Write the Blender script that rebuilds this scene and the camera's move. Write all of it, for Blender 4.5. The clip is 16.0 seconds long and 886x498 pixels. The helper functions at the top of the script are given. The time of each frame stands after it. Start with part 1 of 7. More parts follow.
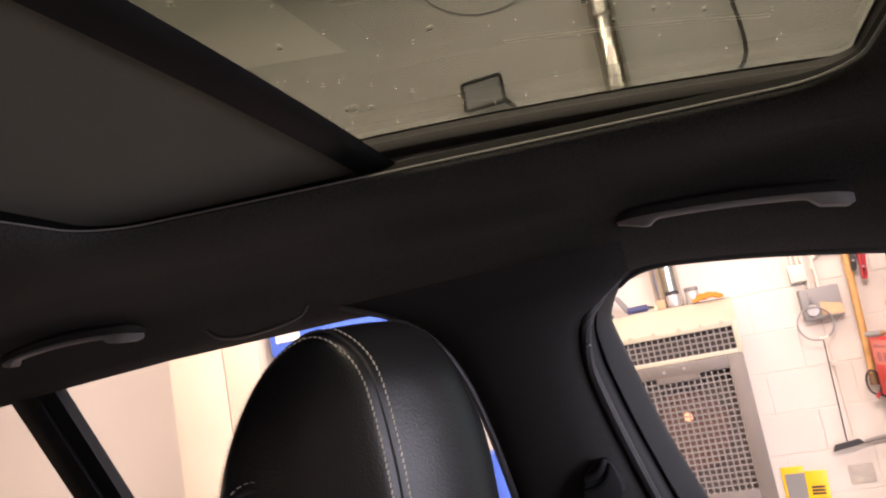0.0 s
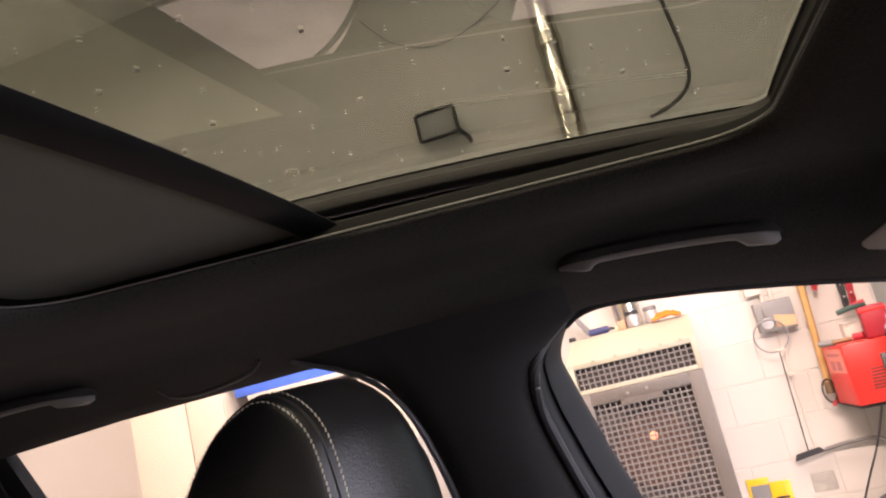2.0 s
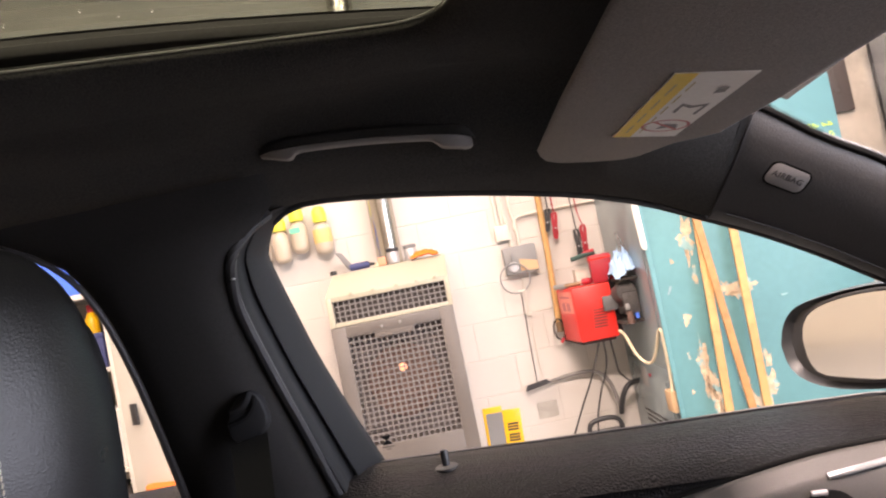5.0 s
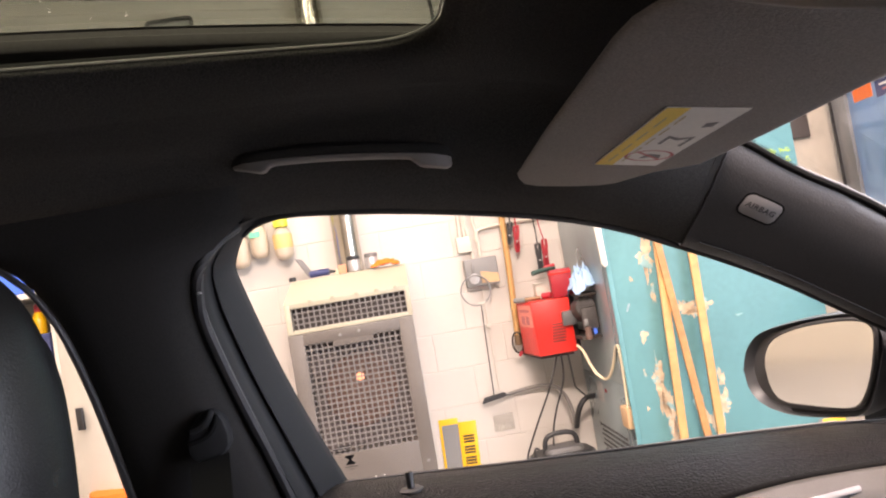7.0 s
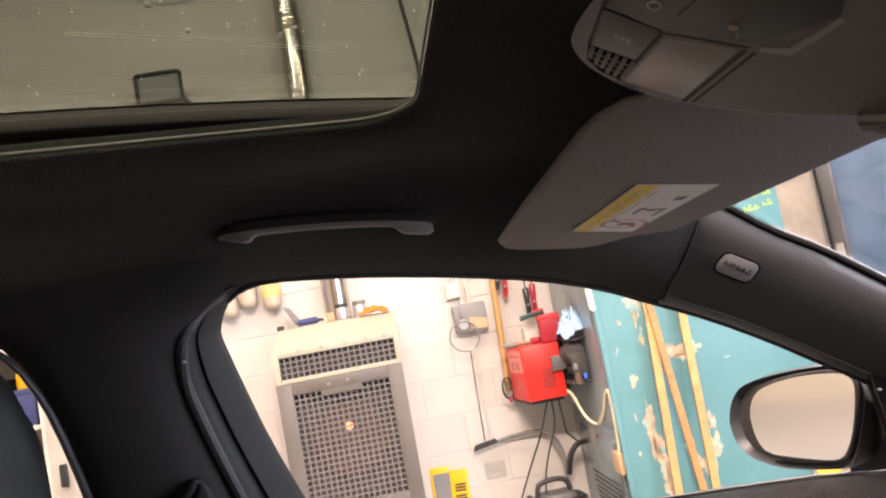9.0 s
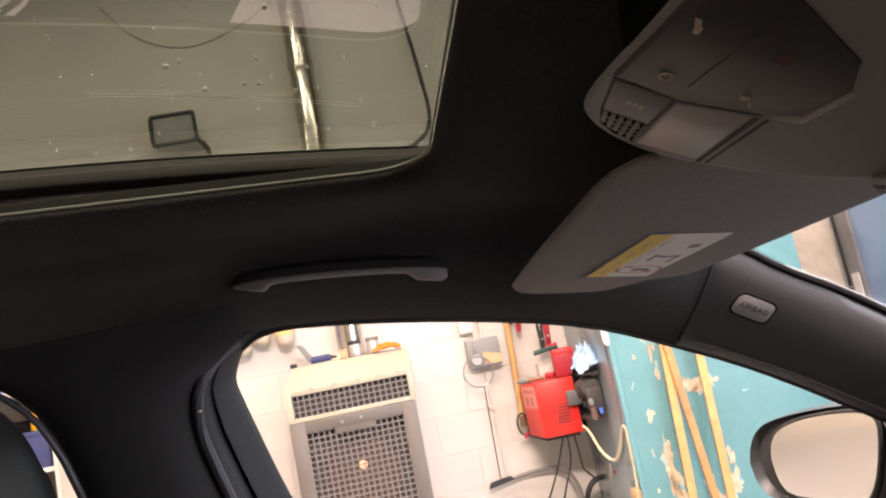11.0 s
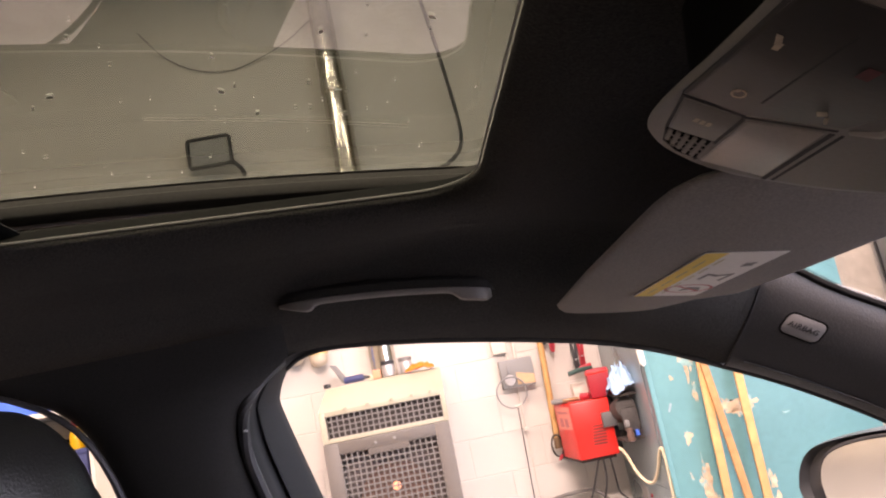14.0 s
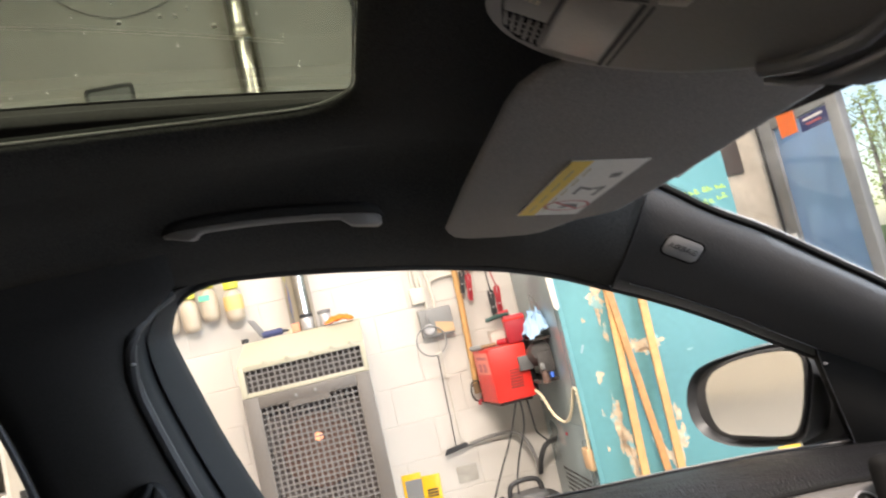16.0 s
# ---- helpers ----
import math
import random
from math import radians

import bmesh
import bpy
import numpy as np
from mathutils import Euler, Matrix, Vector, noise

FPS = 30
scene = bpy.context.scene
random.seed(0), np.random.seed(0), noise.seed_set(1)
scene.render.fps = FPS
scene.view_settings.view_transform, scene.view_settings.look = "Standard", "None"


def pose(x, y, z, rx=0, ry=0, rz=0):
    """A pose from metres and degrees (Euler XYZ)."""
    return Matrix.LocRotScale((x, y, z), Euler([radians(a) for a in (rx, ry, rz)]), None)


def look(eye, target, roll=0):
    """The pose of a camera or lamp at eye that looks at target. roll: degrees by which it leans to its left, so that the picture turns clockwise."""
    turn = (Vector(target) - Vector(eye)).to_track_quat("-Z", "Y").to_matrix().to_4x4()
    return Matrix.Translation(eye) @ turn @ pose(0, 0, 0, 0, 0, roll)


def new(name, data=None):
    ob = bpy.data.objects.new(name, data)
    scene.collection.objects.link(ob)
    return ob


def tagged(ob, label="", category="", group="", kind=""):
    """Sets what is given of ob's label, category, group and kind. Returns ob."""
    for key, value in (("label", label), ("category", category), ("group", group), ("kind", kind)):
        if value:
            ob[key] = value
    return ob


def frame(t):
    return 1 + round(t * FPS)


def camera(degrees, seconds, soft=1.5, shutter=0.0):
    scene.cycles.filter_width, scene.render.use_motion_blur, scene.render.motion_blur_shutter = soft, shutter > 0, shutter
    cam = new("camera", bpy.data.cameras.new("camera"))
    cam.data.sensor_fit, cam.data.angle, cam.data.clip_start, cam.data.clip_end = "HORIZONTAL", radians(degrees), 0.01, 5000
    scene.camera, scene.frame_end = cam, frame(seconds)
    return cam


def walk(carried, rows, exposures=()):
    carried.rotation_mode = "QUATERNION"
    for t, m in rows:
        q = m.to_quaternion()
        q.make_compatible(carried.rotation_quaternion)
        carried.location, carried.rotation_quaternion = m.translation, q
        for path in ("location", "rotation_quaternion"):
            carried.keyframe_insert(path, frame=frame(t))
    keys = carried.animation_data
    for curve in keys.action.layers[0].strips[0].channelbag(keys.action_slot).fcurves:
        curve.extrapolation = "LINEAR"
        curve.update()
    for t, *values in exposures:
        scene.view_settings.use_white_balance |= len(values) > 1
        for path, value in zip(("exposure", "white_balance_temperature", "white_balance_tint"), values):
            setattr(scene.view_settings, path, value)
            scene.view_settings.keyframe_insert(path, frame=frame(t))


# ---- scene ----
cam = camera(61.8, 16.0, soft=2.1, shutter=0.4)
PATH = [
    (0, (-0.176, -0.334, 1.482), (-0.768, 1.55, 1.8), -10.7),
    (0.5, (-0.174, -0.324, 1.476), (-0.736, 1.57, 1.791), -11.2),
    (1, (-0.167, -0.329, 1.473), (-0.699, 1.573, 1.784), -11.5),
    (1.5, (-0.152, -0.336, 1.495), (-0.663, 1.566, 1.842), -12.4),
    (2, (-0.145, -0.345, 1.505), (-0.628, 1.562, 1.868), -13.9),
    (2.5, (-0.126, -0.334, 1.5), (-0.585, 1.586, 1.821), -15.3),
    (3, (-0.125, -0.323, 1.486), (-0.561, 1.609, 1.769), -16.2),
    (3.5, (-0.121, -0.313, 1.479), (-0.498, 1.637, 1.712), -16.7),
    (4, (-0.101, -0.319, 1.469), (-0.366, 1.656, 1.637), -15.9),
    (4.5, (-0.069, -0.319, 1.426), (-0.153, 1.676, 1.529), -13.6),
    (6.8, (-0.088, -0.305, 1.444), (0.081, 1.687, 1.521), -9.5),
    (7, (-0.087, -0.303, 1.446), (0.074, 1.689, 1.531), -9.7),
    (7.5, (-0.095, -0.298, 1.456), (0.073, 1.692, 1.556), -10.1),
    (8, (-0.083, -0.306, 1.457), (0.098, 1.682, 1.572), -10.4),
    (8.5, (-0.08, -0.309, 1.46), (0.115, 1.676, 1.611), -10.5),
    (9, (-0.076, -0.318, 1.47), (0.133, 1.662, 1.661), -10.7),
    (11.5, (-0.076, -0.322, 1.485), (0.111, 1.647, 1.781), -11.6),
    (12, (-0.079, -0.319, 1.483), (0.1, 1.649, 1.791), -11.7),
    (12.5, (-0.083, -0.321, 1.486), (0.085, 1.646, 1.805), -11.9),
    (13, (-0.087, -0.321, 1.488), (0.067, 1.645, 1.819), -11.9),
    (13.5, (-0.091, -0.321, 1.488), (0.045, 1.644, 1.832), -11.6),
    (14, (-0.092, -0.321, 1.488), (0.033, 1.644, 1.839), -11.4),
    (14.5, (-0.105, -0.324, 1.488), (0.015, 1.642, 1.838), -11.1),
    (15, (-0.086, -0.323, 1.468), (0.054, 1.647, 1.789), -11.1),
    (15.5, (-0.077, -0.323, 1.464), (0.121, 1.648, 1.736), -11.8),
    (16, (-0.061, -0.322, 1.445), (0.24, 1.645, 1.639), -13.2),
]
# the clip's camera drifts from a pinkish to a neutral balance
EXPOSURES = [(0, 0.62, 7700, 34), (4.5, 0.62, 7600, 28), (7, 0.62, 7500, 26), (11.5, 0.66, 7600, 29), (14.5, 0.66, 7600, 34), (15.2, 0.64, 7300, 23), (16, 0.62, 6950, 13)]
walk(cam, [(t, look(eye, target, roll)) for t, eye, target, roll in PATH], EXPOSURES)

# world, sun and large lights
world = bpy.data.worlds.new("sky")
scene.world = world
world.use_nodes = True
wn = world.node_tree.nodes
sky = wn.new("ShaderNodeTexSky")
sky.sky_type = "NISHITA"
sky.sun_disc = False
sky.sun_elevation = radians(38)
sky.sun_rotation = radians(219)
wn["Background"].inputs["Strength"].default_value = 0.15
world.node_tree.links.new(sky.outputs["Color"], wn["Background"].inputs["Color"])

sun = new("sun", bpy.data.lights.new("sun", "SUN"))
sun.data.energy = 4.5
sun.data.angle = radians(0.5)
sun.data.color = (1.0, 0.95, 0.86)
sun.matrix_world = look((-16, -20, 20), (0, 0, 0))

# lamps added out of view; the south row is there to brighten the cabin
LAMPS = [(-3.6, 2.6, 72), (-1.1, 2.5, 74), (0.85, 2.2, 56), (-4.0, -1.8, 25), (-1.3, -1.8, 90), (0.3, -1.8, 620)]
for lx, ly, power in LAMPS:
    lamp = new("unseen_tube_light", bpy.data.lights.new("unseen_tube_light", "AREA"))
    lamp.data.shape = "RECTANGLE"
    lamp.data.size, lamp.data.size_y = 1.45, 0.20
    lamp.data.energy = power
    lamp.data.color = (1.0, 0.92, 0.875)
    lamp.matrix_world = look((lx, ly, 4.52), (lx, ly, 0))

# daylight entering at the head of the doorway
day = new("doorway_daylight", bpy.data.lights.new("doorway_daylight", "AREA"))
day.data.shape = "RECTANGLE"
day.data.size, day.data.size_y = 2.8, 0.75
day.data.energy = 50.0
day.data.color = (0.70, 0.83, 1.0)
day.matrix_world = look((2.70, 2.6, 2.88), (0.0, 0.6, 1.5))


# the same daylight through the open doorway itself
low = new("doorway_daylight", bpy.data.lights.new("doorway_daylight", "AREA"))
low.data.shape = "RECTANGLE"
low.data.size, low.data.size_y = 4.2, 2.2
low.data.energy = 255.0
low.data.color = (0.66, 0.80, 1.0)
low.matrix_world = look((2.78, -0.45, 1.45), (0.0, -0.45, 1.45))


# ---- materials ----
def mat(name, base, rough=0.6, metal=0.0, grain=60.0, vary=0.12, bump=0.15, big=3.0, bigvary=0.12,
        alt=None, spec=0.5, coat=0.0, dist=0.002, perob=0.0, kind="noise"):
    m = bpy.data.materials.new(name)
    m.use_nodes = True
    nt = m.node_tree
    n, l = nt.nodes, nt.links
    b = n["Principled BSDF"]
    b.inputs["Metallic"].default_value = metal
    b.inputs["Specular IOR Level"].default_value = spec
    b.inputs["Coat Weight"].default_value = coat
    tc = n.new("ShaderNodeTexCoord")
    fine = n.new("ShaderNodeTexNoise" if kind == "noise" else "ShaderNodeTexVoronoi")
    fine.inputs["Scale"].default_value = grain
    if kind == "noise":
        fine.inputs["Detail"].default_value = 6.0
    coarse = n.new("ShaderNodeTexNoise")
    coarse.inputs["Scale"].default_value = big
    coarse.inputs["Detail"].default_value = 4.0
    l.new(tc.outputs["Object"], fine.inputs["Vector"])
    l.new(tc.outputs["Object"], coarse.inputs["Vector"])
    fo = fine.outputs["Fac"] if kind == "noise" else fine.outputs["Distance"]
    ramp = n.new("ShaderNodeMapRange")
    ramp.inputs["From Min"].default_value, ramp.inputs["From Max"].default_value = 0.3, 0.7
    ramp.inputs["To Min"].default_value, ramp.inputs["To Max"].default_value = 1 - bigvary, 1 + bigvary
    l.new(coarse.outputs["Fac"], ramp.inputs["Value"])
    ramp2 = n.new("ShaderNodeMapRange")
    ramp2.inputs["From Min"].default_value, ramp2.inputs["From Max"].default_value = 0.3, 0.7
    ramp2.inputs["To Min"].default_value, ramp2.inputs["To Max"].default_value = 1 - vary, 1 + vary
    l.new(fo, ramp2.inputs["Value"])
    mul = n.new("ShaderNodeMath")
    mul.operation = "MULTIPLY"
    l.new(ramp.outputs["Result"], mul.inputs[0])
    l.new(ramp2.outputs["Result"], mul.inputs[1])
    last = mul.outputs[0]
    if perob:
        oi = n.new("ShaderNodeObjectInfo")
        r3 = n.new("ShaderNodeMapRange")
        r3.inputs["To Min"].default_value, r3.inputs["To Max"].default_value = 1 - perob, 1 + perob
        l.new(oi.outputs["Random"], r3.inputs["Value"])
        mul2 = n.new("ShaderNodeMath")
        mul2.operation = "MULTIPLY"
        l.new(last, mul2.inputs[0])
        l.new(r3.outputs["Result"], mul2.inputs[1])
        last = mul2.outputs[0]
    vm = n.new("ShaderNodeVectorMath")
    vm.operation = "SCALE"
    vm.inputs[0].default_value = base
    l.new(last, vm.inputs["Scale"])
    col = vm.outputs["Vector"]
    if alt:
        # worn or stained patches of a second colour: alt = (colour, scale, threshold, softness)
        an = n.new("ShaderNodeTexNoise")
        an.inputs["Scale"].default_value = alt[1]
        an.inputs["Detail"].default_value = 7.0
        l.new(tc.outputs["Object"], an.inputs["Vector"])
        ar = n.new("ShaderNodeMapRange")
        ar.inputs["From Min"].default_value, ar.inputs["From Max"].default_value = alt[2], alt[2] + alt[3]
        l.new(an.outputs["Fac"], ar.inputs["Value"])
        mx = n.new("ShaderNodeMix")
        mx.data_type = "RGBA"
        l.new(ar.outputs["Result"], mx.inputs["Factor"])
        l.new(col, mx.inputs[6])
        mx.inputs[7].default_value = (*alt[0], 1)
        col = mx.outputs[2]
    l.new(col, b.inputs["Base Color"])
    rr = n.new("ShaderNodeMapRange")
    rr.inputs["To Min"].default_value, rr.inputs["To Max"].default_value = max(0.02, rough - 0.12), min(1, rough + 0.12)
    l.new(coarse.outputs["Fac"], rr.inputs["Value"])
    l.new(rr.outputs["Result"], b.inputs["Roughness"])
    if bump:
        bp = n.new("ShaderNodeBump")
        bp.inputs["Strength"].default_value = bump
        bp.inputs["Distance"].default_value = dist
        l.new(fo, bp.inputs["Height"])
        l.new(bp.outputs["Normal"], b.inputs["Normal"])
    return m


def glass(name, tint, rough=0.0, shine=0.22):
    m = bpy.data.materials.new(name)
    m.use_nodes = True
    nt = m.node_tree
    n, l = nt.nodes, nt.links
    for x in list(n):
        n.remove(x)
    out = n.new("ShaderNodeOutputMaterial")
    tr = n.new("ShaderNodeBsdfTransparent")
    tr.inputs["Color"].default_value = (*tint, 1)
    gl = n.new("ShaderNodeBsdfGlossy")
    gl.inputs["Roughness"].default_value = rough
    lw = n.new("ShaderNodeLayerWeight")
    lw.inputs["Blend"].default_value = 0.5
    po = n.new("ShaderNodeMath")
    po.operation = "POWER"
    po.inputs[1].default_value = 2.6
    fr = n.new("ShaderNodeMath")
    fr.operation = "MULTIPLY_ADD"
    fr.inputs[1].default_value, fr.inputs[2].default_value = shine, 0.03
    l.new(lw.outputs["Facing"], po.inputs[0])
    l.new(po.outputs[0], fr.inputs[0])
    mx = n.new("ShaderNodeMixShader")
    l.new(fr.outputs[0], mx.inputs[0])
    l.new(tr.outputs[0], mx.inputs[1])
    l.new(gl.outputs[0], mx.inputs[2])
    l.new(mx.outputs[0], out.inputs["Surface"])
    return m


def glow(name, colour, strength):
    m = bpy.data.materials.new(name)
    m.use_nodes = True
    b = m.node_tree.nodes["Principled BSDF"]
    b.inputs["Base Color"].default_value = (*colour, 1)
    b.inputs["Emission Color"].default_value = (*colour, 1)
    b.inputs["Emission Strength"].default_value = strength
    return m


M_BLOCK = mat("painted_block", (0.520, 0.487, 0.440), 0.55, grain=90, vary=0.05, bump=0.35, big=1.3, bigvary=0.05, perob=0.03, dist=0.003)
M_PLASTER = mat("smooth_wall_paint", (0.47, 0.443, 0.405), 0.6, grain=30, vary=0.03, bump=0.12, big=1.1, bigvary=0.05)
M_MORTAR = mat("painted_mortar", (0.54, 0.505, 0.455), 0.8, grain=120, vary=0.1, bump=0.3, bigvary=0.08)
M_CREAMWALL = mat("cream_wall_paint", (0.54, 0.48, 0.38), 0.7, grain=60, vary=0.04, bump=0.1, bigvary=0.06)
M_CONCRETE = mat("floor_concrete", (0.34, 0.33, 0.31), 0.75, grain=40, vary=0.15, bump=0.3, bigvary=0.2)
M_CEIL = mat("ceiling_board", (0.68, 0.65, 0.60), 0.8, grain=30, vary=0.05, bump=0.1)
M_HEADLINER = mat("black_headliner_fabric", (0.034, 0.0330, 0.0312), 0.95, grain=520, vary=0.40, bump=0.9, big=6, bigvary=0.10, dist=0.0010, spec=0.15)
M_PLASTIC = mat("black_grained_plastic", (0.03, 0.03, 0.031), 0.5, grain=500, vary=0.15, bump=0.35, big=8, bigvary=0.1, dist=0.0006, kind="vor")
M_PILLAR = mat("dark_pillar_trim", (0.028, 0.0278, 0.028), 0.42, spec=0.42, grain=420, vary=0.12, bump=0.26, big=5, bigvary=0.08, dist=0.0007, kind="vor")
M_RUBBER = mat("black_rubber", (0.013, 0.013, 0.014), 0.6, grain=200, vary=0.1, bump=0.1)
M_FRAME = mat("satin_black_frame", (0.013, 0.0135, 0.0142), 0.65, grain=300, vary=0.06, bump=0.05, spec=0.12)
M_LEATHER = mat("black_leather", (0.0085, 0.0087, 0.0095), 0.32, grain=430, vary=0.10, bump=0.22, big=7, bigvary=0.1, dist=0.0010, spec=0.32, kind="vor")
M_DOORSKIN = mat("black_soft_door_skin", (0.0060, 0.0060, 0.0064), 0.40, grain=300, vary=0.1, spec=0.095, bump=1.0, big=6, bigvary=0.1, dist=0.0014, kind="vor")
M_HANDLE = mat("grey_handle_plastic", (0.135, 0.128, 0.121), 0.55, grain=500, vary=0.05, bump=0.1)
M_VISOR = mat("grey_visor_fabric", (0.215, 0.196, 0.180), 0.9, grain=520, vary=0.18, bump=0.6, big=5, bigvary=0.07, dist=0.0008, spec=0.2)
M_CONSOLE = mat("grey_console_plastic", (0.21, 0.198, 0.186), 0.5, grain=500, vary=0.05, bump=0.15, dist=0.0005)
M_SHADE = mat("grey_blind_fabric", (0.165, 0.165, 0.138), 0.95, grain=1100, vary=0.12, bump=0.2, big=4, bigvary=0.06, dist=0.0004, spec=0.1)
M_LENS = mat("frosted_lamp_lens", (0.42, 0.39, 0.36), 0.35, grain=300, vary=0.04, bump=0.05)
M_SMOKED = mat("smoked_switch_panel", (0.035, 0.033, 0.031), 0.5, grain=300, vary=0.05, bump=0.05)
M_DOORPILLAR = mat("black_pillar_cloth", (0.0265, 0.0257, 0.0250), 0.95, grain=700, vary=0.2, bump=0.3, big=5, bigvary=0.06, dist=0.0005, spec=0.08)
M_SILVER = mat("silver_trim", (0.20, 0.196, 0.19), 0.5, metal=0.2, grain=400, vary=0.05, bump=0.05)
M_INSERT = mat("satin_grey_insert", (0.055, 0.052, 0.049), 0.45, metal=0.1, grain=400, vary=0.06, bump=0.05, spec=0.35)
M_STITCH = mat("grey_thread", (0.33, 0.31, 0.28), 0.8, grain=900, vary=0.2, bump=0.2)
M_SEAM = mat("pale_grey_thread", (0.42, 0.385, 0.335), 0.8, grain=900, vary=0.2, bump=0.2)
M_FRIT = mat("printed_glass_band", (0.075, 0.072, 0.069), 0.6, grain=500, vary=0.05, bump=0.0)
M_BADGE = mat("grey_badge_plastic", (0.150, 0.144, 0.138), 0.5, grain=500, vary=0.05, bump=0.1)
M_SYMBOL = mat("faded_switch_print", (0.50, 0.42, 0.32), 0.7, grain=300, vary=0.2, bump=0.0)
M_SYMBOLRED = mat("dull_red_print", (0.10, 0.008, 0.014), 0.6, grain=300, vary=0.2, bump=0.0)
M_LABELINK = mat("faded_label_print", (0.42, 0.34, 0.16), 0.7, grain=300, vary=0.1, bump=0.0)
# dark brown-grey for the shaded inside behind the lower grille
M_HOLESHADE = mat("grille_hole_shade", (0.075, 0.060, 0.056), 0.7, grain=40, vary=0.2, bump=0.1)
# rust on the motor terminal, painted glow on the burner drum
M_RUSTGLOW = mat("rust_and_glow_brown", (0.105, 0.060, 0.046), 0.7, grain=70, vary=0.2, bump=0.2)
M_RAIL = mat("matt_black_rail", (0.007, 0.0069, 0.0067), 0.9, grain=300, vary=0.1, bump=0.05, spec=0.05)
M_BAND = mat("grey_sunroof_frame", (0.050, 0.0475, 0.046), 0.8, grain=300, vary=0.08, bump=0.05, spec=0.2)
M_TRACK = mat("dark_sunroof_track", (0.010, 0.0098, 0.0095), 0.95, grain=300, vary=0.08, bump=0.05, spec=0.02)
M_RIM = mat("polished_grey_rim", (0.28, 0.28, 0.29), 0.18, metal=0.25, grain=300, vary=0.03, bump=0.0)
M_MIRRORCASE = mat("black_mirror_shell", (0.030, 0.031, 0.033), 0.42, grain=300, vary=0.06, bump=0.05)
M_WELT = mat("pale_welt", (0.17, 0.165, 0.155), 0.5, grain=500, vary=0.1, bump=0.1)
M_ROOFGLASS = glass("tinted_roof_glass", (0.190, 0.224, 0.178), shine=0.92)
M_WINGLASS = glass("side_window_glass", (0.94, 0.96, 0.95))
M_MIRROR = mat("mirror_silver", (0.88, 0.88, 0.87), 0.02, metal=1.0, grain=20, vary=0.0, bump=0.0, bigvary=0.0)
M_CARPAINT = mat("dark_grey_car_paint", (0.05, 0.052, 0.056), 0.3, grain=900, vary=0.08, bump=0.0, coat=1.0)
M_TYRE = mat("tyre_rubber", (0.02, 0.02, 0.02), 0.85, grain=80, vary=0.2, bump=0.3)
M_HEATERGREY = mat("heater_grey_enamel", (0.112, 0.098, 0.086), 0.45, grain=120, vary=0.05, bump=0.06, big=2.5, bigvary=0.12)
M_HEATERCREAM = mat("heater_cream_enamel", (0.36, 0.335, 0.25), 0.38, grain=120, vary=0.04, bump=0.05, big=2.5, bigvary=0.08)
M_GRILLEBAR = mat("grille_steel", (0.17, 0.158, 0.148), 0.5, metal=0.1, grain=150, vary=0.08, bump=0.05)
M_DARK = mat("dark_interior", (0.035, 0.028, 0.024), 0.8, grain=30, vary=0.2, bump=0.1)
M_STEEL = mat("stainless_flue", (0.52, 0.49, 0.44), 0.20, metal=1.0, grain=40, vary=0.08, bump=0.02)
M_CONDUIT = mat("galvanised_conduit", (0.46, 0.45, 0.44), 0.4, metal=0.6, grain=90, vary=0.08, bump=0.05)
M_WHITEPLASTIC = mat("white_plastic", (0.55, 0.52, 0.45), 0.45, grain=90, vary=0.04, bump=0.03)
M_TEAL = mat("teal_door_paint", (0.085, 0.235, 0.245), 0.5, grain=40, vary=0.06, bump=0.12, big=1.6, bigvary=0.10,
             alt=((0.50, 0.42, 0.32), 3.1, 0.715, 0.03), dist=0.002)
M_STEELBLUE = mat("blue_grey_steel_cabinet", (0.30, 0.375, 0.395), 0.30, metal=0.6, grain=60, vary=0.06, bump=0.06, big=2, bigvary=0.18)
M_WOOD = mat("pine_batten", (0.47, 0.26, 0.095), 0.6, grain=35, vary=0.12, bump=0.15, big=9, bigvary=0.15)
M_WOODDARK = mat("old_pine_batten", (0.36, 0.175, 0.06), 0.6, grain=35, vary=0.15, bump=0.15, big=9, bigvary=0.2)
M_RED = mat("red_enamel", (0.66, 0.018, 0.010), 0.4, grain=80, vary=0.05, bump=0.03, big=4, bigvary=0.08)
M_REDDARK = mat("red_plastic", (0.34, 0.012, 0.022), 0.5, grain=80, vary=0.08, bump=0.05)
M_BLACKPL = mat("black_plastic", (0.02, 0.02, 0.021), 0.5, grain=120, vary=0.1, bump=0.08)
M_GREYPL = mat("grey_plastic", (0.20, 0.20, 0.195), 0.5, grain=120, vary=0.08, bump=0.05)
M_CLOTH = mat("pale_blue_cloth", (0.34, 0.52, 0.72), 0.9, grain=200, vary=0.1, bump=0.4)
M_ORANGE = mat("orange_rag", (0.85, 0.16, 0.015), 0.85, grain=150, vary=0.12, bump=0.3)
M_YELLOW = mat("yellow_reflective_plate", (0.82, 0.45, 0.010), 0.35, grain=60, vary=0.03, bump=0.0)
M_BLUE = mat("blue_plastic", (0.05, 0.15, 0.62), 0.45, grain=60, vary=0.06, bump=0.03)
M_NAVY = mat("navy_card", (0.025, 0.035, 0.11), 0.6, grain=60, vary=0.06, bump=0.03)
M_WHITECAB = mat("white_cabinet_enamel", (0.50, 0.47, 0.41), 0.45, grain=60, vary=0.04, bump=0.03)
M_CREAMPL = mat("cream_cable", (0.66, 0.57, 0.40), 0.5, grain=60, vary=0.05, bump=0.0)
M_POST = mat("bare_timber_post", (0.52, 0.455, 0.37), 0.75, grain=30, vary=0.08, bump=0.25, big=5, bigvary=0.15)
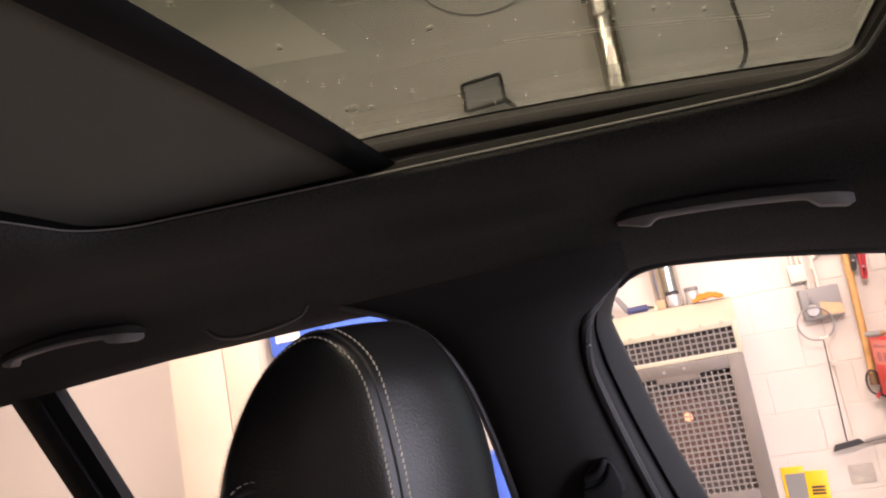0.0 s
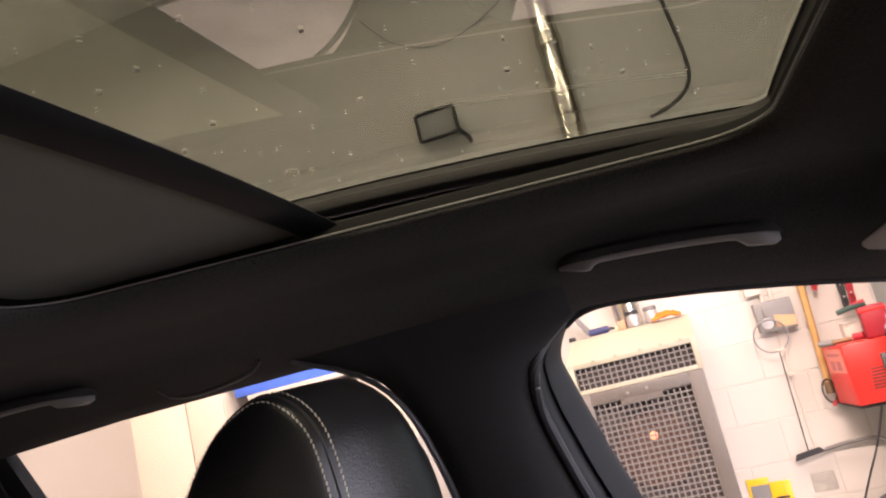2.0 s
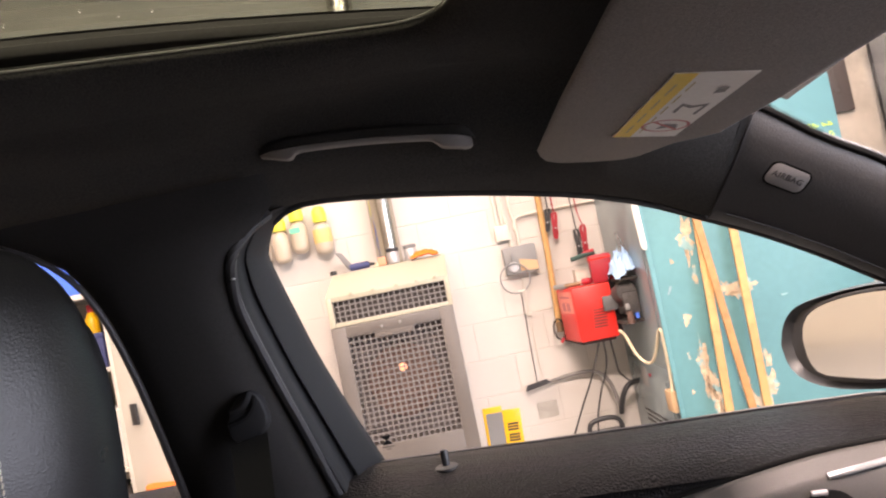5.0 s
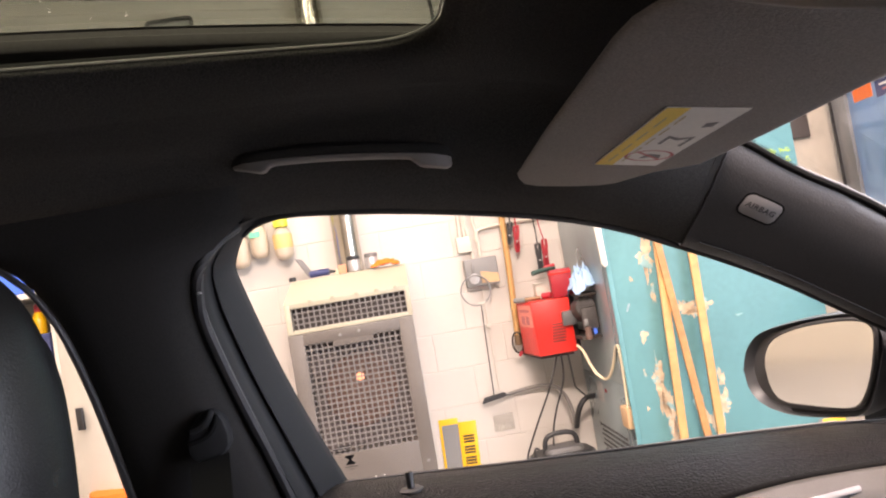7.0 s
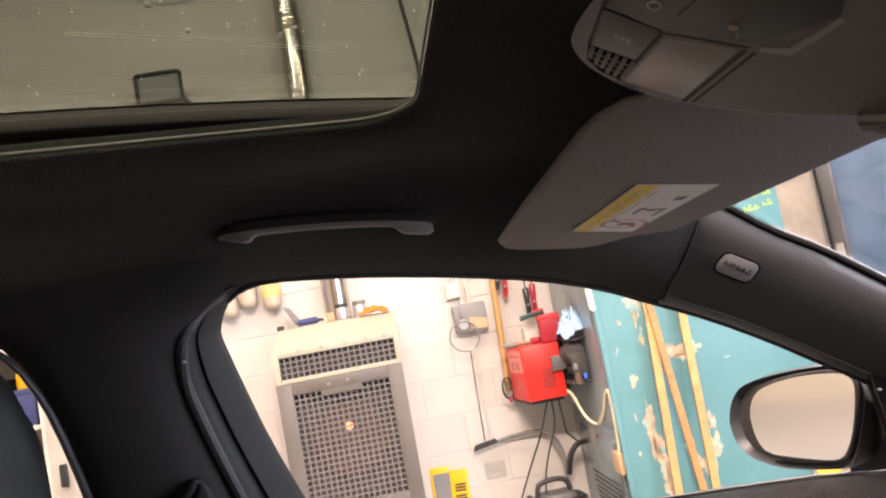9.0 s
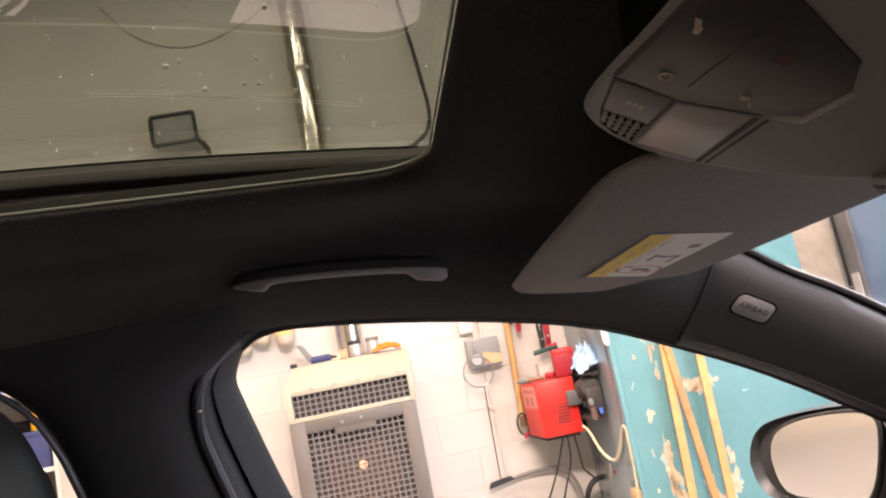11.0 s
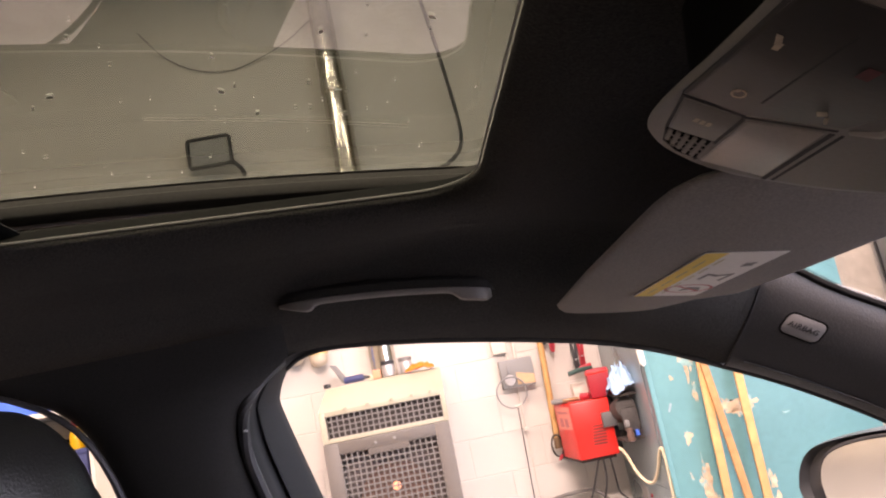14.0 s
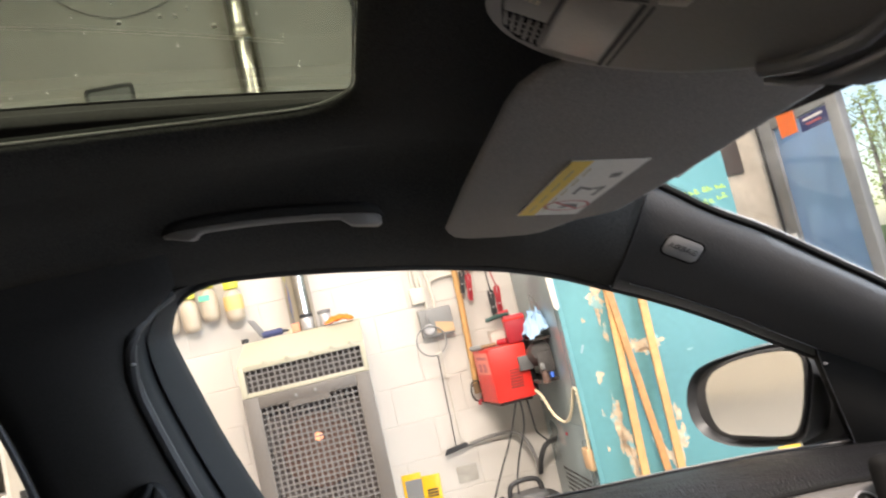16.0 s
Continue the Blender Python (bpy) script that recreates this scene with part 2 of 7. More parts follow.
M_ALU = mat("grey_door_frame", (0.23, 0.235, 0.24), 0.4, metal=0.3, grain=90, vary=0.05, bump=0.03)
M_PAPER = mat("label_paper", (0.68, 0.66, 0.62), 0.6, grain=200, vary=0.04, bump=0.0)
M_LABELYEL = mat("label_yellow", (0.72, 0.50, 0.06), 0.6, grain=200, vary=0.04, bump=0.0)
M_INKGREY = mat("grey_ink", (0.16, 0.155, 0.15), 0.6, grain=200, vary=0.05, bump=0.0)
M_INKRED = mat("red_ink", (0.45, 0.12, 0.12), 0.6, grain=200, vary=0.05, bump=0.0)
M_MILKY = mat("milky_bottle", (0.44, 0.37, 0.28), 0.4, grain=60, vary=0.05, bump=0.02)
# grey of a window reflection, painted as a patch on the wall
M_SMUDGE = mat("grey_reflection_tone", (0.36, 0.34, 0.30), 0.8, grain=90, vary=0.12, bump=0.1, big=8, bigvary=0.2)
M_TOOLGREEN = mat("dark_green_tool_paint", (0.014, 0.048, 0.038), 0.5, grain=90, vary=0.1, bump=0.05)
M_YELCAP = mat("yellow_green_cap", (0.62, 0.60, 0.06), 0.45, grain=60, vary=0.05, bump=0.02)
M_GREENLAB = mat("green_label", (0.10, 0.48, 0.30), 0.5, grain=60, vary=0.05, bump=0.0)
M_CHALK = mat("yellow_green_marker", (0.62, 0.80, 0.08), 0.7, grain=60, vary=0.1, bump=0.0)
M_BAR = mat("black_ink", (0.015, 0.015, 0.015), 0.5, grain=60, vary=0.05, bump=0.0)
M_BRASS = mat("brass_fitting", (0.24, 0.15, 0.085), 0.5, metal=0.6, grain=60, vary=0.1, bump=0.05)
M_RUST = mat("dark_motor_iron", (0.06, 0.054, 0.05), 0.6, metal=0.3, grain=70, vary=0.25, bump=0.2)
M_GRASS = mat("rough_grass", (0.07, 0.11, 0.03), 0.9, grain=20, vary=0.3, bump=0.3, big=0.5, bigvary=0.3)
M_ASPHALT = mat("yard_asphalt", (0.07, 0.07, 0.07), 0.9, grain=60, vary=0.25, bump=0.3, big=0.8, bigvary=0.2)
M_LEAF = mat("spring_leaves", (0.20, 0.26, 0.10), 0.7, grain=6, vary=0.3, bump=0.0, big=1.0, bigvary=0.3)
M_BARK = mat("tree_bark", (0.16, 0.15, 0.14), 0.9, grain=25, vary=0.3, bump=0.5)
M_FLAME = glow("burner_glow", (1.0, 0.36, 0.18), 0.75)
M_TUBE = glow("lamp_diffuser", (1.0, 0.92, 0.82), 3.0)
M_RUBBERHOSE = mat("grey_hose", (0.16, 0.15, 0.14), 0.5, grain=90, vary=0.1, bump=0.05)

# ---- building helpers ----
BASE = {}


def thing(name, base, label="", category="", group="", kind=""):
    e = new(name)
    e.location = base
    e.empty_display_size = 0.05
    BASE[e.name] = Vector(base)
    return tagged(e, label, category, group, kind)


def finish(bm, name, smooth=True, angle=35.0):
    bmesh.ops.recalc_face_normals(bm, faces=bm.faces[:])
    me = bpy.data.meshes.new(name)
    bm.to_mesh(me)
    bm.free()
    if smooth:
        me.polygons.foreach_set("use_smooth", [True] * len(me.polygons))
        me.set_sharp_from_angle(angle=radians(angle))
    return me


def part(name, bm, material, parent=None, label="", smooth=True, angle=35.0):
    """One mesh object from a bmesh in world coordinates, under a thing or a part."""
    base = BASE.get(parent.name, Vector((0, 0, 0))) if parent else Vector((0, 0, 0))
    if base.length:
        bmesh.ops.translate(bm, verts=bm.verts[:], vec=-base)
    ob = new(name, finish(bm, name, smooth, angle))
    ob.data.materials.append(material)
    if parent:
        ob.parent = parent
        BASE[ob.name] = base
    if label:
        ob["label"] = label
    return ob


def struct(name, bm, material, label="", smooth=False, category=""):
    ob = part(name, bm, material, None, "", smooth)
    return tagged(ob, label, category, "", "structure")


def solo(name, bm, material, label, category, group="", kind="", smooth=True):
    ob = part(name, bm, material, None, "", smooth)
    return tagged(ob, label, category, group, kind)


def box(x0, x1, y0, y1, z0, z1, bevel=0.0, seg=2, bm=None):
    own = bmesh.new()
    bmesh.ops.create_cube(own, size=1.0)
    bmesh.ops.scale(own, vec=(abs(x1 - x0), abs(y1 - y0), abs(z1 - z0)), verts=own.verts[:])
    bmesh.ops.translate(own, vec=((x0 + x1) / 2, (y0 + y1) / 2, (z0 + z1) / 2), verts=own.verts[:])
    if bevel:
        bmesh.ops.bevel(own, geom=own.edges[:], offset=bevel, segments=seg, affect="EDGES", profile=0.5)
    return join(bm, own)


def join(bm, own):
    if bm is None:
        return own
    me = bpy.data.meshes.new("tmp")
    own.to_mesh(me)
    own.free()
    bm.from_mesh(me)
    bpy.data.meshes.remove(me)
    return bm


def turned(bm, m):
    bmesh.ops.transform(bm, matrix=m, verts=bm.verts[:])
    return bm


def loft(rows, closed=False, cap=False, bm=None):
    """Skin over rows of points, all of one length."""
    bm = bm or bmesh.new()
    vs = [[bm.verts.new(p) for p in r] for r in rows]
    n = len(rows[0])
    for a, b in zip(vs, vs[1:]):
        for i in range(n if closed else n - 1):
            j = (i + 1) % n
            bm.faces.new((a[i], a[j], b[j], b[i]))
    if cap:
        bm.faces.new(vs[0][::-1])
        bm.faces.new(vs[-1])
    return bm


def smoothed(pts, times=2):
    pts = [Vector(p) for p in pts]
    for _ in range(times):
        out = [pts[0]]
        for a, b in zip(pts, pts[1:]):
            out += [a * 0.75 + b * 0.25, a * 0.25 + b * 0.75]
        out.append(pts[-1])
        pts = out
    return pts


def tube(pts, r, seg=10, soften=2, bm=None, taper=None):
    pts = smoothed(pts, soften) if soften else [Vector(p) for p in pts]
    rows = []
    up = Vector((0.13, 0.27, 0.95))
    for i, p in enumerate(pts):
        d = (pts[min(i + 1, len(pts) - 1)] - pts[max(i - 1, 0)]).normalized()
        a = d.cross(up).normalized() if abs(d.dot(up)) < 0.98 else d.cross(Vector((1, 0, 0))).normalized()
        b = d.cross(a)
        k = r if taper is None else r + (taper - r) * i / (len(pts) - 1)
        rows.append([p + a * k * math.cos(2 * math.pi * j / seg) + b * k * math.sin(2 * math.pi * j / seg) for j in range(seg)])
    return loft(rows, True, True, bm)


def slab(outline, normal, depth, bm=None, bevel=0.0):
    """A flat outline of points given a thickness along a direction."""
    own = bmesh.new()
    d = Vector(normal).normalized() * depth
    a = [own.verts.new(Vector(p)) for p in outline]
    b = [own.verts.new(Vector(p) + d) for p in outline]
    own.faces.new(a[::-1])
    own.faces.new(b)
    n = len(a)
    for i in range(n):
        own.faces.new((a[i], a[(i + 1) % n], b[(i + 1) % n], b[i]))
    bmesh.ops.recalc_face_normals(own, faces=own.faces[:])
    if bevel:
        es = [e for e in own.edges if len(e.link_faces) == 2 and e.calc_face_angle(0) > 0.6]
        bmesh.ops.bevel(own, geom=es, offset=bevel, segments=2, affect="EDGES", profile=0.5)
    return join(bm, own)


def round_rect(x0, x1, y0, y1, r, seg=6):
    pts = []
    for cx, cy, a0 in ((x1 - r, y1 - r, 0), (x0 + r, y1 - r, 90), (x0 + r, y0 + r, 180), (x1 - r, y0 + r, 270)):
        for i in range(seg + 1):
            a = radians(a0 + 90 * i / seg)
            pts.append((cx + r * math.cos(a), cy + r * math.sin(a)))
    return pts


def spin(profile, centre, seg=20, bm=None):
    """A turned body about the vertical through centre: profile of (radius, height)."""
    c = Vector(centre)
    rows = [[c + Vector((r * math.cos(2 * math.pi * j / seg), r * math.sin(2 * math.pi * j / seg), z)) for j in range(seg)] for r, z in profile]
    return loft(rows, True, True, bm)


def interp(table, x):
    return float(np.interp(x, [t[0] for t in table], [t[1] for t in table]))


# ---- the workshop ----
YW = 4.44
PITCH = 0.2355
Z0 = 0.878 - 3 * PITCH

bm = box(-6.2, 3.0, YW + 0.0035, YW + 0.25, 0, 5.0)
wall = struct("wall_north", bm, M_MORTAR, "white painted concrete block wall with flush joints")
struct("upper_wall", box(-6.19, 2.74, YW - 0.004, YW + 0.012, Z0 + 9 * PITCH, 5.0), M_PLASTER, "smooth painted upper wall above the blocks")
struct("rear_wall_face", box(-6.19, -2.86, YW - 0.004, YW + 0.012, 0.0, Z0 + 9 * PITCH), M_PLASTER, "smooth painted wall behind the lockers")
struct("wall_west", box(-6.45, -6.2, -9.5, YW + 0.25, 0, 5.0), M_CREAMWALL, "plain cream painted rear wall")
struct("wall_south", box(-6.2, 3.0, -9.75, -9.5, 0, 5.0), M_CREAMWALL, "plain cream painted side wall")
bm = box(2.75, 3.0, 4.19, YW + 0.01, 0, 5.0)
box(2.75, 3.0, -9.5, -2.6, 0, 5.0, bm=bm)
box(2.75, 3.0, -2.6, 4.19, 3.3, 5.0, bm=bm)
struct("wall_east", bm, M_CREAMWALL, "front wall with a wide open doorway")
struct("ceiling", box(-6.45, 3.0, -9.75, YW + 0.25, 5.0, 5.15), M_CEIL, "plain pale workshop ceiling")
struct("floor", box(-6.2, 3.0, -9.5, YW + 0.01, -0.12, 0.0), M_CONCRETE, "grey concrete workshop floor")
struct("ground", box(-6.3, 260, -220, 220, -0.3, -0.125), M_GRASS, "rough green ground outside reaching the horizon")
struct("yard", box(3.0, 14, -9, 12, -0.125, -0.02), M_ASPHALT, "grey asphalt yard before the doorway")

# ---- the car ----
YC = -0.06


def mirrored(p, side):
    return Vector((p[0], p[1], p[2])) if side > 0 else Vector((p[0], 2 * YC - p[1], p[2]))


def roof_z(x):
    """Height of the headliner along the car."""
    return 1.6527 - 0.027 * x if x < 0 else 1.6527 - 0.050 * x - 1.0 * x * x


def glass_z(x, y=-0.06):
    """Height of the slightly crowned sunroof glass."""
    return 1.718 - 0.125 * x - 0.08 * x * x - 0.10 * (y - YC) ** 4


def side_y(x, z):
    """How far out the inner side of the body lies."""
    return 1.178 - 0.08 * x - 0.42 * z


def glass_y(x, z):
    """How far out the side windows lie."""
    return side_y(x, z) + 0.10


def dense_rect(x0, x1, y0, y1, r, seg=8, k=14):
    pts = round_rect(x0, x1, y0, y1, r, seg)
    out = []
    for i, p in enumerate(pts):
        q = pts[(i + 1) % len(pts)]
        out.append(p)
        if (i + 1) % (seg + 1) == 0:
            for j in range(1, k):
                out.append((p[0] + (q[0] - p[0]) * j / k, p[1] + (q[1] - p[1]) * j / k))
    return out


car = thing("car", (0, YC, 0), "dark grey car with black trim parked in the workshop", "car")
OX0, OX1, OY0, OY1 = -0.72, -0.010, -0.455, 0.335


def tapered(y, x, k=0.30):
    """The opening narrows a little towards the back."""
    return YC + (y - YC) * (1 + k * (x + 0.03))



def ring_rows(levels):
    """Rows round the roof opening: (outward offset, height function)."""
    rows = []
    for off, zf in levels:
        r = 0.060 + off * 0.5 if off < 0.07 else 0.003
        k = 0.30 * (1 - off / 0.075) if off <= 0.075 else 0.0
        rows.append([Vector((x, tapered(y, x, k), zf(x, y))) for x, y in dense_rect(OX0 - off, OX1 + off, OY0 - off, OY1 + off, r)])
    return rows


bm = loft(ring_rows([
    (0.004, lambda x, y: roof_z(x) + 0.008), (0.001, lambda x, y: roof_z(x) + 0.006), (0.000, lambda x, y: roof_z(x) + 0.003), (0.002, lambda x, y: roof_z(x) - 0.001),
    (0.006, lambda x, y: roof_z(x) - 0.0052), (0.013, lambda x, y: roof_z(x) - 0.0090), (0.024, lambda x, y: roof_z(x) - 0.0122),
    (0.040, lambda x, y: roof_z(x) - 0.0146), (0.060, lambda x, y: roof_z(x) - 0.0158), (0.075, lambda x, y: roof_z(x) - 0.0162)]), True)
part("headliner", bm, M_HEADLINER, car, "black woven roof lining round the sunroof opening", angle=60)
# from the ring out to the header and the rear
F0, F1, G0, G1 = OX0 - 0.075, OX1 + 0.075, OY0 - 0.075, OY1 + 0.075
ys = [G0 + (G1 - G0) * i / 20 for i in range(21)]


def header_x(y):
    return 0.30 - 0.05 * ((y - YC) / 0.5) ** 2


rows = []
for i in range(9):
    f = i / 8
    rows.append([Vector((F1 + (header_x(y) - F1) * f, y, roof_z(F1 + (header_x(y) - F1) * f) - 0.0162)) for y in ys])
part("header_lining", loft(rows), M_HEADLINER, car, angle=60)
rows = []
for i in range(9):
    x = F0 - 1.25 * i / 8
    rows.append([Vector((x, y, roof_z(x) - 0.0162 - 0.12 * max(0, -x - 1.3) ** 2)) for y in ys])
part("rear_lining", loft(rows), M_HEADLINER, car, angle=60)



def frame_ring(back, front, side, k, r, zf):
    """One closed line round the opening, set out from its edge by different amounts."""
    return [Vector((x, tapered(y, x, k), zf(x, tapered(y, x, k)))) for x, y in dense_rect(OX0 - back, OX1 + front, OY0 - side, OY1 + side, r)]


def rail_top(x, y):
    return 1.683 - 0.050 * x


# guide rail round the opening, then the dark gutter under the glass
bm = loft([frame_ring(0.012, 0.004, 0.006, 0.30, 0.058, lambda x, y: roof_z(x) + 0.004),
           frame_ring(0.014, 0.006, 0.010, 0.29, 0.056, lambda x, y: roof_z(x) + 0.009),
           frame_ring(0.030, 0.010, 0.034, 0.16, 0.050, lambda x, y: rail_top(x, y) - 0.012),
           frame_ring(0.034, 0.012, 0.038, 0.14, 0.050, lambda x, y: rail_top(x, y) - 0.0085),
           frame_ring(0.040, 0.013, 0.052, 0.10, 0.045, lambda x, y: rail_top(x, y) - 0.002),
           frame_ring(0.044, 0.014, 0.058, 0.09, 0.045, rail_top),
           frame_ring(0.050, 0.016, 0.066, 0.09, 0.045, lambda x, y: rail_top(x, y) - 0.002)], True)
part("sunroof_rail", bm, M_TRACK, car, "dark guide rail round the sunroof", angle=50)
bm = loft([frame_ring(0.048, 0.015, 0.064, 0.09, 0.045, lambda x, y: rail_top(x, y) - 0.004),
           frame_ring(0.13, 0.075, 0.150, 0.09, 0.04, lambda x, y: rail_top(x, y) - 0.002),
           frame_ring(0.14, 0.080, 0.192, 0.09, 0.04, lambda x, y: glass_z(x, y) - 0.005)], True)
part("sunroof_gutter", bm, M_RAIL, car, "black gutter below the glass")
for s in (1, -1):
    for y, dz, r in ((0.3555, 0.0115, 0.0021), (0.3775, -0.0105, 0.0016)):
        zf = (lambda x: roof_z(x) + 0.0115) if dz > 0 else (lambda x: rail_top(x, 0) - 0.0085)
        kk = 0.25 if dz > 0 else 0.14
        pts = [mirrored((x, tapered(y, x, kk), zf(x)), s) for x in (-0.70, -0.5, -0.3, -0.14, -0.07)]
        part("rail_bead", tube(pts, r, 8, 1), M_RUBBER, car)
# stiffening frame glued under the edge of the glass
bm = loft([frame_ring(0.110, 0.053, 0.132, 0.14, 0.03, lambda x, y: glass_z(x, y) - 0.024),
           frame_ring(0.083, 0.032, 0.106, 0.14, 0.03, lambda x, y: glass_z(x, y) - 0.0245),
           frame_ring(0.081, 0.0295, 0.1035, 0.14, 0.03, lambda x, y: glass_z(x, y) - 0.0225),
           frame_ring(0.081, 0.0290, 0.1035, 0.14, 0.03, lambda x, y: glass_z(x, y) - 0.0125),
           frame_ring(0.083, 0.0295, 0.1065, 0.14, 0.03, lambda x, y: glass_z(x, y) - 0.0110),
           frame_ring(0.083, 0.0295, 0.1075, 0.14, 0.03, lambda x, y: glass_z(x, y) - 0.0035)], True)
part("glass_frame", bm, M_BAND, car, "dark stiffening frame under the sunroof glass", angle=50)

# bright welt along the edge of the lining
welt = [Vector((x, tapered(y, x), roof_z(x) + 0.0060)) for x, y in dense_rect(OX0 + 0.001, OX1 - 0.001, OY0 + 0.001, OY1 - 0.001, 0.059)]
part("lining_welt", tube(welt + [welt[0]], 0.0009, 6, 0), M_WELT, car)

# glass panel with a black printed border
GX0, GX1, GY0, GY1 = -0.86, 0.078, -0.65, 0.53
bm = bmesh.new()
nx, ny = 16, 20
grid = [[bm.verts.new((GX0 + (GX1 - GX0) * i / nx, GY0 + (GY1 - GY0) * j / ny, glass_z(GX0 + (GX1 - GX0) * i / nx, GY0 + (GY1 - GY0) * j / ny))) for j in range(ny + 1)] for i in range(nx + 1)]
for i in range(nx):
    for j in range(ny):
        bm.faces.new((grid[i][j], grid[i + 1][j], grid[i + 1][j + 1], grid[i][j + 1]))
pane = part("sunroof_glass", bm, M_ROOFGLASS, car, "tinted glass sunroof panel, shut and dusty")
# the border ends in a fine row of teeth, as printed dots do
IX0, IX1, IY0, IY1 = -0.80, 0.018, 2 * YC - 0.441, 0.441
inner, outer = [], []
for i, (x, y) in enumerate(dense_rect(IX0, IX1, IY0, IY1, 0.012, 6, 230)):
    k = 0.0011 if i % 2 else 0.0
    cx, cy = (IX0 + IX1) / 2, (IY0 + IY1) / 2
    x, y = x + (k if x < cx else -k) * (abs(y - IY0) > 0.03 and abs(y - IY1) > 0.03), y + (k if y < cy else -k) * (abs(x - IX0) > 0.03 and abs(x - IX1) > 0.03)
    y = tapered(y, x, 0.14)
    inner.append(Vector((x, y, glass_z(x, y) - 0.003)))
for x, y in dense_rect(GX0, GX1, GY0, GY1, 0.03, 6, 230):
    outer.append(Vector((x, y, glass_z(x, y) - 0.003)))
part("glass_border", loft([inner, outer], True), M_FRIT, car, "black printed glass border")
# dried drops and dust flecks on the glass
rs = random.Random(4)
bm = bmesh.new()
for i in range(170):
    x, y = rs.uniform(-0.62, -0.0), rs.uniform(-0.30, 0.40)
    r = rs.choice((0.0005, 0.0006, 0.0008, 0.0011, 0.0016))
    n, turn_ = 7, rs.uniform(0, 3.14)
    ring = []
    for j in range(n):
        a, q = r * (0.6 + 0.8 * rs.random()) * math.cos(6.283 * j / n), 1.8 * r * (0.6 + 0.8 * rs.random()) * math.sin(6.283 * j / n)
        px, py = x + a * math.cos(turn_) - q * math.sin(turn_), y + a * math.sin(turn_) + q * math.cos(turn_)
        ring.append(bm.verts.new((px, py, glass_z(px, py) - 0.0015)))
    bm.faces.new(ring)
# a few drops dried to a ring
for i in range(8):
    x, y, r = rs.uniform(-0.60, -0.02), rs.uniform(-0.25, 0.38), rs.uniform(0.003, 0.006)
    w = [r * (0.75 + 0.5 * rs.random()) for _ in range(11)]
    n = len(w)
    for j in range(n):
        q = []
        for jj, f in ((j, 1.0), (j + 1, 1.0), (j + 1, 0.90), (j, 0.90)):
            a = 6.2832 * (jj % n) / n
            px, py = x + f * w[jj % n] * math.cos(a), y + 1.4 * f * w[jj % n] * math.sin(a)
            q.append(bm.verts.new((px, py, glass_z(px, py) - 0.0015)))
        bm.faces.new(q)
part("dried_drops", bm, M_PAPER, car, "dried water marks on the sunroof glass")["kind"] = "stuff"
for ya, yb in ((0.262, 0.326), (0.257, 0.320)):
    pts = [(x, ya + (yb - ya) * f + 0.004 * math.sin(3 * f)) for x, f in ((-0.275, 0), (-0.21, 0.22), (-0.14, 0.52), (-0.06, 1))]
    part("glass_scratch", tube([(x, y, glass_z(x, y) - 0.0016) for x, y in pts], 0.00013, 5, 2), M_STITCH, car)

# roof blind, drawn most of the way back
SX0, SX1 = -0.80, -0.458
bm = loft([[Vector((x, y, 1.688 + 0.014 * (1 - ((y - YC) / 0.41) ** 2) + dz)) for y in np.linspace(-0.46, 0.340, 16)] for x, dz in ((SX0, 0.0), (SX0, 0.004), (SX1, 0.004), (SX1, 0.0), (SX0, 0.0))])
blind = part("roof_blind", bm, M_SHADE, car, "grey fabric roof blind pulled back", angle=30)
bm = loft([[Vector((SX1 + a, y, 1.688 + 0.014 * (1 - ((y - YC) / 0.41) ** 2) + c)) for a, c in ((0.004, -0.004), (0.028, -0.004), (0.035, -0.001), (0.038, 0.003), (0.035, 0.006), (0.028, 0.008), (0.004, 0.008))] for y in np.linspace(-0.46, 0.342, 16)], True, True)
part("blind_pull_bar", bm, M_FRAME, blind, "black bar on the edge of the blind")
part("blind_clip", box(SX1 + 0.030, SX1 + 0.055, 0.336, 0.350, 1.676, 1.688, 0.002), M_GREYPL, blind)

# ---- side of the body, both sides ----
FRONT_TOP = [(-0.282, 1.506), (-0.271, 1.528), (-0.261, 1.547), (-0.241, 1.5585), (-0.204, 1.5635), (-0.134, 1.5555), (-0.063, 1.545), (0.044, 1.525), (0.145, 1.502), (0.225, 1.4755), (0.298, 1.4415), (0.374, 1.406), (0.453, 1.3625), (0.525, 1.318), (0.571, 1.290), (0.678, 1.222)]


def rail_edge(x):
    """Height where the roof rail ends, above the windows."""
    if x < -0.62:
        return interp([(-2.2, 1.502), (-1.758, 1.552), (-1.28, 1.572), (-1.002, 1.580), (-0.67, 1.580)], x)
    if x < -0.25:
        return interp([(-0.67, 1.580), (-0.27, 1.561), (-0.25, 1.561)], x)
    return interp([(-0.27, 1.561), (-0.204, 1.5635), (-0.134, 1.5565), (-0.063, 1.546), (0.044, 1.526), (0.145, 1.503), (0.225, 1.4765), (0.344, 1.4225)], x)


WIN_LOW = [(-0.324, 1.188), (-0.196, 1.182), (-0.089, 1.1765), (0.043, 1.168), (0.209, 1.160), (0.377, 1.153), (0.520, 1.145), (0.705, 1.121), (0.90, 1.083)]
BAND_L = [(0.80, -0.17), (1.20, -0.261), (1.269, -0.275), (1.388, -0.303), (1.453, -0.313), (1.505, -0.304), (1.532, -0.273), (1.554, -0.236)]
DLO_L = [(0.727, -0.068), (1.182, -0.196), (1.258, -0.222), (1.351, -0.250), (1.454, -0.272), (1.521, -0.274), (1.547, -0.261), (1.561, -0.213)]
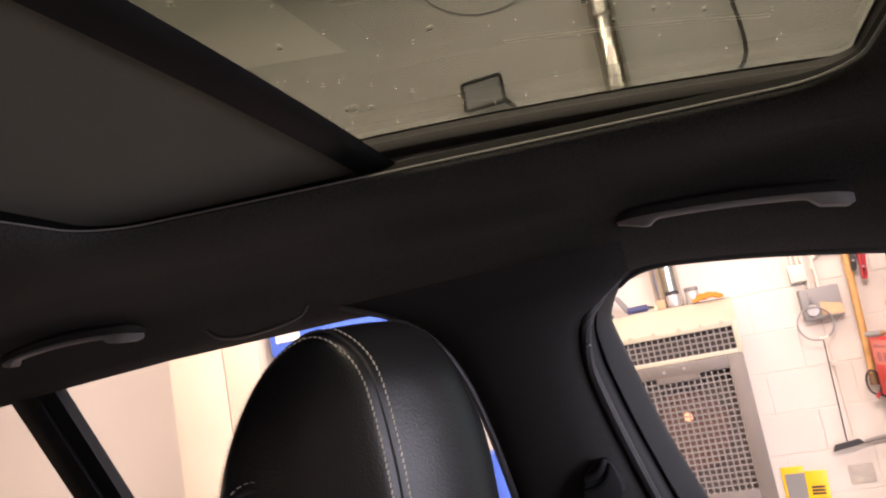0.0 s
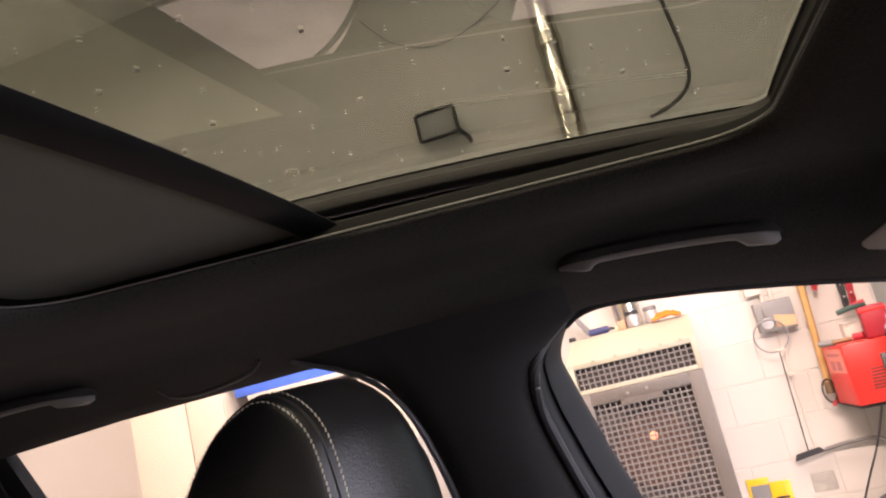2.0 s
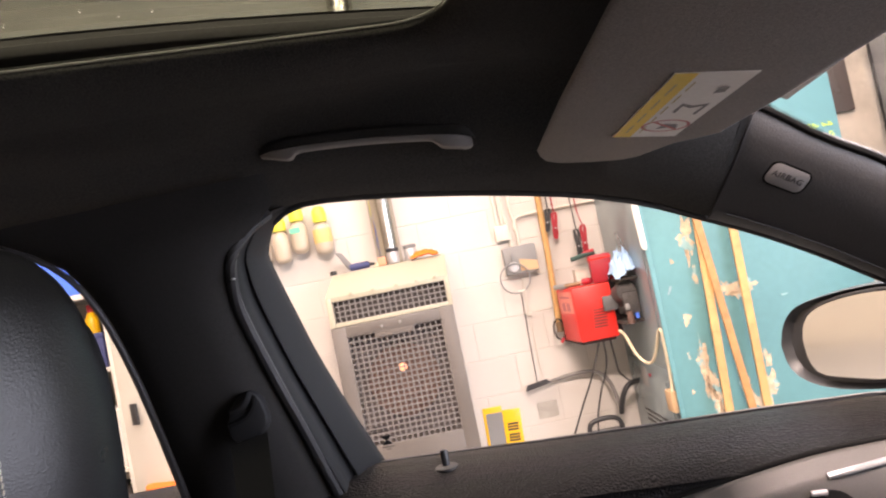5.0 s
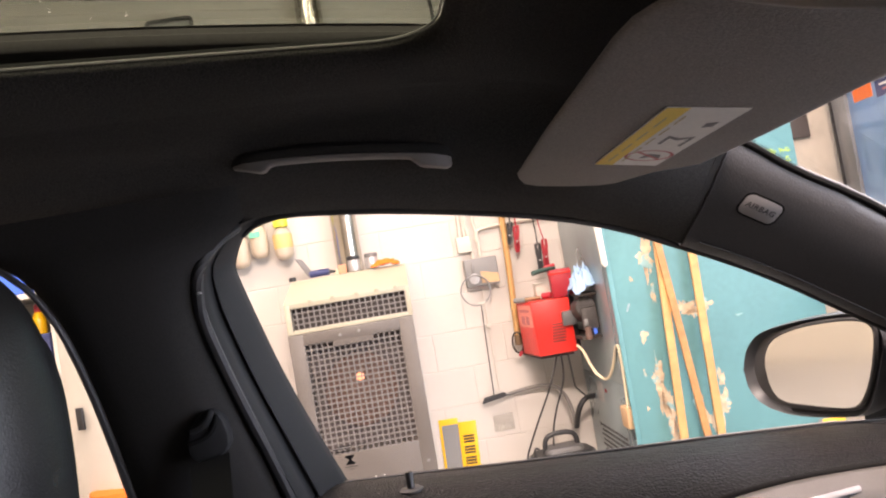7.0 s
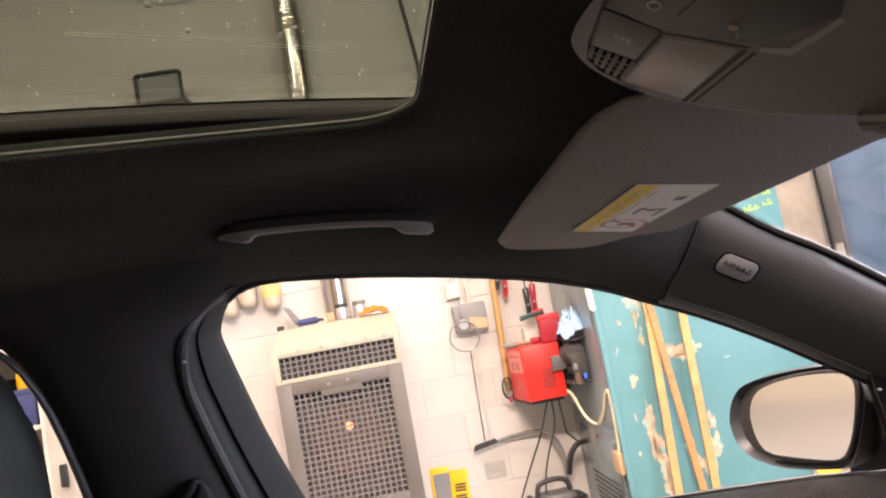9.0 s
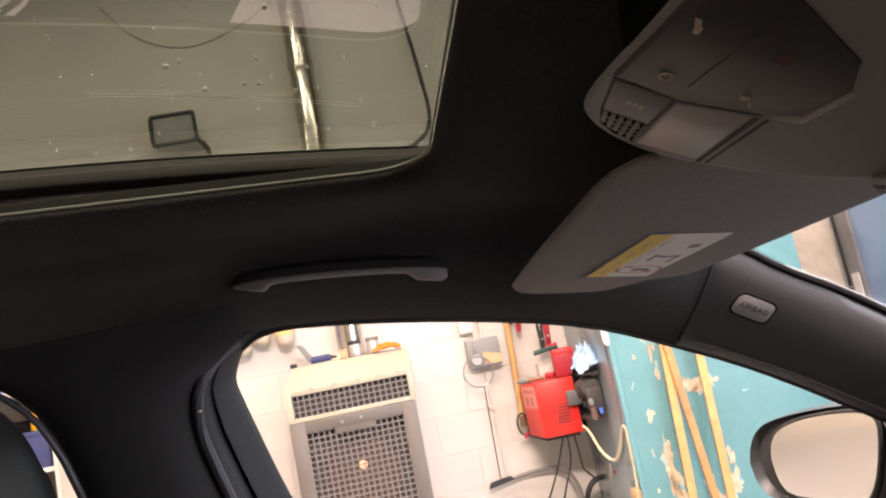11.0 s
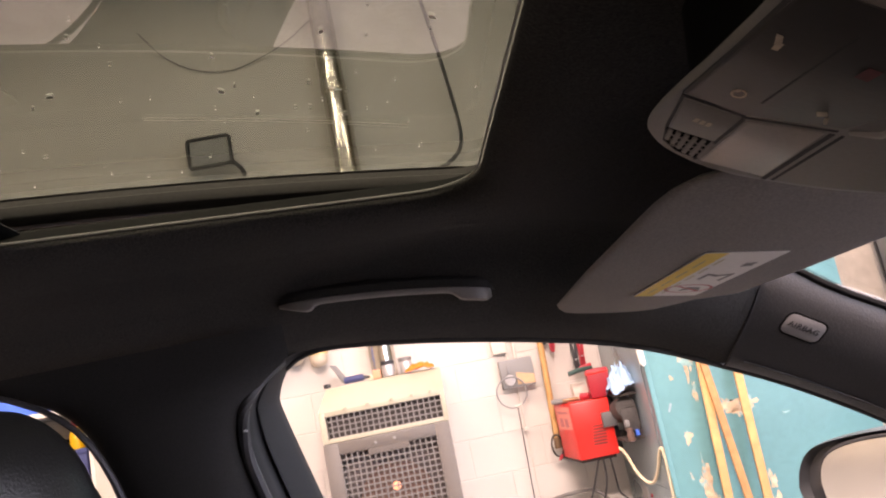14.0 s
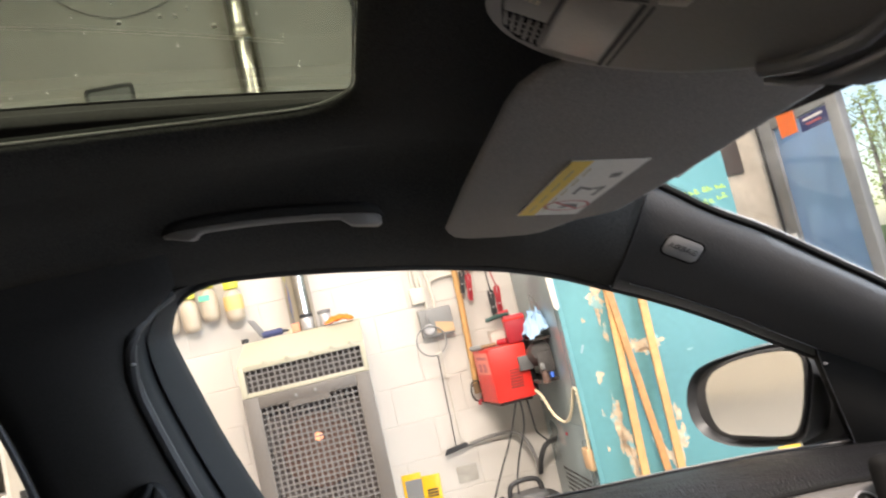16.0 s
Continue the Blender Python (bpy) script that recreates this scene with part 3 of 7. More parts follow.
REAR_R = [(0.80, -0.44), (1.256, -0.461), (1.389, -0.463), (1.447, -0.472), (1.504, -0.487), (1.540, -0.514), (1.568, -0.56), (1.582, -0.61)]
WIND_L = [Vector(p) for p in ((0.2744, 0.5245, 1.5855), (0.322, 0.539, 1.5665), (0.361, 0.5485, 1.5453), (0.419, 0.560, 1.505), (0.494, 0.573, 1.466), (0.571, 0.587, 1.416), (0.669, 0.606, 1.354), (0.850, 0.651, 1.2336), (1.041, 0.6935, 1.1015))]
WIND_V = [Vector((x, glass_y(x, z), z)) for x, z in ((0.188, 1.484), (0.225, 1.4716), (0.298, 1.4415), (0.374, 1.406), (0.453, 1.3625), (0.525, 1.318), (0.571, 1.290), (0.7225, 1.1966), (0.90, 1.083))]

PIL_L = [Vector((0.345, 0.5446, 1.554))] + WIND_L[3:]
PIL_V = [Vector((0.303, glass_y(0.303, 1.4395), 1.4395))] + WIND_V[3:]


def pillar_row(a, b):
    """Cross-section of the pillar trim from the windscreen edge to the door frame."""
    m1, m2 = a.lerp(b, 0.28) + Vector((-0.004, -0.020, 0.004)), a.lerp(b, 0.66) + Vector((-0.004, -0.018, 0.0))
    return [a + Vector((0.012, 0.012, 0.004)), a, a.lerp(m1, 0.6) + Vector((0, -0.004, 0.003)), m1, m1.lerp(m2, 0.5) + Vector((0, -0.003, 0)), m2, b.lerp(m2, 0.35), b + Vector((0, -0.002, 0)), b + Vector((0, 0.018, 0.0))]


def lining_row(x):
    """Cross-section of the roof lining from the sunroof to the door frame."""
    zr, ze = roof_z(x) - 0.12 * max(0, -x - 1.3) ** 2, rail_edge(x)
    ye, dy = glass_y(x, ze), -0.08 * (x + 0.1)
    front = max(0.0, x - 0.05) * 0.45
    pts = [Vector(p) for p in ((x, G1, zr - 0.0162), (x, 0.445, zr - 0.019), (x, 0.485 + dy * 0.5 - front * 0.3, zr - 0.028 - front * 0.1), (x, 0.512 + dy * 0.8 - front * 0.3, zr - 0.040 - front * 0.1), (x, 0.530 + dy - front * 0.35, zr - 0.058 - front * 0.1))]
    a, b = pts[-1], Vector((x, ye - 0.004, ze))
    return pts + [a.lerp(b, 0.35) + Vector((0, -0.004, 0.002)), a.lerp(b, 0.7) + Vector((0, -0.003, 0)), b, Vector((x, ye + 0.016, ze + 0.004))]


LAST_X = 0.16
J_ROW = pillar_row(PIL_L[0], PIL_V[0])
# the lining runs out onto the pillar trim
end_row = [Vector((0.26, G1, 1.578)), Vector((0.29, 0.46, 1.578))] + J_ROW[1:6] + J_ROW[7:9]
LINING = [lining_row(x) for x in np.concatenate([np.linspace(-2.05, -0.3, 26), np.linspace(-0.27, LAST_X, 17)])]
for k_ in range(1, 10):
    f = k_ / 9
    row = [p.lerp(e, f) for p, e in zip(lining_row(LAST_X), end_row)]
    for i_ in (7, 8):
        row[i_].z = rail_edge(row[i_].x) + (0.004 if i_ == 8 else 0.0)
    LINING.append(row)

for s in (1, -1):
    # roof rail lining
    lin = part("roof_rail_lining", loft([[mirrored(p, s) for p in row] for row in LINING]), M_HEADLINER, car, angle=60)
    for j_ in range(34):
        f = 1.5 + 0.085 * j_
        i_ = int(f)
        p0 = LINING[-1][i_ + 1].lerp(LINING[-1][i_ + 2], f - i_)
        p1 = LINING[-2][i_ + 1].lerp(LINING[-2][i_ + 2], f - i_)
        part("lining_rib", tube([mirrored(p0.lerp(p1, g) + Vector((0, -0.0006, 0)), s) for g in (0.06, 0.62)], 0.0006, 5, 0), M_DOORPILLAR, lin)

    # windscreen pillar trim
    rows = [[mirrored(p, s) for p in pillar_row(a, b)] for a, b in zip(smoothed(PIL_L, 1), smoothed(PIL_V, 1))]
    pil = part("windscreen_pillar_trim", loft(rows), M_PILLAR, car, "black grained plastic pillar trim with an embossed badge", angle=50)
    part("windscreen_seal", tube([mirrored(p + Vector((0.004, -0.001, 0.0015)), s) for p in WIND_L[1:]], 0.0045, 8, 1), M_RAIL, pil)
    part("trim_joint", tube([mirrored(p + Vector((0.0, -0.0008, 0)), s) for p in J_ROW[1:9]], 0.0017, 6, 1), M_RUBBER, pil)

    part("windscreen_edge", tube([mirrored(p + Vector((0.0078, 0.001, 0.0062)), s) for p in WIND_L[3:]], 0.0014, 6, 1), M_SILVER, pil)
    part("pillar_seam", tube([r_[6].lerp(r_[7], 0.35) for r_ in rows[1:]], 0.0013, 6, 0), M_RUBBER, pil)

    # toothed black print along the windscreen edge
    for k_ in range(40):
        f = 1.55 + k_ / 39 * 1.55
        i_ = int(f)
        p_ = WIND_L[i_].lerp(WIND_L[i_ + 1], f - i_)
        d_ = (WIND_L[i_ + 1] - WIND_L[i_]).normalized() * 0.0011
        b_, t_ = p_ + Vector((0.004, 0.002, 0.003)), p_ + Vector((0.0098, 0.002, 0.0085))
        part("printed_tooth", slab([mirrored(q, s) for q in (b_ - d_, b_ + d_, t_ + d_ * 0.4, t_ - d_ * 0.4)], (0, 1, 0), 0.0004), M_RAIL, pil)

    # pillar between the doors
    rows = []
    for z in (0.80, 1.0, 1.15, 1.22, 1.30, 1.36, 1.42, 1.47, 1.51, 1.53, 1.545, 1.556, 1.590):
        xl, xr = interp(REAR_R, z), interp(BAND_L, z)
        row = []
        for f, inn in ((0, -0.020), (0.04, 0.008), (0.12, 0.022), (0.3, 0.030), (0.5, 0.032), (0.7, 0.030), (0.88, 0.022), (0.97, 0.006), (1.0, -0.012)):
            x = xl + (xr - xl) * f
            k = min(1.0, max(0.0, (1.575 - z) / 0.05))
            row.append(mirrored((x, side_y(x, z) - inn * k, z), s))
        rows.append(row)
    bp = part("door_pillar_trim", loft(rows), M_DOORPILLAR, car, "black pillar trim between the doors", angle=50)
    rib = [mirrored((interp(REAR_R, z) + 0.012, side_y(-0.47, z) - 0.024, z), s) for z in (1.05, 1.2, 1.35, 1.44, 1.49, 1.525, 1.555, 1.585)]
    part("pillar_rib", tube(rib, 0.006, 8, 1, taper=0.003), M_PLASTIC, bp)
    if s > 0:
        # belt guide and its height slider
        face = smoothed([Vector((x, 0.600, z)) for x, z in ((-0.3505, 1.310), (-0.343, 1.330), (-0.324, 1.344), (-0.309, 1.337), (-0.3005, 1.302), (-0.312, 1.286), (-0.339, 1.280), (-0.352, 1.292), (-0.3505, 1.310))], 1)[1:-1]
        g = part("belt_guide", slab(face, (0, 1, 0), 0.030, bevel=0.004), M_FRAME, bp, "black seat belt guide")
        part("guide_slot", tube([(-0.3125, 0.599, 1.336), (-0.3165, 0.5985, 1.322), (-0.3270, 0.5985, 1.311), (-0.349, 0.599, 1.3065)], 0.0030, 8, 2), M_RAIL, g)
        part("guide_lip", tube([(-0.318, 0.600, 1.341), (-0.322, 0.597, 1.332), (-0.330, 0.597, 1.3245), (-0.344, 0.600, 1.321)], 0.0045, 10, 2), M_FRAME, g)
        part("belt_webbing", slab([(-0.350, 0.594, 1.282), (-0.303, 0.594, 1.290), (-0.345, 0.60, 0.72), (-0.39, 0.60, 0.72)], (0, 1, 0), 0.0025), M_RAIL, g)
        part("trim_screw", spin([(0.0001, 0), (0.003, 0), (0.003, 0.002), (0.0001, 0.003)], (-0.302, side_y(-0.3, 1.478) - 0.016, 1.478), 10), M_SILVER, bp)

    # front door: frame, seals, panel, pane
    door = part("front_door_panel", loft([[mirrored((x, y + (side_y(x, 1.19) - 0.672), z + (interp(WIN_LOW, x) - 1.1745)), s) for y, z in (
        (0.790, 1.135), (0.782, 1.168), (0.772, 1.1745), (0.760, 1.177), (0.735, 1.177), (0.700, 1.172), (0.668, 1.163), (0.645, 1.152), (0.630, 1.142), (0.622, 1.134), (0.626, 1.124), (0.622, 1.116),
        (0.608, 1.106), (0.604, 1.08), (0.62, 1.0), (0.626, 0.9), (0.63, 0.55))] for x in np.linspace(-0.27, 0.92, 26)]), M_DOORSKIN, car, "black soft leather-look door top", angle=60)
    part("window_sill_strip", tube([mirrored((x, glass_y(x, z) + 0.006, z - 0.003), s) for x, z in WIN_LOW], 0.0035, 8, 0), M_RUBBER, door)
    part("sill_edge", tube([mirrored((x, glass_y(x, z) + 0.0015, z + 0.0005), s) for x, z in WIN_LOW], 0.0009, 6, 0), M_SILVER, door, "thin bright sealing lip")
    if s > 0:
        tops = smoothed([Vector((x, 0, z)) for x, z in ((0.06, 1.087), (0.17, 1.103), (0.245, 1.113), (0.316, 1.122), (0.36, 1.1255), (0.40, 1.1265), (0.475, 1.1255), (0.555, 1.1205), (0.68, 1.102), (0.80, 1.076))], 2)
        crest = [(p.x, p.z) for p in tops]
        slope = [(-0.125, -0.018), (-0.060, -0.024), (-0.028, -0.019), (-0.010, -0.006), (-0.003, -0.001), (0.0, 0.002)]
        skin = lambda x, z, d=0.0: Vector((x, 0.614 - 0.042 * x + interp(slope, z - interp(crest, x)) - d, z))
        trim = part("door_trim_panel", loft([[skin(p.x, p.z - 0.004) + Vector((0, 0.034, 0)), skin(p.x, p.z - 0.0004) + Vector((0, 0.006, 0))] + [skin(p.x, p.z - h) for h in (0.0004, 0.003, 0.010, 0.019, 0.028, 0.060, 0.120)] + [skin(p.x, p.z - 0.13) + Vector((0, 0.03, 0))] for p in tops]), M_INSERT, door, "satin grey door insert", angle=60)
        # black tube drawing the shadow line above the insert
        part("trim_shade_line", tube([skin(p.x, p.z) + Vector((0, 0.006, 0.0015)) for p in tops], 0.0035, 8, 0), M_RAIL, trim)
        cup = [skin(0.343 + 0.030 * math.cos(6.2832 * k_ / 20), 1.070 + 0.019 * math.sin(6.2832 * k_ / 20), 0.002) for k_ in range(20)]
        latch = part("inner_handle", slab(cup, (0, 1, 0), 0.006, bevel=0.001), M_RAIL, trim, "inner door handle with its dark cup")
        part("handle_lever", tube([skin(0.352, 1.1035, 0.003), skin(0.375, 1.1065, 0.008), skin(0.405, 1.1085, 0.008), skin(0.440, 1.109, 0.003)], 0.0045, 10, 2), M_RIM, latch, "bright lever")
        part("lock_knob", tube([skin(0.325, 1.089, 0.003), skin(0.343, 1.0885, 0.005)], 0.0038, 10, 1), M_RIM, latch)
        part("cup_rim", tube([skin(0.332, 1.0745, 0.004), skin(0.345, 1.0740, 0.004), skin(0.358, 1.0690, 0.004), skin(0.364, 1.0640, 0.004)], 0.0030, 8, 2), M_RIM, latch)
        ring_ = [skin(0.534 + 0.017 * math.cos(6.2832 * k_ / 28), 1.096 + 0.017 * math.sin(6.2832 * k_ / 28), 0.001) for k_ in range(29)]
        tw = part("tweeter", slab(ring_[:-1], (0, 1, 0), 0.004, bevel=0), M_RAIL, trim, "small black door tweeter")
        part("tweeter_ring", tube(ring_, 0.0016, 8, 0), M_RIM, tw, "bright ring")
        pin = part("lock_pin", spin([(0.0001, 0.0), (0.0055, 0.0), (0.0055, 0.024), (0.0045, 0.027), (0.0001, 0.028)], (-0.102, 0.720, 1.171), 14), M_BLACKPL, door, "black door lock pin")
        part("lock_collar", spin([(0.0001, -0.004), (0.017, -0.004), (0.017, 0.001), (0.013, 0.003), (0.0001, 0.003)], (-0.102, 0.720, 1.174), 20), M_BLACKPL, door)
    rows = []
    pairs = [((interp(BAND_L, z), z), (interp(DLO_L, z), z), 0.0) for z in (1.10, 1.18, 1.21, 1.277, 1.361, 1.42, 1.453)]
    pairs += [((-0.310, 1.482), (-0.279, 1.490), 0.0), ((-0.304, 1.505), (-0.282, 1.508), 0.0), ((-0.291, 1.524), (-0.277, 1.522), 0.12), ((-0.275, 1.542), (-0.268, 1.537), 0.35),
              ((-0.257, 1.557), (-0.255, 1.552), 0.65), ((-0.236, 1.566), (-0.236, 1.558), 0.9), ((-0.200, 1.572), (-0.204, 1.561), 1.0), ((-0.150, 1.568), (-0.150, 1.554), 1.0)]
    outs = smoothed([(o_[0], o_[1], w) for o_, _, w in pairs], 1)
    ins = smoothed([(i_[0], i_[1], 0) for _, i_, _ in pairs], 1)
    pairs = [((u.x, u.y), (v.x, v.y), u.z) for u, v in zip(outs, ins)]
    for (ax_, az), (bx_, bz_), w in pairs:
        row = []
        for f, inn in ((0.0, -0.004), (0.08, 0.005), (0.20, 0.007), (0.27, 0.004), (0.31, -0.016), (0.38, -0.024), (0.45, -0.020), (0.50, -0.006), (0.56, -0.002), (0.85, -0.003), (0.96, -0.003), (1.0, -0.008), (1.0, -0.028)):
            x, z = ax_ + (bx_ - ax_) * f, az + (bz_ - az) * f
            g = min(1.0, max(0.0, (f - 0.25) / 0.75))
            row.append(mirrored((x, side_y(x, z) + 0.10 * (g + (1 - g) * w) - inn * (1 - w) + 0.014 * w, z), s))
        rows.append(row)
    bm = bmesh.new()
    bm.faces.new([bm.verts.new(mirrored((x, glass_y(x, z) + 0.017, z), s)) for x, z in ((-0.37, 1.49), (-0.297, 1.49), (-0.290, 1.520), (-0.276, 1.545), (-0.252, 1.563), (-0.205, 1.568), (-0.12, 1.560), (-0.12, 1.63), (-0.37, 1.63))])
    part("frame_corner", bm, M_RAIL, door)
    part("door_frame", loft(rows), M_FRAME, door, "satin black door frame", angle=40)
    part("door_seal", tube([mirrored((o_[0] + 0.004, side_y(*o_) - 0.006 + 0.13 * w, o_[1]), s) for o_, _, w in pairs[:23]], 0.007, 8, 1), M_RUBBER, door)
    part("window_channel", tube([mirrored((x, glass_y(x, z) + 0.010, z), s) for x, z in FRONT_TOP[2:]], 0.0045, 8, 1), M_RUBBER, door)
    outline = [(-0.213, 1.116), (-0.291, 1.45), (-0.285, 1.54), (-0.246, 1.5785), (-0.124, 1.567), (0.044, 1.537), (0.225, 1.489), (0.374, 1.423), (0.525, 1.3335), (0.7225, 1.211), (0.923, 1.083), (0.923, 1.04)]
    bm = bmesh.new()
    bm.faces.new([bm.verts.new(mirrored((x, glass_y(x, z) + 0.014, z), s)) for x, z in outline])
    p = part("door_window", bm, M_WINGLASS, door, "clear side window")
    p.visible_shadow = False

    # rear door and quarter: divider, lower panel, panes
    rows = []
    for z in (1.58, 1.565, 1.47, 1.374, 1.25, 1.10):
        k = (1.574 - z) / 0.212
        xr, xl = -1.279 + 0.044 * k, -1.398 + 0.049 * k
        rows.append([mirrored((xl + (xr - xl) * f, glass_y(xl, z) - inn, z), s) for f, inn in ((0, -0.02), (0.02, 0.0), (0.3, 0.01), (0.62, 0.01), (0.66, 0.0), (0.70, 0.006), (0.97, 0.004), (1.0, -0.02))])
    part("rear_window_divider", loft(rows), M_FRAME, car, "black divider bar of the rear door window")
    part("rear_door_panel", loft([[mirrored((x, side_y(x, z) - d, z), s) for z, d in ((1.20, -0.12), (1.21, -0.09), (1.20, 0.0), (1.12, 0.05), (0.6, 0.07))] for x in np.linspace(-2.1, -0.40, 20)]), M_DOORSKIN, car)
    bm = bmesh.new()
    bm.faces.new([bm.verts.new(mirrored((x, glass_y(x, z) + 0.014, z), s)) for x, z in ((-0.46, 1.15), (-0.46, 1.60), (-1.30, 1.60), (-1.22, 1.15))])
    p = part("rear_window", bm, M_WINGLASS, car, "clear rear door window")
    p.visible_shadow = False
    bm = bmesh.new()
    bm.faces.new([bm.verts.new(mirrored((x, glass_y(x, z) + 0.014, z), s)) for x, z in ((-1.34, 1.15), (-1.38, 1.60), (-1.72, 1.57), (-1.76, 1.15))])
    p = part("quarter_window", bm, M_WINGLASS, car)
    p.visible_shadow = False
    part("rear_pillar", loft([[mirrored((x, glass_y(x, z) - 0.01, z), s) for z in (1.1, 1.3, 1.45, 1.58)] for x in (-1.72, -1.82, -1.95, -2.1)]), M_PILLAR, car)

    # outer skin
    rows = []
    for x in np.linspace(-2.3, 0.95, 20):
        dy = side_y(x, 1.19) - 0.672
        rows.append([mirrored((x, y + dy, z), s) for y, z in ((0.792, 1.140), (0.835, 1.115), (0.88, 1.06), (0.90, 0.95), (0.905, 0.75), (0.89, 0.45), (0.85, 0.30), (0.60, 0.28))])
    part("outer_door_skin", loft(rows), M_CARPAINT, car, "dark grey painted car flank")
    rows = [[mirrored((x, y - 0.08 * x, z), s) for y, z in ((0.532, roof_z(min(x, 0)) + 0.062), (0.575, roof_z(min(x, 0)) + 0.040), (0.625, roof_z(min(x, 0)) + 0.0), (0.668, rail_edge(x) + 0.018))] for x in np.linspace(-2.1, 0.22, 20)]
    part("roof_side_skin", loft(rows), M_CARPAINT, car)

# outer door handles on the passenger side
for hx in (-0.32, -1.22):
    hy = 0.902 + side_y(hx, 1.19) - 0.672
    h = part("outer_handle", tube([(hx - 0.11, hy, 0.955), (hx - 0.10, hy + 0.035, 0.957), (hx, hy + 0.045, 0.960), (hx + 0.10, hy + 0.035, 0.962), (hx + 0.11, hy, 0.962)], 0.012, 10, 2), M_CARPAINT, car, "grey outer door handle")
    part("handle_cup", slab([(hx + 0.06 * math.cos(6.2832 * k_ / 16), hy + 0.004, 0.958 + 0.028 * math.sin(6.2832 * k_ / 16)) for k_ in range(16)], (0, 1, 0), 0.002), M_RAIL, h)
# roof skin over the lining
rows = [[Vector((x, y, glass_z(-0.86, y) - 0.004 + 0.02 * (x + 0.86))) for y in np.linspace(2 * YC - 0.60, 0.60, 9)] for x in np.linspace(-2.1, -0.855, 8)]
part("rear_roof_skin", loft(rows), M_CARPAINT, car)
rows = [[Vector((x, y, roof_z(x) + 0.030 + 0.068 * (0.33 - x) / 0.257 - 0.25 * (y - YC) ** 4)) for y in np.linspace(2 * YC - 0.52 + 0.6 * max(0, x - 0.2), 0.52 - 0.6 * max(0, x - 0.2), 9)] for x in np.linspace(0.073, 0.33, 8)]
part("front_roof_skin", loft(rows), M_CARPAINT, car)
# front end, floor, back
bm = box(0.98, 2.0, -0.86, 0.74, 0.35, 1.0, 0.08, 3)
part("bonnet", bm, M_CARPAINT, car)
part("dashboard", box(0.55, 1.0, -0.74, 0.62, 0.55, 1.02, 0.06, 3), M_BLACKPL, car, "black dashboard")
part("dash_corner", box(0.534, 0.80, 0.535, 0.563, 0.95, 1.162, 0.010, 3), M_RAIL, car, "black end of the dashboard")
part("car_floor", box(-2.3, 1.0, -0.80, 0.68, 0.28, 0.36, 0.01), M_BLACKPL, car)
part("tailgate", box(-2.34, -2.10, -0.80, 0.68, 0.30, 1.66, 0.04, 2), M_CARPAINT, car)
for wx in (-1.55, 1.25):
    for wy in (-0.87, 0.75):
        w = part("wheel", turned(spin([(0.12, -0.10), (0.30, -0.11), (0.335, -0.07), (0.335, 0.07), (0.30, 0.11), (0.12, 0.10)], (0, 0, 0), 28), Matrix.Translation((wx, wy, 0.335)) @ Matrix.Rotation(radians(90), 4, "X")), M_TYRE, car)
WS = []
for v in WIND_L:
    WS.append([Vector((v.x + 0.012 + 0.055 * (1 - f * f), YC + (v.y + 0.014 - YC) * f, v.z + 0.006 - 0.030 * (1 - f * f))) for f in np.linspace(-1, 1, 13)])
W0 = WS[0]
p = part("windscreen", loft(WS), M_WINGLASS, car, "clear windscreen")
p.visible_shadow = False
part("windscreen_header", tube([v + Vector((0.004, 0, 0.0)) for v in W0], 0.009, 8, 0), M_RUBBER, car)

def pane_point(x, z, d=0.0):
    return Vector((x, glass_y(x, z) + d, z))


# safety stamp printed on the passenger window
SU, SV = Vector((1, -0.08, 0)).normalized(), Vector((0, -0.42, 1)).normalized()
stamp_at = pane_point(-0.1835, 1.2125, 0.0125)


def stamp(nm, pts):
    return part(nm, slab([stamp_at + SU * a + SV * b for a, b in pts], (-0.08, -1, -0.42), 0.0004), M_BAR, car)


stamp("glass_stamp", [(-0.007, 0.008), (0.007, 0.008), (0.007, 0.0062), (0.0012, 0.0), (0.007, -0.0062), (0.007, -0.008), (-0.007, -0.008), (-0.007, -0.0062), (-0.0012, 0.0), (-0.007, 0.0062)])
for a0, a1, b0 in ((-0.022, -0.009, 0.0195), (-0.006, 0.004, 0.0195), (-0.020, 0.008, 0.0150), (-0.009, 0.010, -0.0125), (-0.003, 0.003, -0.0165), (-0.014, 0.006, 0.0235)):
    stamp("stamp_line", [(a0, b0), (a1, b0), (a1, b0 + 0.0014), (a0, b0 + 0.0014)])
for k_ in range(12):
    a0, a1 = 6.2832 * k_ / 12, 6.2832 * (k_ + 1) / 12
    stamp("stamp_ring", [(0.019 + r * math.cos(a), 0.020 + r * math.sin(a)) for a, r in ((a0, 0.006), (a1, 0.006), (a1, 0.0052), (a0, 0.0052))])

# ---- grab handle over the passenger door ----


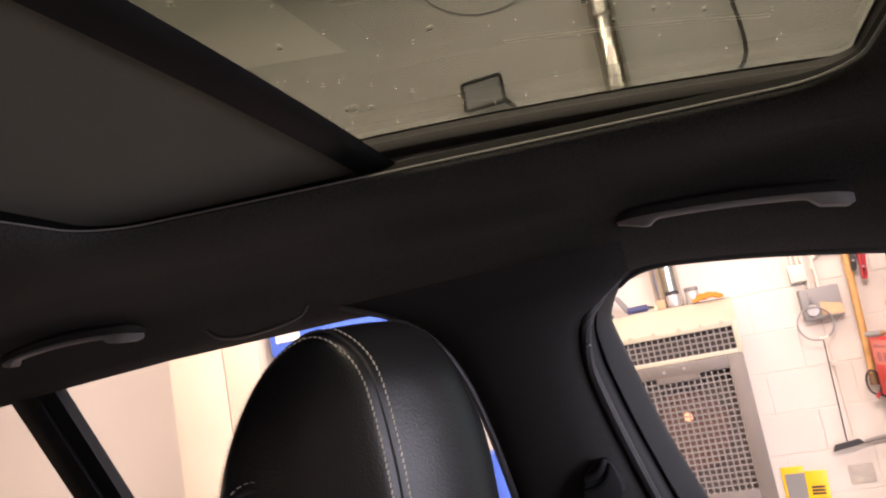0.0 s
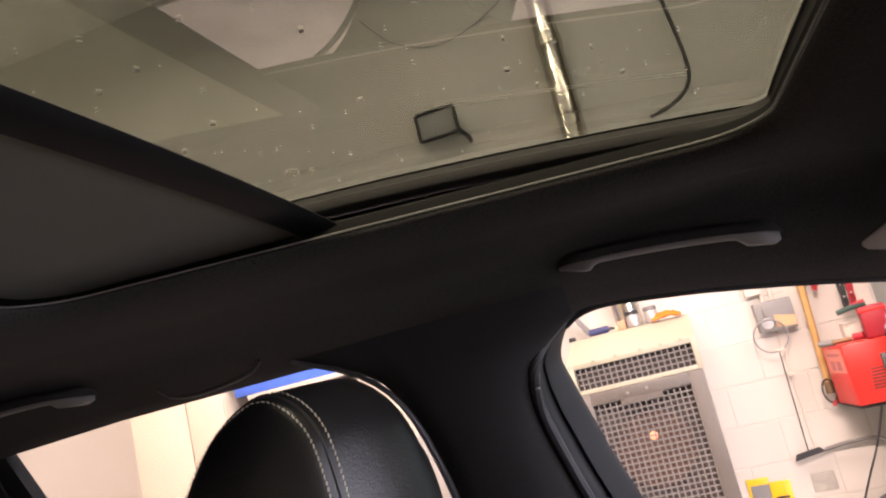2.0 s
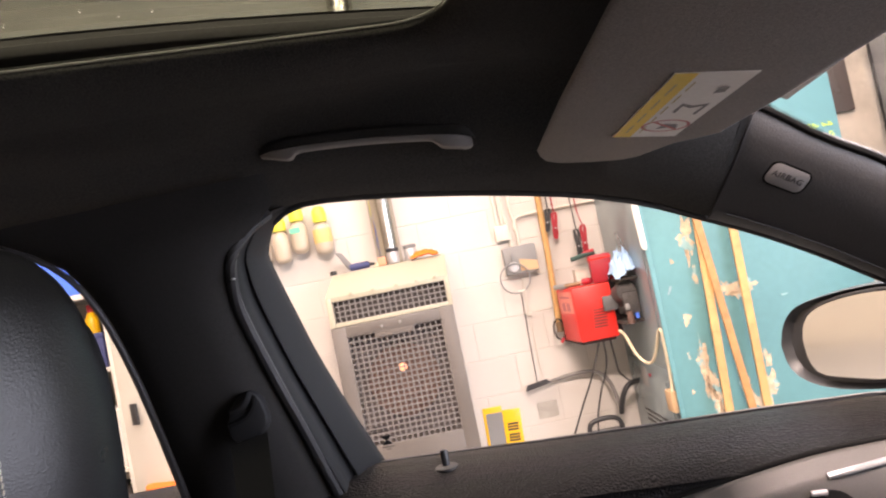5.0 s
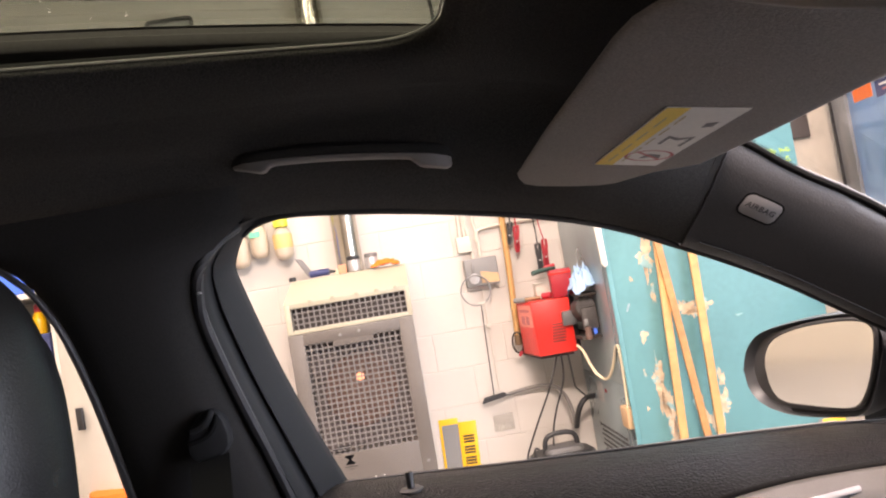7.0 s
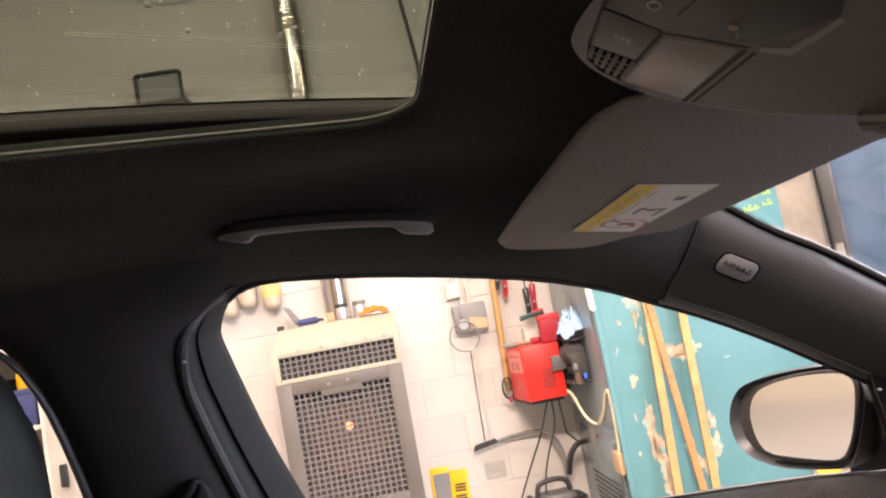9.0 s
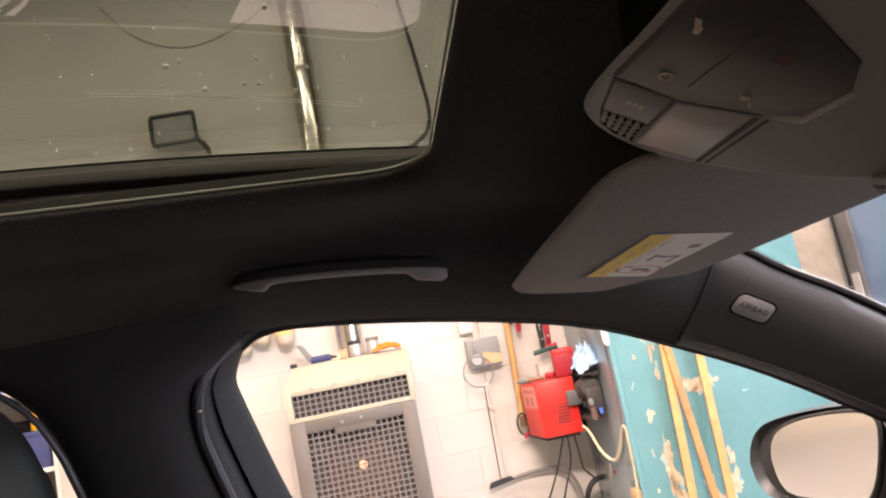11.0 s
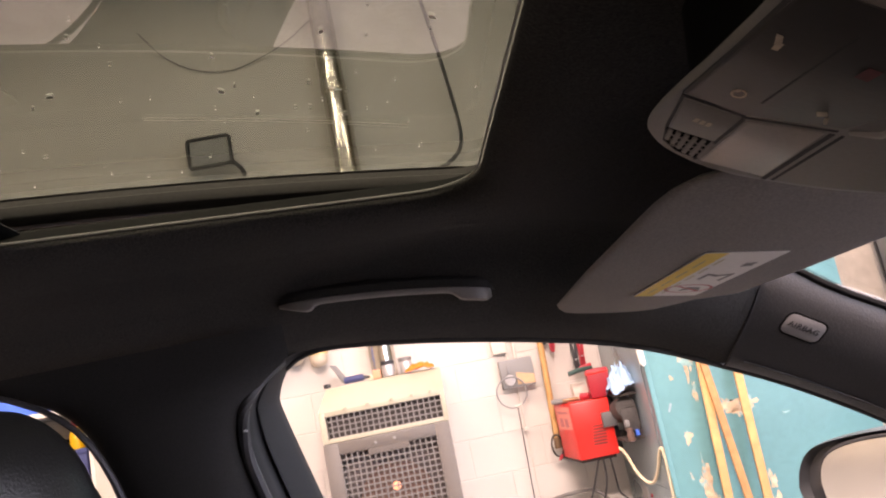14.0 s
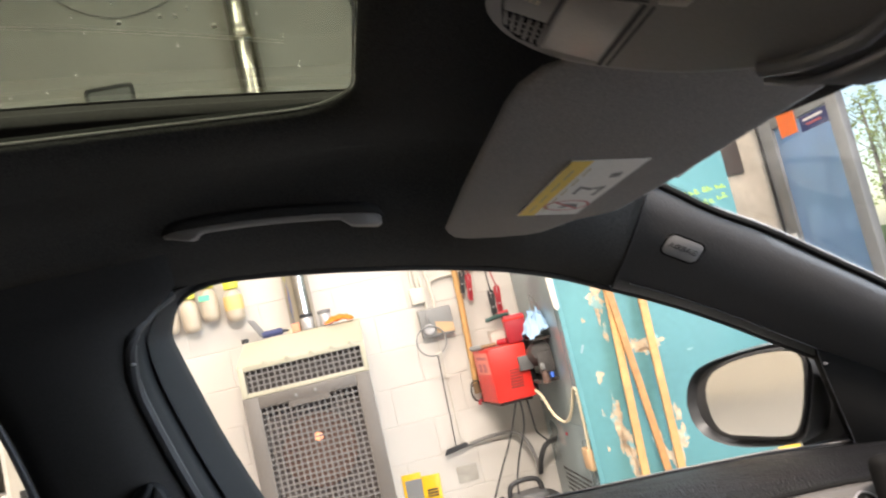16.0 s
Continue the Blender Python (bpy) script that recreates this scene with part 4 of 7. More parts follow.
def grab_handle(x0, x1, y, zf, side=1):
    xm, xh = (x0 + x1) / 2, (x1 - x0) / 2
    reach = [(x0, 0.004), (x0 + 0.008, 0.014), (x0 + 0.022, 0.0225), (x0 + 0.05, 0.0255), (xm, 0.026), (x1 - 0.05, 0.0258), (x1 - 0.022, 0.0245), (x1 - 0.008, 0.018), (x1, 0.005)]
    bow = lambda x: 0.010 * (1 - ((x - xm) / xh) ** 2)
    xs = list(np.linspace(x0, x0 + 0.05, 8)) + list(np.linspace(x0 + 0.07, x1 - 0.06, 8)) + list(np.linspace(x1 - 0.045, x1, 8))
    body = [[mirrored((x, y - o * interp(reach, x) - bow(x), zf(x) + u), side) for o, u in ((0.0, 0.014), (0.8, 0.0150), (1.15, 0.0132), (1.32, 0.009), (1.35, 0.004), (1.32, 0.0005), (1.0, 0.0), (0.0, 0.0))] for x in xs]
    h = part("grab_handle", loft(body, True, True), M_DOORPILLAR, car, "dark roof grab handle with a grey underside")
    bar = []
    for x in np.linspace(x0 + 0.008, x1 - 0.005, 48):
        foot = 1 / (1 + math.exp((min(x - x0, x1 - x) - 0.046) / 0.0022))
        # the rear foot tapers away, the front one ends round
        tip = min(1.0, max(0.1, (x - x0 - 0.006) / 0.040)) ** 0.7 * min(1.0, max(0.2, (x1 - x) / 0.012)) ** 0.5
        low, w = (0.0052 + 0.0080 * foot) * tip, (0.016 + 0.008 * foot) * (0.5 + 0.5 * tip)
        yi = y - 1.30 * interp(reach, x) - bow(x)
        bar.append([mirrored((x, yi + b, zf(x) + c), side) for b, c in ((0.002, 0.0012), (0.0, -0.0008 * tip), (0.0006, -0.7 * low), (0.003, -low), (w - 0.003, -low), (w, -0.7 * low), (w, 0.0012))])
    part("grip", loft(bar, True, True), M_HANDLE, h, "grey plastic grip")
    return h


grab_handle(-0.243, 0.012, 0.545, lambda x: 1.601 - 0.105 * (x + 0.117) - 0.30 * (x + 0.117) ** 2)
grab_handle(-1.23, -0.955, 0.590, lambda x: 1.628 + 0.01 * (x + 1.09) - 0.5 * (x + 1.09) ** 2)
# lamp recess in the lining over the rear door
bm = tube([(-0.83, 0.566, 1.600), (-0.815, 0.573, 1.584), (-0.77, 0.575, 1.579), (-0.68, 0.572, 1.588), (-0.665, 0.565, 1.603)], 0.003, 6, 2)
part("coat_hook_recess", bm, M_PLASTIC, car)

# ---- badge on the pillar ----


def pillar_point(u, v, lift=0.0):
    """A place on the pillar badge: u along it, v up it."""
    c = Vector((0.3828, 0.5812, 1.467))
    a = Vector((0.0455, 0.007, -0.0270)).normalized()
    n = Vector((-0.16, -0.84, -0.50)).normalized()
    n = (n - a * n.dot(a)).normalized()
    b = n.cross(a).normalized()
    if b.z < 0:
        b = -b
    return c + a * u + b * v + n * (lift + 0.147 * v - 0.0235 * u - 0.0011)


bm = slab([pillar_point(u, v, -0.008) for u, v in round_rect(-0.0268, 0.0268, -0.0150, 0.0150, 0.0095)], pillar_point(0, 0, 1) - pillar_point(0, 0), 0.0089, bevel=0.0012)
badge = part("airbag_badge", bm, M_BADGE, car, "grey rounded badge with embossed letters")
part("badge_groove", slab([pillar_point(u, v, -0.008) for u, v in round_rect(-0.0287, 0.0287, -0.0169, 0.0169, 0.0110)], pillar_point(0, 0, 1) - pillar_point(0, 0), 0.0086, bevel=0), M_RAIL, badge)


def lettering(name, text, size, m, material, parent, label, extrude=0.0005):
    cu = bpy.data.curves.new(name, "FONT")
    cu.body, cu.size, cu.extrude, cu.align_x, cu.align_y = text, size, extrude, "CENTER", "CENTER"
    cu.space_character = 1.12
    tmp = bpy.data.objects.new("tmp_text", cu)
    scene.collection.objects.link(tmp)
    me = bpy.data.meshes.new_from_object(tmp)
    bpy.data.objects.remove(tmp)
    me.transform(m)
    if parent:
        me.transform(Matrix.Translation(-BASE[parent.name]))
    ob = new(name, me)
    me.materials.clear()
    me.materials.append(material)
    if parent:
        ob.parent = parent
        BASE[ob.name] = BASE[parent.name]
    if label:
        ob["label"] = label
    return ob


o = pillar_point(0, 0, 0.0010)
ex, ey = (pillar_point(1, 0) - pillar_point(0, 0)).normalized(), (pillar_point(0, 1) - pillar_point(0, 0)).normalized()
ez = ex.cross(ey)
if ez.dot(pillar_point(0, 0, 1) - o) < 0:
    ez = -ez
m = Matrix(((ex.x, ey.x, ez.x, o.x), (ex.y, ey.y, ez.y, o.y), (ex.z, ey.z, ez.z, o.z), (0, 0, 0, 1)))
lettering("badge_letters", "AIRBAG", 0.0112, m, M_RUBBER, badge, "embossed safety lettering", 0.0005)
# ---- sun visor ----


def visor_point(x, y, d=0.0):
    return Vector((x, y, 1.537 - 0.18 * (x - 0.139) - 0.042 * (y - 0.42) + d))


vo = [(0.061, 0.10), (0.064, 0.30), (0.071, 0.49), (0.078, 0.520), (0.089, 0.548), (0.105, 0.558), (0.14, 0.556), (0.175, 0.546), (0.190, 0.530), (0.200, 0.500), (0.212, 0.462), (0.230, 0.440), (0.244, 0.42), (0.250, 0.30), (0.252, 0.10), (0.250, 0.035), (0.110, 0.032), (0.085, 0.036), (0.070, 0.050), (0.063, 0.072)]
def inset(k):
    cx, cy = 0.16, 0.30
    return [(x + (cx - x) * k / 0.09, y + (cy - y) * k / 0.26) for x, y in vo]


bm = loft([[visor_point(x, y, d) for x, y in inset(k)] for k, d in ((0.006, 0.0), (0.0022, 0.0002), (0.0006, 0.0007), (0.0, 0.0014), (0.0012, 0.0024), (0.005, 0.0050), (0.016, 0.0085))], True, True)
visor = part("sun_visor", bm, M_VISOR, car, "grey fabric sun visor folded up with a warning label", angle=60)
lab = part("warning_label", slab([visor_point(x, y, -0.0006) for x, y in ((0.137, 0.224), (0.200, 0.221), (0.200, 0.425), (0.137, 0.424))], (0, 0, -1), 0.0004), M_PAPER, visor, "white and yellow safety label")
part("label_band", slab([visor_point(x, y, -0.0012) for x, y in ((0.1375, 0.2245), (0.155, 0.224), (0.155, 0.4235), (0.1375, 0.4235))], (0, 0, -1), 0.0002), M_LABELYEL, lab, "yellow heading band")


def label_ring(cx, cy, r, r2, material, nm):
    n = 24
    a = [visor_point(cx + r * math.cos(6.2832 * i / n), cy + r * math.sin(6.2832 * i / n), -0.0014) for i in range(n)]
    b = [visor_point(cx + r2 * math.cos(6.2832 * i / n), cy + r2 * math.sin(6.2832 * i / n), -0.0014) for i in range(n)]
    return part(nm, loft([a, b], True), material, lab)


label_ring(0.1770, 0.3800, 0.0225, 0.0195, M_INKRED, "forbidden_sign")
part("forbidden_bar", slab([visor_point(x, y, -0.0015) for x, y in ((0.1608, 0.3660), (0.1630, 0.3638), (0.1935, 0.3945), (0.1912, 0.3968))], (0, 0, -1), 0.0001), M_INKRED, lab)
part("seat_picture", slab([visor_point(x, y, -0.0014) for x, y in ((0.174, 0.372), (0.187, 0.375), (0.190, 0.390), (0.182, 0.385), (0.171, 0.392))], (0, 0, -1), 0.0001), M_INKGREY, lab)
part("book_picture", slab([visor_point(x, y, -0.0014) for x, y in ((0.1680, 0.3314), (0.1686, 0.3044), (0.1800, 0.3112), (0.1920, 0.3044), (0.1914, 0.3409), (0.1884, 0.3382), (0.1890, 0.3125), (0.1800, 0.3193), (0.1716, 0.3125), (0.1716, 0.3341))], (0, 0, -1), 0.0001), M_INKGREY, lab)
part("label_mark", slab([visor_point(x, y, -0.0014) for x, y in ((0.183, 0.262), (0.191, 0.258), (0.192, 0.272), (0.184, 0.276))], (0, 0, -1), 0.0001), M_INKGREY, lab)
for i in range(5):
    yy = 0.245 + i * 0.034
    part("label_line", slab([visor_point(x, y, -0.0014) for x, y in ((0.1585, yy), (0.160, yy), (0.160, yy + 0.024), (0.1585, yy + 0.024))], (0, 0, -1), 0.0001), M_LABELINK, lab)
for i in range(4):
    yy = 0.250 + i * 0.042
    part("label_line", slab([visor_point(x, y, -0.0015) for x, y in ((0.1455, yy), (0.147, yy), (0.147, yy + 0.030), (0.1455, yy + 0.030))], (0, 0, -1), 0.0001), M_LABELINK, lab)
part("visor_pivot", tube([(0.258, 0.02, 1.535), (0.268, 0.0, 1.545), (0.262, -0.02, 1.57)], 0.009, 10, 1), M_PLASTIC, visor)

# ---- overhead console ----


YM = -0.08


def con_point(x, y, d=0.0):
    return Vector((x, y, 1.6142 - 0.63 * x + 0.063 * (y - YM) - 0.005 + d))


half = [(v.x, v.y) for v in smoothed([Vector((x, y, 0)) for x, y in [(0.0372, -0.06), (0.0366, -0.043), (0.0366, -0.001), (0.0392, 0.0207), (0.046, 0.0334), (0.0547, 0.041), (0.070, 0.0455), (0.083, 0.042), (0.094, 0.0345), (0.1075, 0.0235), (0.120, 0.010), (0.132, -0.008), (0.1425, -0.03), (0.1485, -0.058)]], 1)]
# the pod is symmetrical about the middle of the car
out = [(x, y) for x, y in half] + [(x, 2 * YM - y) for x, y in reversed(half)]


def cshrink(k):
    return [(x + (0.09 - x) * k, y + (YM - y) * k) for x, y in out]


bm = loft([[con_point(x, y, d) for x, y in cshrink(k)] for k, d in ((0.05, 0.0026), (0.006, 0.0013), (0.0, 0.0004), (0.006, -0.0008), (0.020, -0.0017), (0.06, -0.002))], True)
bm.faces.new([v for v in bm.verts][-len(out):])
console = part("overhead_console", bm, M_CONSOLE, car, "grey overhead lamp console with buttons", angle=45)


# added neck carries the pod; its black paints the shadow gap around it
part("console_shade_neck", loft([[con_point(x, y, d) for x, y in cshrink(k)] for k, d in ((0.36, 0.080), (0.28, 0.020), (0.05, 0.0025))], True), M_RAIL, console, "black neck added behind the console, dark as its shadow gap")


def con_plate(nm, pts, d, material, depth=0.0025, label="", bevel=0.0008):
    return part(nm, slab([con_point(x, y, -0.002 + 0.0005) for x, y in pts], (0, 0, -1), depth + d, bevel=bevel), material, console, label)


con_plate("switch_panel", [(0.0392, -0.0318), (0.0605, -0.0318), (0.0878, -0.0512), (0.0955, -0.0905), (0.0878, 2 * YM + 0.0512), (0.0605, 2 * YM + 0.0318), (0.0400, 2 * YM + 0.0318), (0.0398, YM)], 0.0002, M_SMOKED, 0.0012, "smoked black switch panel")
con_plate("button_gap", [(0.0384, -0.0300), (0.0614, -0.0322), (0.0662, 0.0345), (0.0560, 0.0345), (0.0478, 0.0265), (0.0434, 0.0075)], 0.0, M_RUBBER, 0.0009, bevel=0)
con_plate("lamp_button", [(0.0396, -0.0282), (0.0607, -0.0300), (0.0626, 0.0052), (0.0446, 0.0078)], 0.0, M_CONSOLE, 0.0018, "grey push button")
con_plate("lamp_lens", [(0.0642, -0.0265), (0.0860, -0.0420), (0.0915, 0.0258), (0.0672, 0.0350)], 0.0, M_LENS, 0.0012, "frosted grey lamp lens")
con_plate("console_groove", [(0.0905, -0.0440), (0.0915, -0.0443), (0.0965, 0.0262), (0.0956, 0.0270)], 0.0, M_RUBBER, 0.0008, bevel=0)
con_plate("console_groove", [(0.0872, -0.0425), (0.0887, -0.0430), (0.0940, 0.0290), (0.0925, 0.0300)], 0.0, M_RUBBER, 0.0008, bevel=0)
con_plate("console_groove", [(0.0620, -0.0268), (0.0631, -0.0272), (0.0658, 0.0365), (0.0647, 0.0370)], 0.0, M_RUBBER, 0.0008, bevel=0)
con_plate("console_groove", [(0.0415, -0.0268), (0.0610, -0.0290), (0.0880, -0.0470), (0.0880, -0.0455), (0.0610, -0.0275), (0.0415, -0.0250)], 0.0, M_RUBBER, 0.0008, bevel=0)
con_plate("console_groove", [(0.0378, -0.0318), (0.0394, -0.0318), (0.0398, YM), (0.0394, 2 * YM + 0.0318), (0.0382, 2 * YM + 0.0318), (0.0386, YM)], 0.0, M_RUBBER, 0.0010, bevel=0)
con_plate("switch_gap", [(0.0600, -0.0480), (0.0606, -0.0480), (0.0606, -0.1120), (0.0600, -0.1120)], 0.0, M_RUBBER, 0.0016, bevel=0)
con_plate("lamp_strip", [(0.0905, -0.0480), (0.0985, -0.0545), (0.0975, -0.0900), (0.0963, -0.0900), (0.0965, -0.0580), (0.0903, -0.0500)], 0.0, M_LENS, 0.002)
# slatted grille in front of the microphone
con_plate("grille_pocket", [(0.0440, 0.0092), (0.0638, 0.0068), (0.0660, 0.0330), (0.0560, 0.0338), (0.0492, 0.0262)], 0.0, M_RAIL, 0.0011, bevel=0)
for i in range(6):
    x0 = 0.0450 + i * 0.0034
    y1 = 0.0225 + 0.0090 * min(1.0, i / 3.0)
    con_plate("grille_slat", [(x0, 0.0090 - 0.0004 * i), (x0 + 0.0017, 0.0088 - 0.0004 * i), (x0 + 0.0040, y1), (x0 + 0.0023, y1)], 0.0, M_CONSOLE, 0.0020, bevel=0.0003)

for y0 in (0.0142, 0.0202, 0.0262):
    con_plate("grille_bridge", [(0.0475 + 0.30 * (y0 - 0.0142), y0 + 0.0008), (0.0640, y0 - 0.0012), (0.0642, y0 + 0.0002), (0.0478 + 0.30 * (y0 - 0.0142), y0 + 0.0022)], 0.0, M_CONSOLE, 0.0015, bevel=0)


def symbol(nm, x, y, material, shapes):
    """A small symbol printed flat on a switch, out of strokes."""
    for pts in shapes:
        part(nm, slab([con_point(x + a, y + b, -0.0036) for a, b in pts], (0, 0, -1), 0.0001), material, console)


def stroke_ring(r, n=10, w=0.0012):
    return [[(rr * 0.6 * math.cos(6.283 * a / n), rr * math.sin(6.283 * a / n)) for a, rr in ((k, r), (k + 1, r), (k + 1, r - w), (k, r - w))] for k in range(n)]


ROOF_SIGN = [[(-0.0020, -0.0052), (0.0, -0.0052), (0.0018, 0.0), (0.0, 0.0012)], [(0.0, -0.0008), (0.0022, -0.0008), (0.0024, 0.0045), (0.0006, 0.0048)]]
LAMP_SIGN = stroke_ring(0.0042) + [[(-0.0022, -0.0015), (-0.0010, -0.0030), (-0.0004, -0.0022), (-0.0014, -0.0005)]]
symbol("roof_symbol", 0.0452, -0.0940, M_SYMBOL, ROOF_SIGN)
symbol("lamp_symbol", 0.0513, -0.0500, M_SYMBOL, LAMP_SIGN)
symbol("lamp_symbol", 0.0772, -0.0565, M_SYMBOL, [[(1.6 * a, 1.6 * b) for a, b in q] for q in ([(-0.0018, -0.0010), (-0.0002, -0.0026), (0.0008, -0.0008), (-0.0006, 0.0010)], [(0.0008, 0.0006), (0.0014, 0.0), (0.0026, 0.0034), (0.0020, 0.0038)])])
symbol("hazard_symbol", 0.0722, -0.0945, M_SYMBOLRED, [[(-0.0020, -0.0045), (0.0020, -0.0045), (0.0020, 0.0040), (-0.0020, 0.0040)]])
symbol("button_symbol", 0.0515, -0.0120, M_SYMBOL, [[(-0.0030 + d, -0.0024), (-0.0014 + d, -0.0027), (-0.0014 + d, 0.0020), (-0.0030 + d, 0.0023)] for d in (0.0, 0.0024, 0.0048)])

# glossy front rim and the sensor housing behind it
rim = [(0.140, -0.030, 1.5215), (0.1445, -0.045, 1.517), (0.1475, -0.062, 1.5145), (0.149, -0.080, 1.513)]
part("console_rim", tube(rim + [(x, 2 * YM - y, z) for x, y, z in reversed(rim)], 0.0042, 10, 2), M_RIM, console, "glossy front rim")
hs_ = [(0.150, -0.012, 1.520), (0.156, -0.030, 1.511), (0.159, -0.052, 1.508), (0.160, -0.080, 1.507)]
hs_ = hs_ + [(x, 2 * YM - y, z) for x, y, z in reversed(hs_[:-1])]
housing = part("sensor_housing", loft([[Vector((x + dx, y, z + dz)) for x, y, z in hs_] for dx, dz in ((0.0, 0.03), (0.0, 0.008), (0.002, 0.002), (0.006, -0.001), (0.03, -0.006), (0.055, -0.004), (0.06, 0.02))]), M_PLASTIC, console, "black sensor housing at the windscreen", angle=60)
part("housing_edge", tube([Vector(p) + Vector((0.003, 0, 0.0005)) for p in hs_], 0.0022, 8, 1), M_RIM, housing)

# ---- door mirror ----
MP = Vector((0.56, 0.86, 0.0))
MU, MN = Vector((-0.36, 0.93, 0)).normalized(), Vector((0.93, 0.36, 0)).normalized()
HOUSE = [(0.136, 1.198), (0.125, 1.230), (0.104, 1.255), (0.076, 1.270), (0.016, 1.283), (-0.038, 1.291), (-0.091, 1.296), (-0.133, 1.288), (-0.142, 1.25), (-0.124, 1.205), (-0.106, 1.162), (-0.088, 1.136), (-0.025, 1.127), (0.050, 1.124), (0.106, 1.137), (0.131, 1.162)]
GLASS = [(0.082, 1.208), (0.075, 1.233), (0.059, 1.252), (0.031, 1.265), (-0.008, 1.275), (-0.060, 1.282), (-0.108, 1.283), (-0.125, 1.275), (-0.126, 1.256), (-0.111, 1.206), (-0.095, 1.172), (-0.079, 1.152), (-0.055, 1.147), (0.007, 1.147), (0.061, 1.149), (0.079, 1.171)]


def mp(u, z, d=0.0):
    return MP + MU * u + Vector((0, 0, z)) + MN * d


mc = (0.0, 1.21)
rows = []
hs = smoothed([Vector((u, z, 0)) for u, z in HOUSE + [HOUSE[0]]], 1)[:-1]
for k, d in ((0.90, 0.012), (0.955, 0.002), (0.985, -0.002), (1.0, 0.004), (1.02, 0.02), (1.0, 0.05), (0.88, 0.085), (0.6, 0.11), (0.1, 0.118)):
    rows.append([mp(mc[0] + (v.x - mc[0]) * k, mc[1] + (v.y - mc[1]) * k, d) for v in hs])
mirror = part("door_mirror", loft(rows, True, True), M_MIRRORCASE, car, "black door mirror with a clean glass", angle=50)
gs = smoothed([Vector((u, z, 0)) for u, z in GLASS + [GLASS[0]]], 1)[:-1]
gbm = slab([mp(v.x, v.y, -0.002) for v in gs], MN, -0.003)
part("mirror_glass", gbm, M_MIRROR, mirror, "mirror glass")
part("glass_rim", tube([mp(v.x * 1.02, mc[1] + (v.y - mc[1]) * 1.03, -0.002) for v in gs] + [mp(gs[0].x * 1.02, mc[1] + (gs[0].y - mc[1]) * 1.03, -0.002)], 0.0035, 8, 0), M_RUBBER, mirror)
foot = [[Vector((0.66 + dx, 0.733 - (z - 1.1744) * 0.486 + out, z)) for dx, z in ((0, 1.13), (0, 1.26), (0.13, 1.20), (0.13, 1.11))] for out in (0.0, 0.03)]
foot.append([Vector((0.604 + dx, 0.805, z)) for dx, z in ((0, 1.112), (0, 1.25), (0.11, 1.22), (0.11, 1.10))])
part("mirror_arm", loft(foot, True, True), M_MIRRORCASE, mirror, "black mirror foot")


corner = [(0.588, 1.288), (0.598, 1.257), (0.624, 1.190), (0.649, 1.126), (0.72, 1.100), (0.86, 1.095), (0.80, 1.16), (0.70, 1.225)]
sail = part("mirror_corner_panel", slab([pane_point(x, z, -0.012) for x, z in corner], (0.08, 1, 0.42), 0.020, bevel=0.002), M_RAIL, car, "black corner panel inside the door mirror")
part("panel_edge", tube([pane_point(x, z, -0.013) for x, z in corner[:4]], 0.0008, 6, 0), M_RUBBER, sail)
part("panel_screw", spin([(0.0005, 0), (0.0032, 0.0), (0.0026, 0.002), (0.0005, 0.0026)], pane_point(0.600, 1.262, -0.016), 10), M_SILVER, sail)

# ---- passenger seat ----
rows = []
for z, hw, xf, xb in ((1.245, 0.16, -0.475, -0.615), (1.225, 0.185, -0.465, -0.625), (1.12, 0.20, -0.44, -0.61), (0.95, 0.20, -0.395, -0.57), (0.72, 0.20, -0.35, -0.52), (0.60, 0.19, -0.35, -0.50)):
    rows.append([Vector((0.5 * (xf + xb) + 0.5 * (xf - xb) * math.copysign(abs(math.cos(a)) ** 0.6, math.cos(a)), 0.405 + hw * math.copysign(abs(math.sin(a)) ** 0.6, math.sin(a)), z)) for a in [6.2832 * i / 24 for i in range(24)]])
seat = part("car_seat", loft(rows, True, True), M_LEATHER, car, "black leather car seat with contrast stitched headrest", angle=60)
SY0, SY1 = 0.163, 0.421


def headrest_section(y):
    """Outline in x and z of the headrest across its width."""
    f = (y - (SY0 + SY1) / 2) / ((SY1 - SY0) / 2)
    drop = 0.004 * abs(f) ** 4 if f < 0 else 0.085 * (1 - math.sqrt(max(0.0, 1 - abs(f) ** 3.0)))
    xf = -0.392 - 0.012 * f * f
    top = 1.5345 - drop
    pts = [(xf - 0.004, 1.27), (xf + 0.002, 1.34), (xf + 0.003, 1.41), (xf - 0.001, 1.47 - drop * 0.6), (xf - 0.007, 1.502 - drop * 0.85), (xf - 0.023, 1.5238 - drop), (xf - 0.044, top + 0.001), (xf - 0.072, top - 0.0095),
           (xf - 0.0925, top - 0.0235), (xf - 0.1125, top - 0.046), (xf - 0.1315, top - 0.0755), (xf - 0.146, top - 0.110), (xf - 0.157, 1.36), (xf - 0.157, 1.27)]
    return [(v.x, v.y) for v in smoothed([(a, b, 0) for a, b in pts], 2)]


ny = 22
prof = [SY0 + (SY1 - SY0) * i / ny for i in range(ny + 1)]


def shrunk(y, yy, k):
    c = Vector((-0.47, 0, 1.40))
    return [Vector((c.x + (x - c.x) * k, yy, c.z + (z - c.z) * k)) for x, z in headrest_section(y)]


HC = Vector((-0.172, -0.330, 1.479))


def placed(bm_):
    """Gives the headrest pieces their width, lean and size."""
    for v in bm_.verts:
        f = (v.co.y - SY0) / (SY1 - SY0)
        w = HC + (v.co - HC) * 1.253
        v.co = Vector((w.x + 0.050 * min(f, 1.0) - 0.076 * max(0.0, f - 1.0), 0.288 + 0.152 * f, w.z - 0.004))
    return bm_


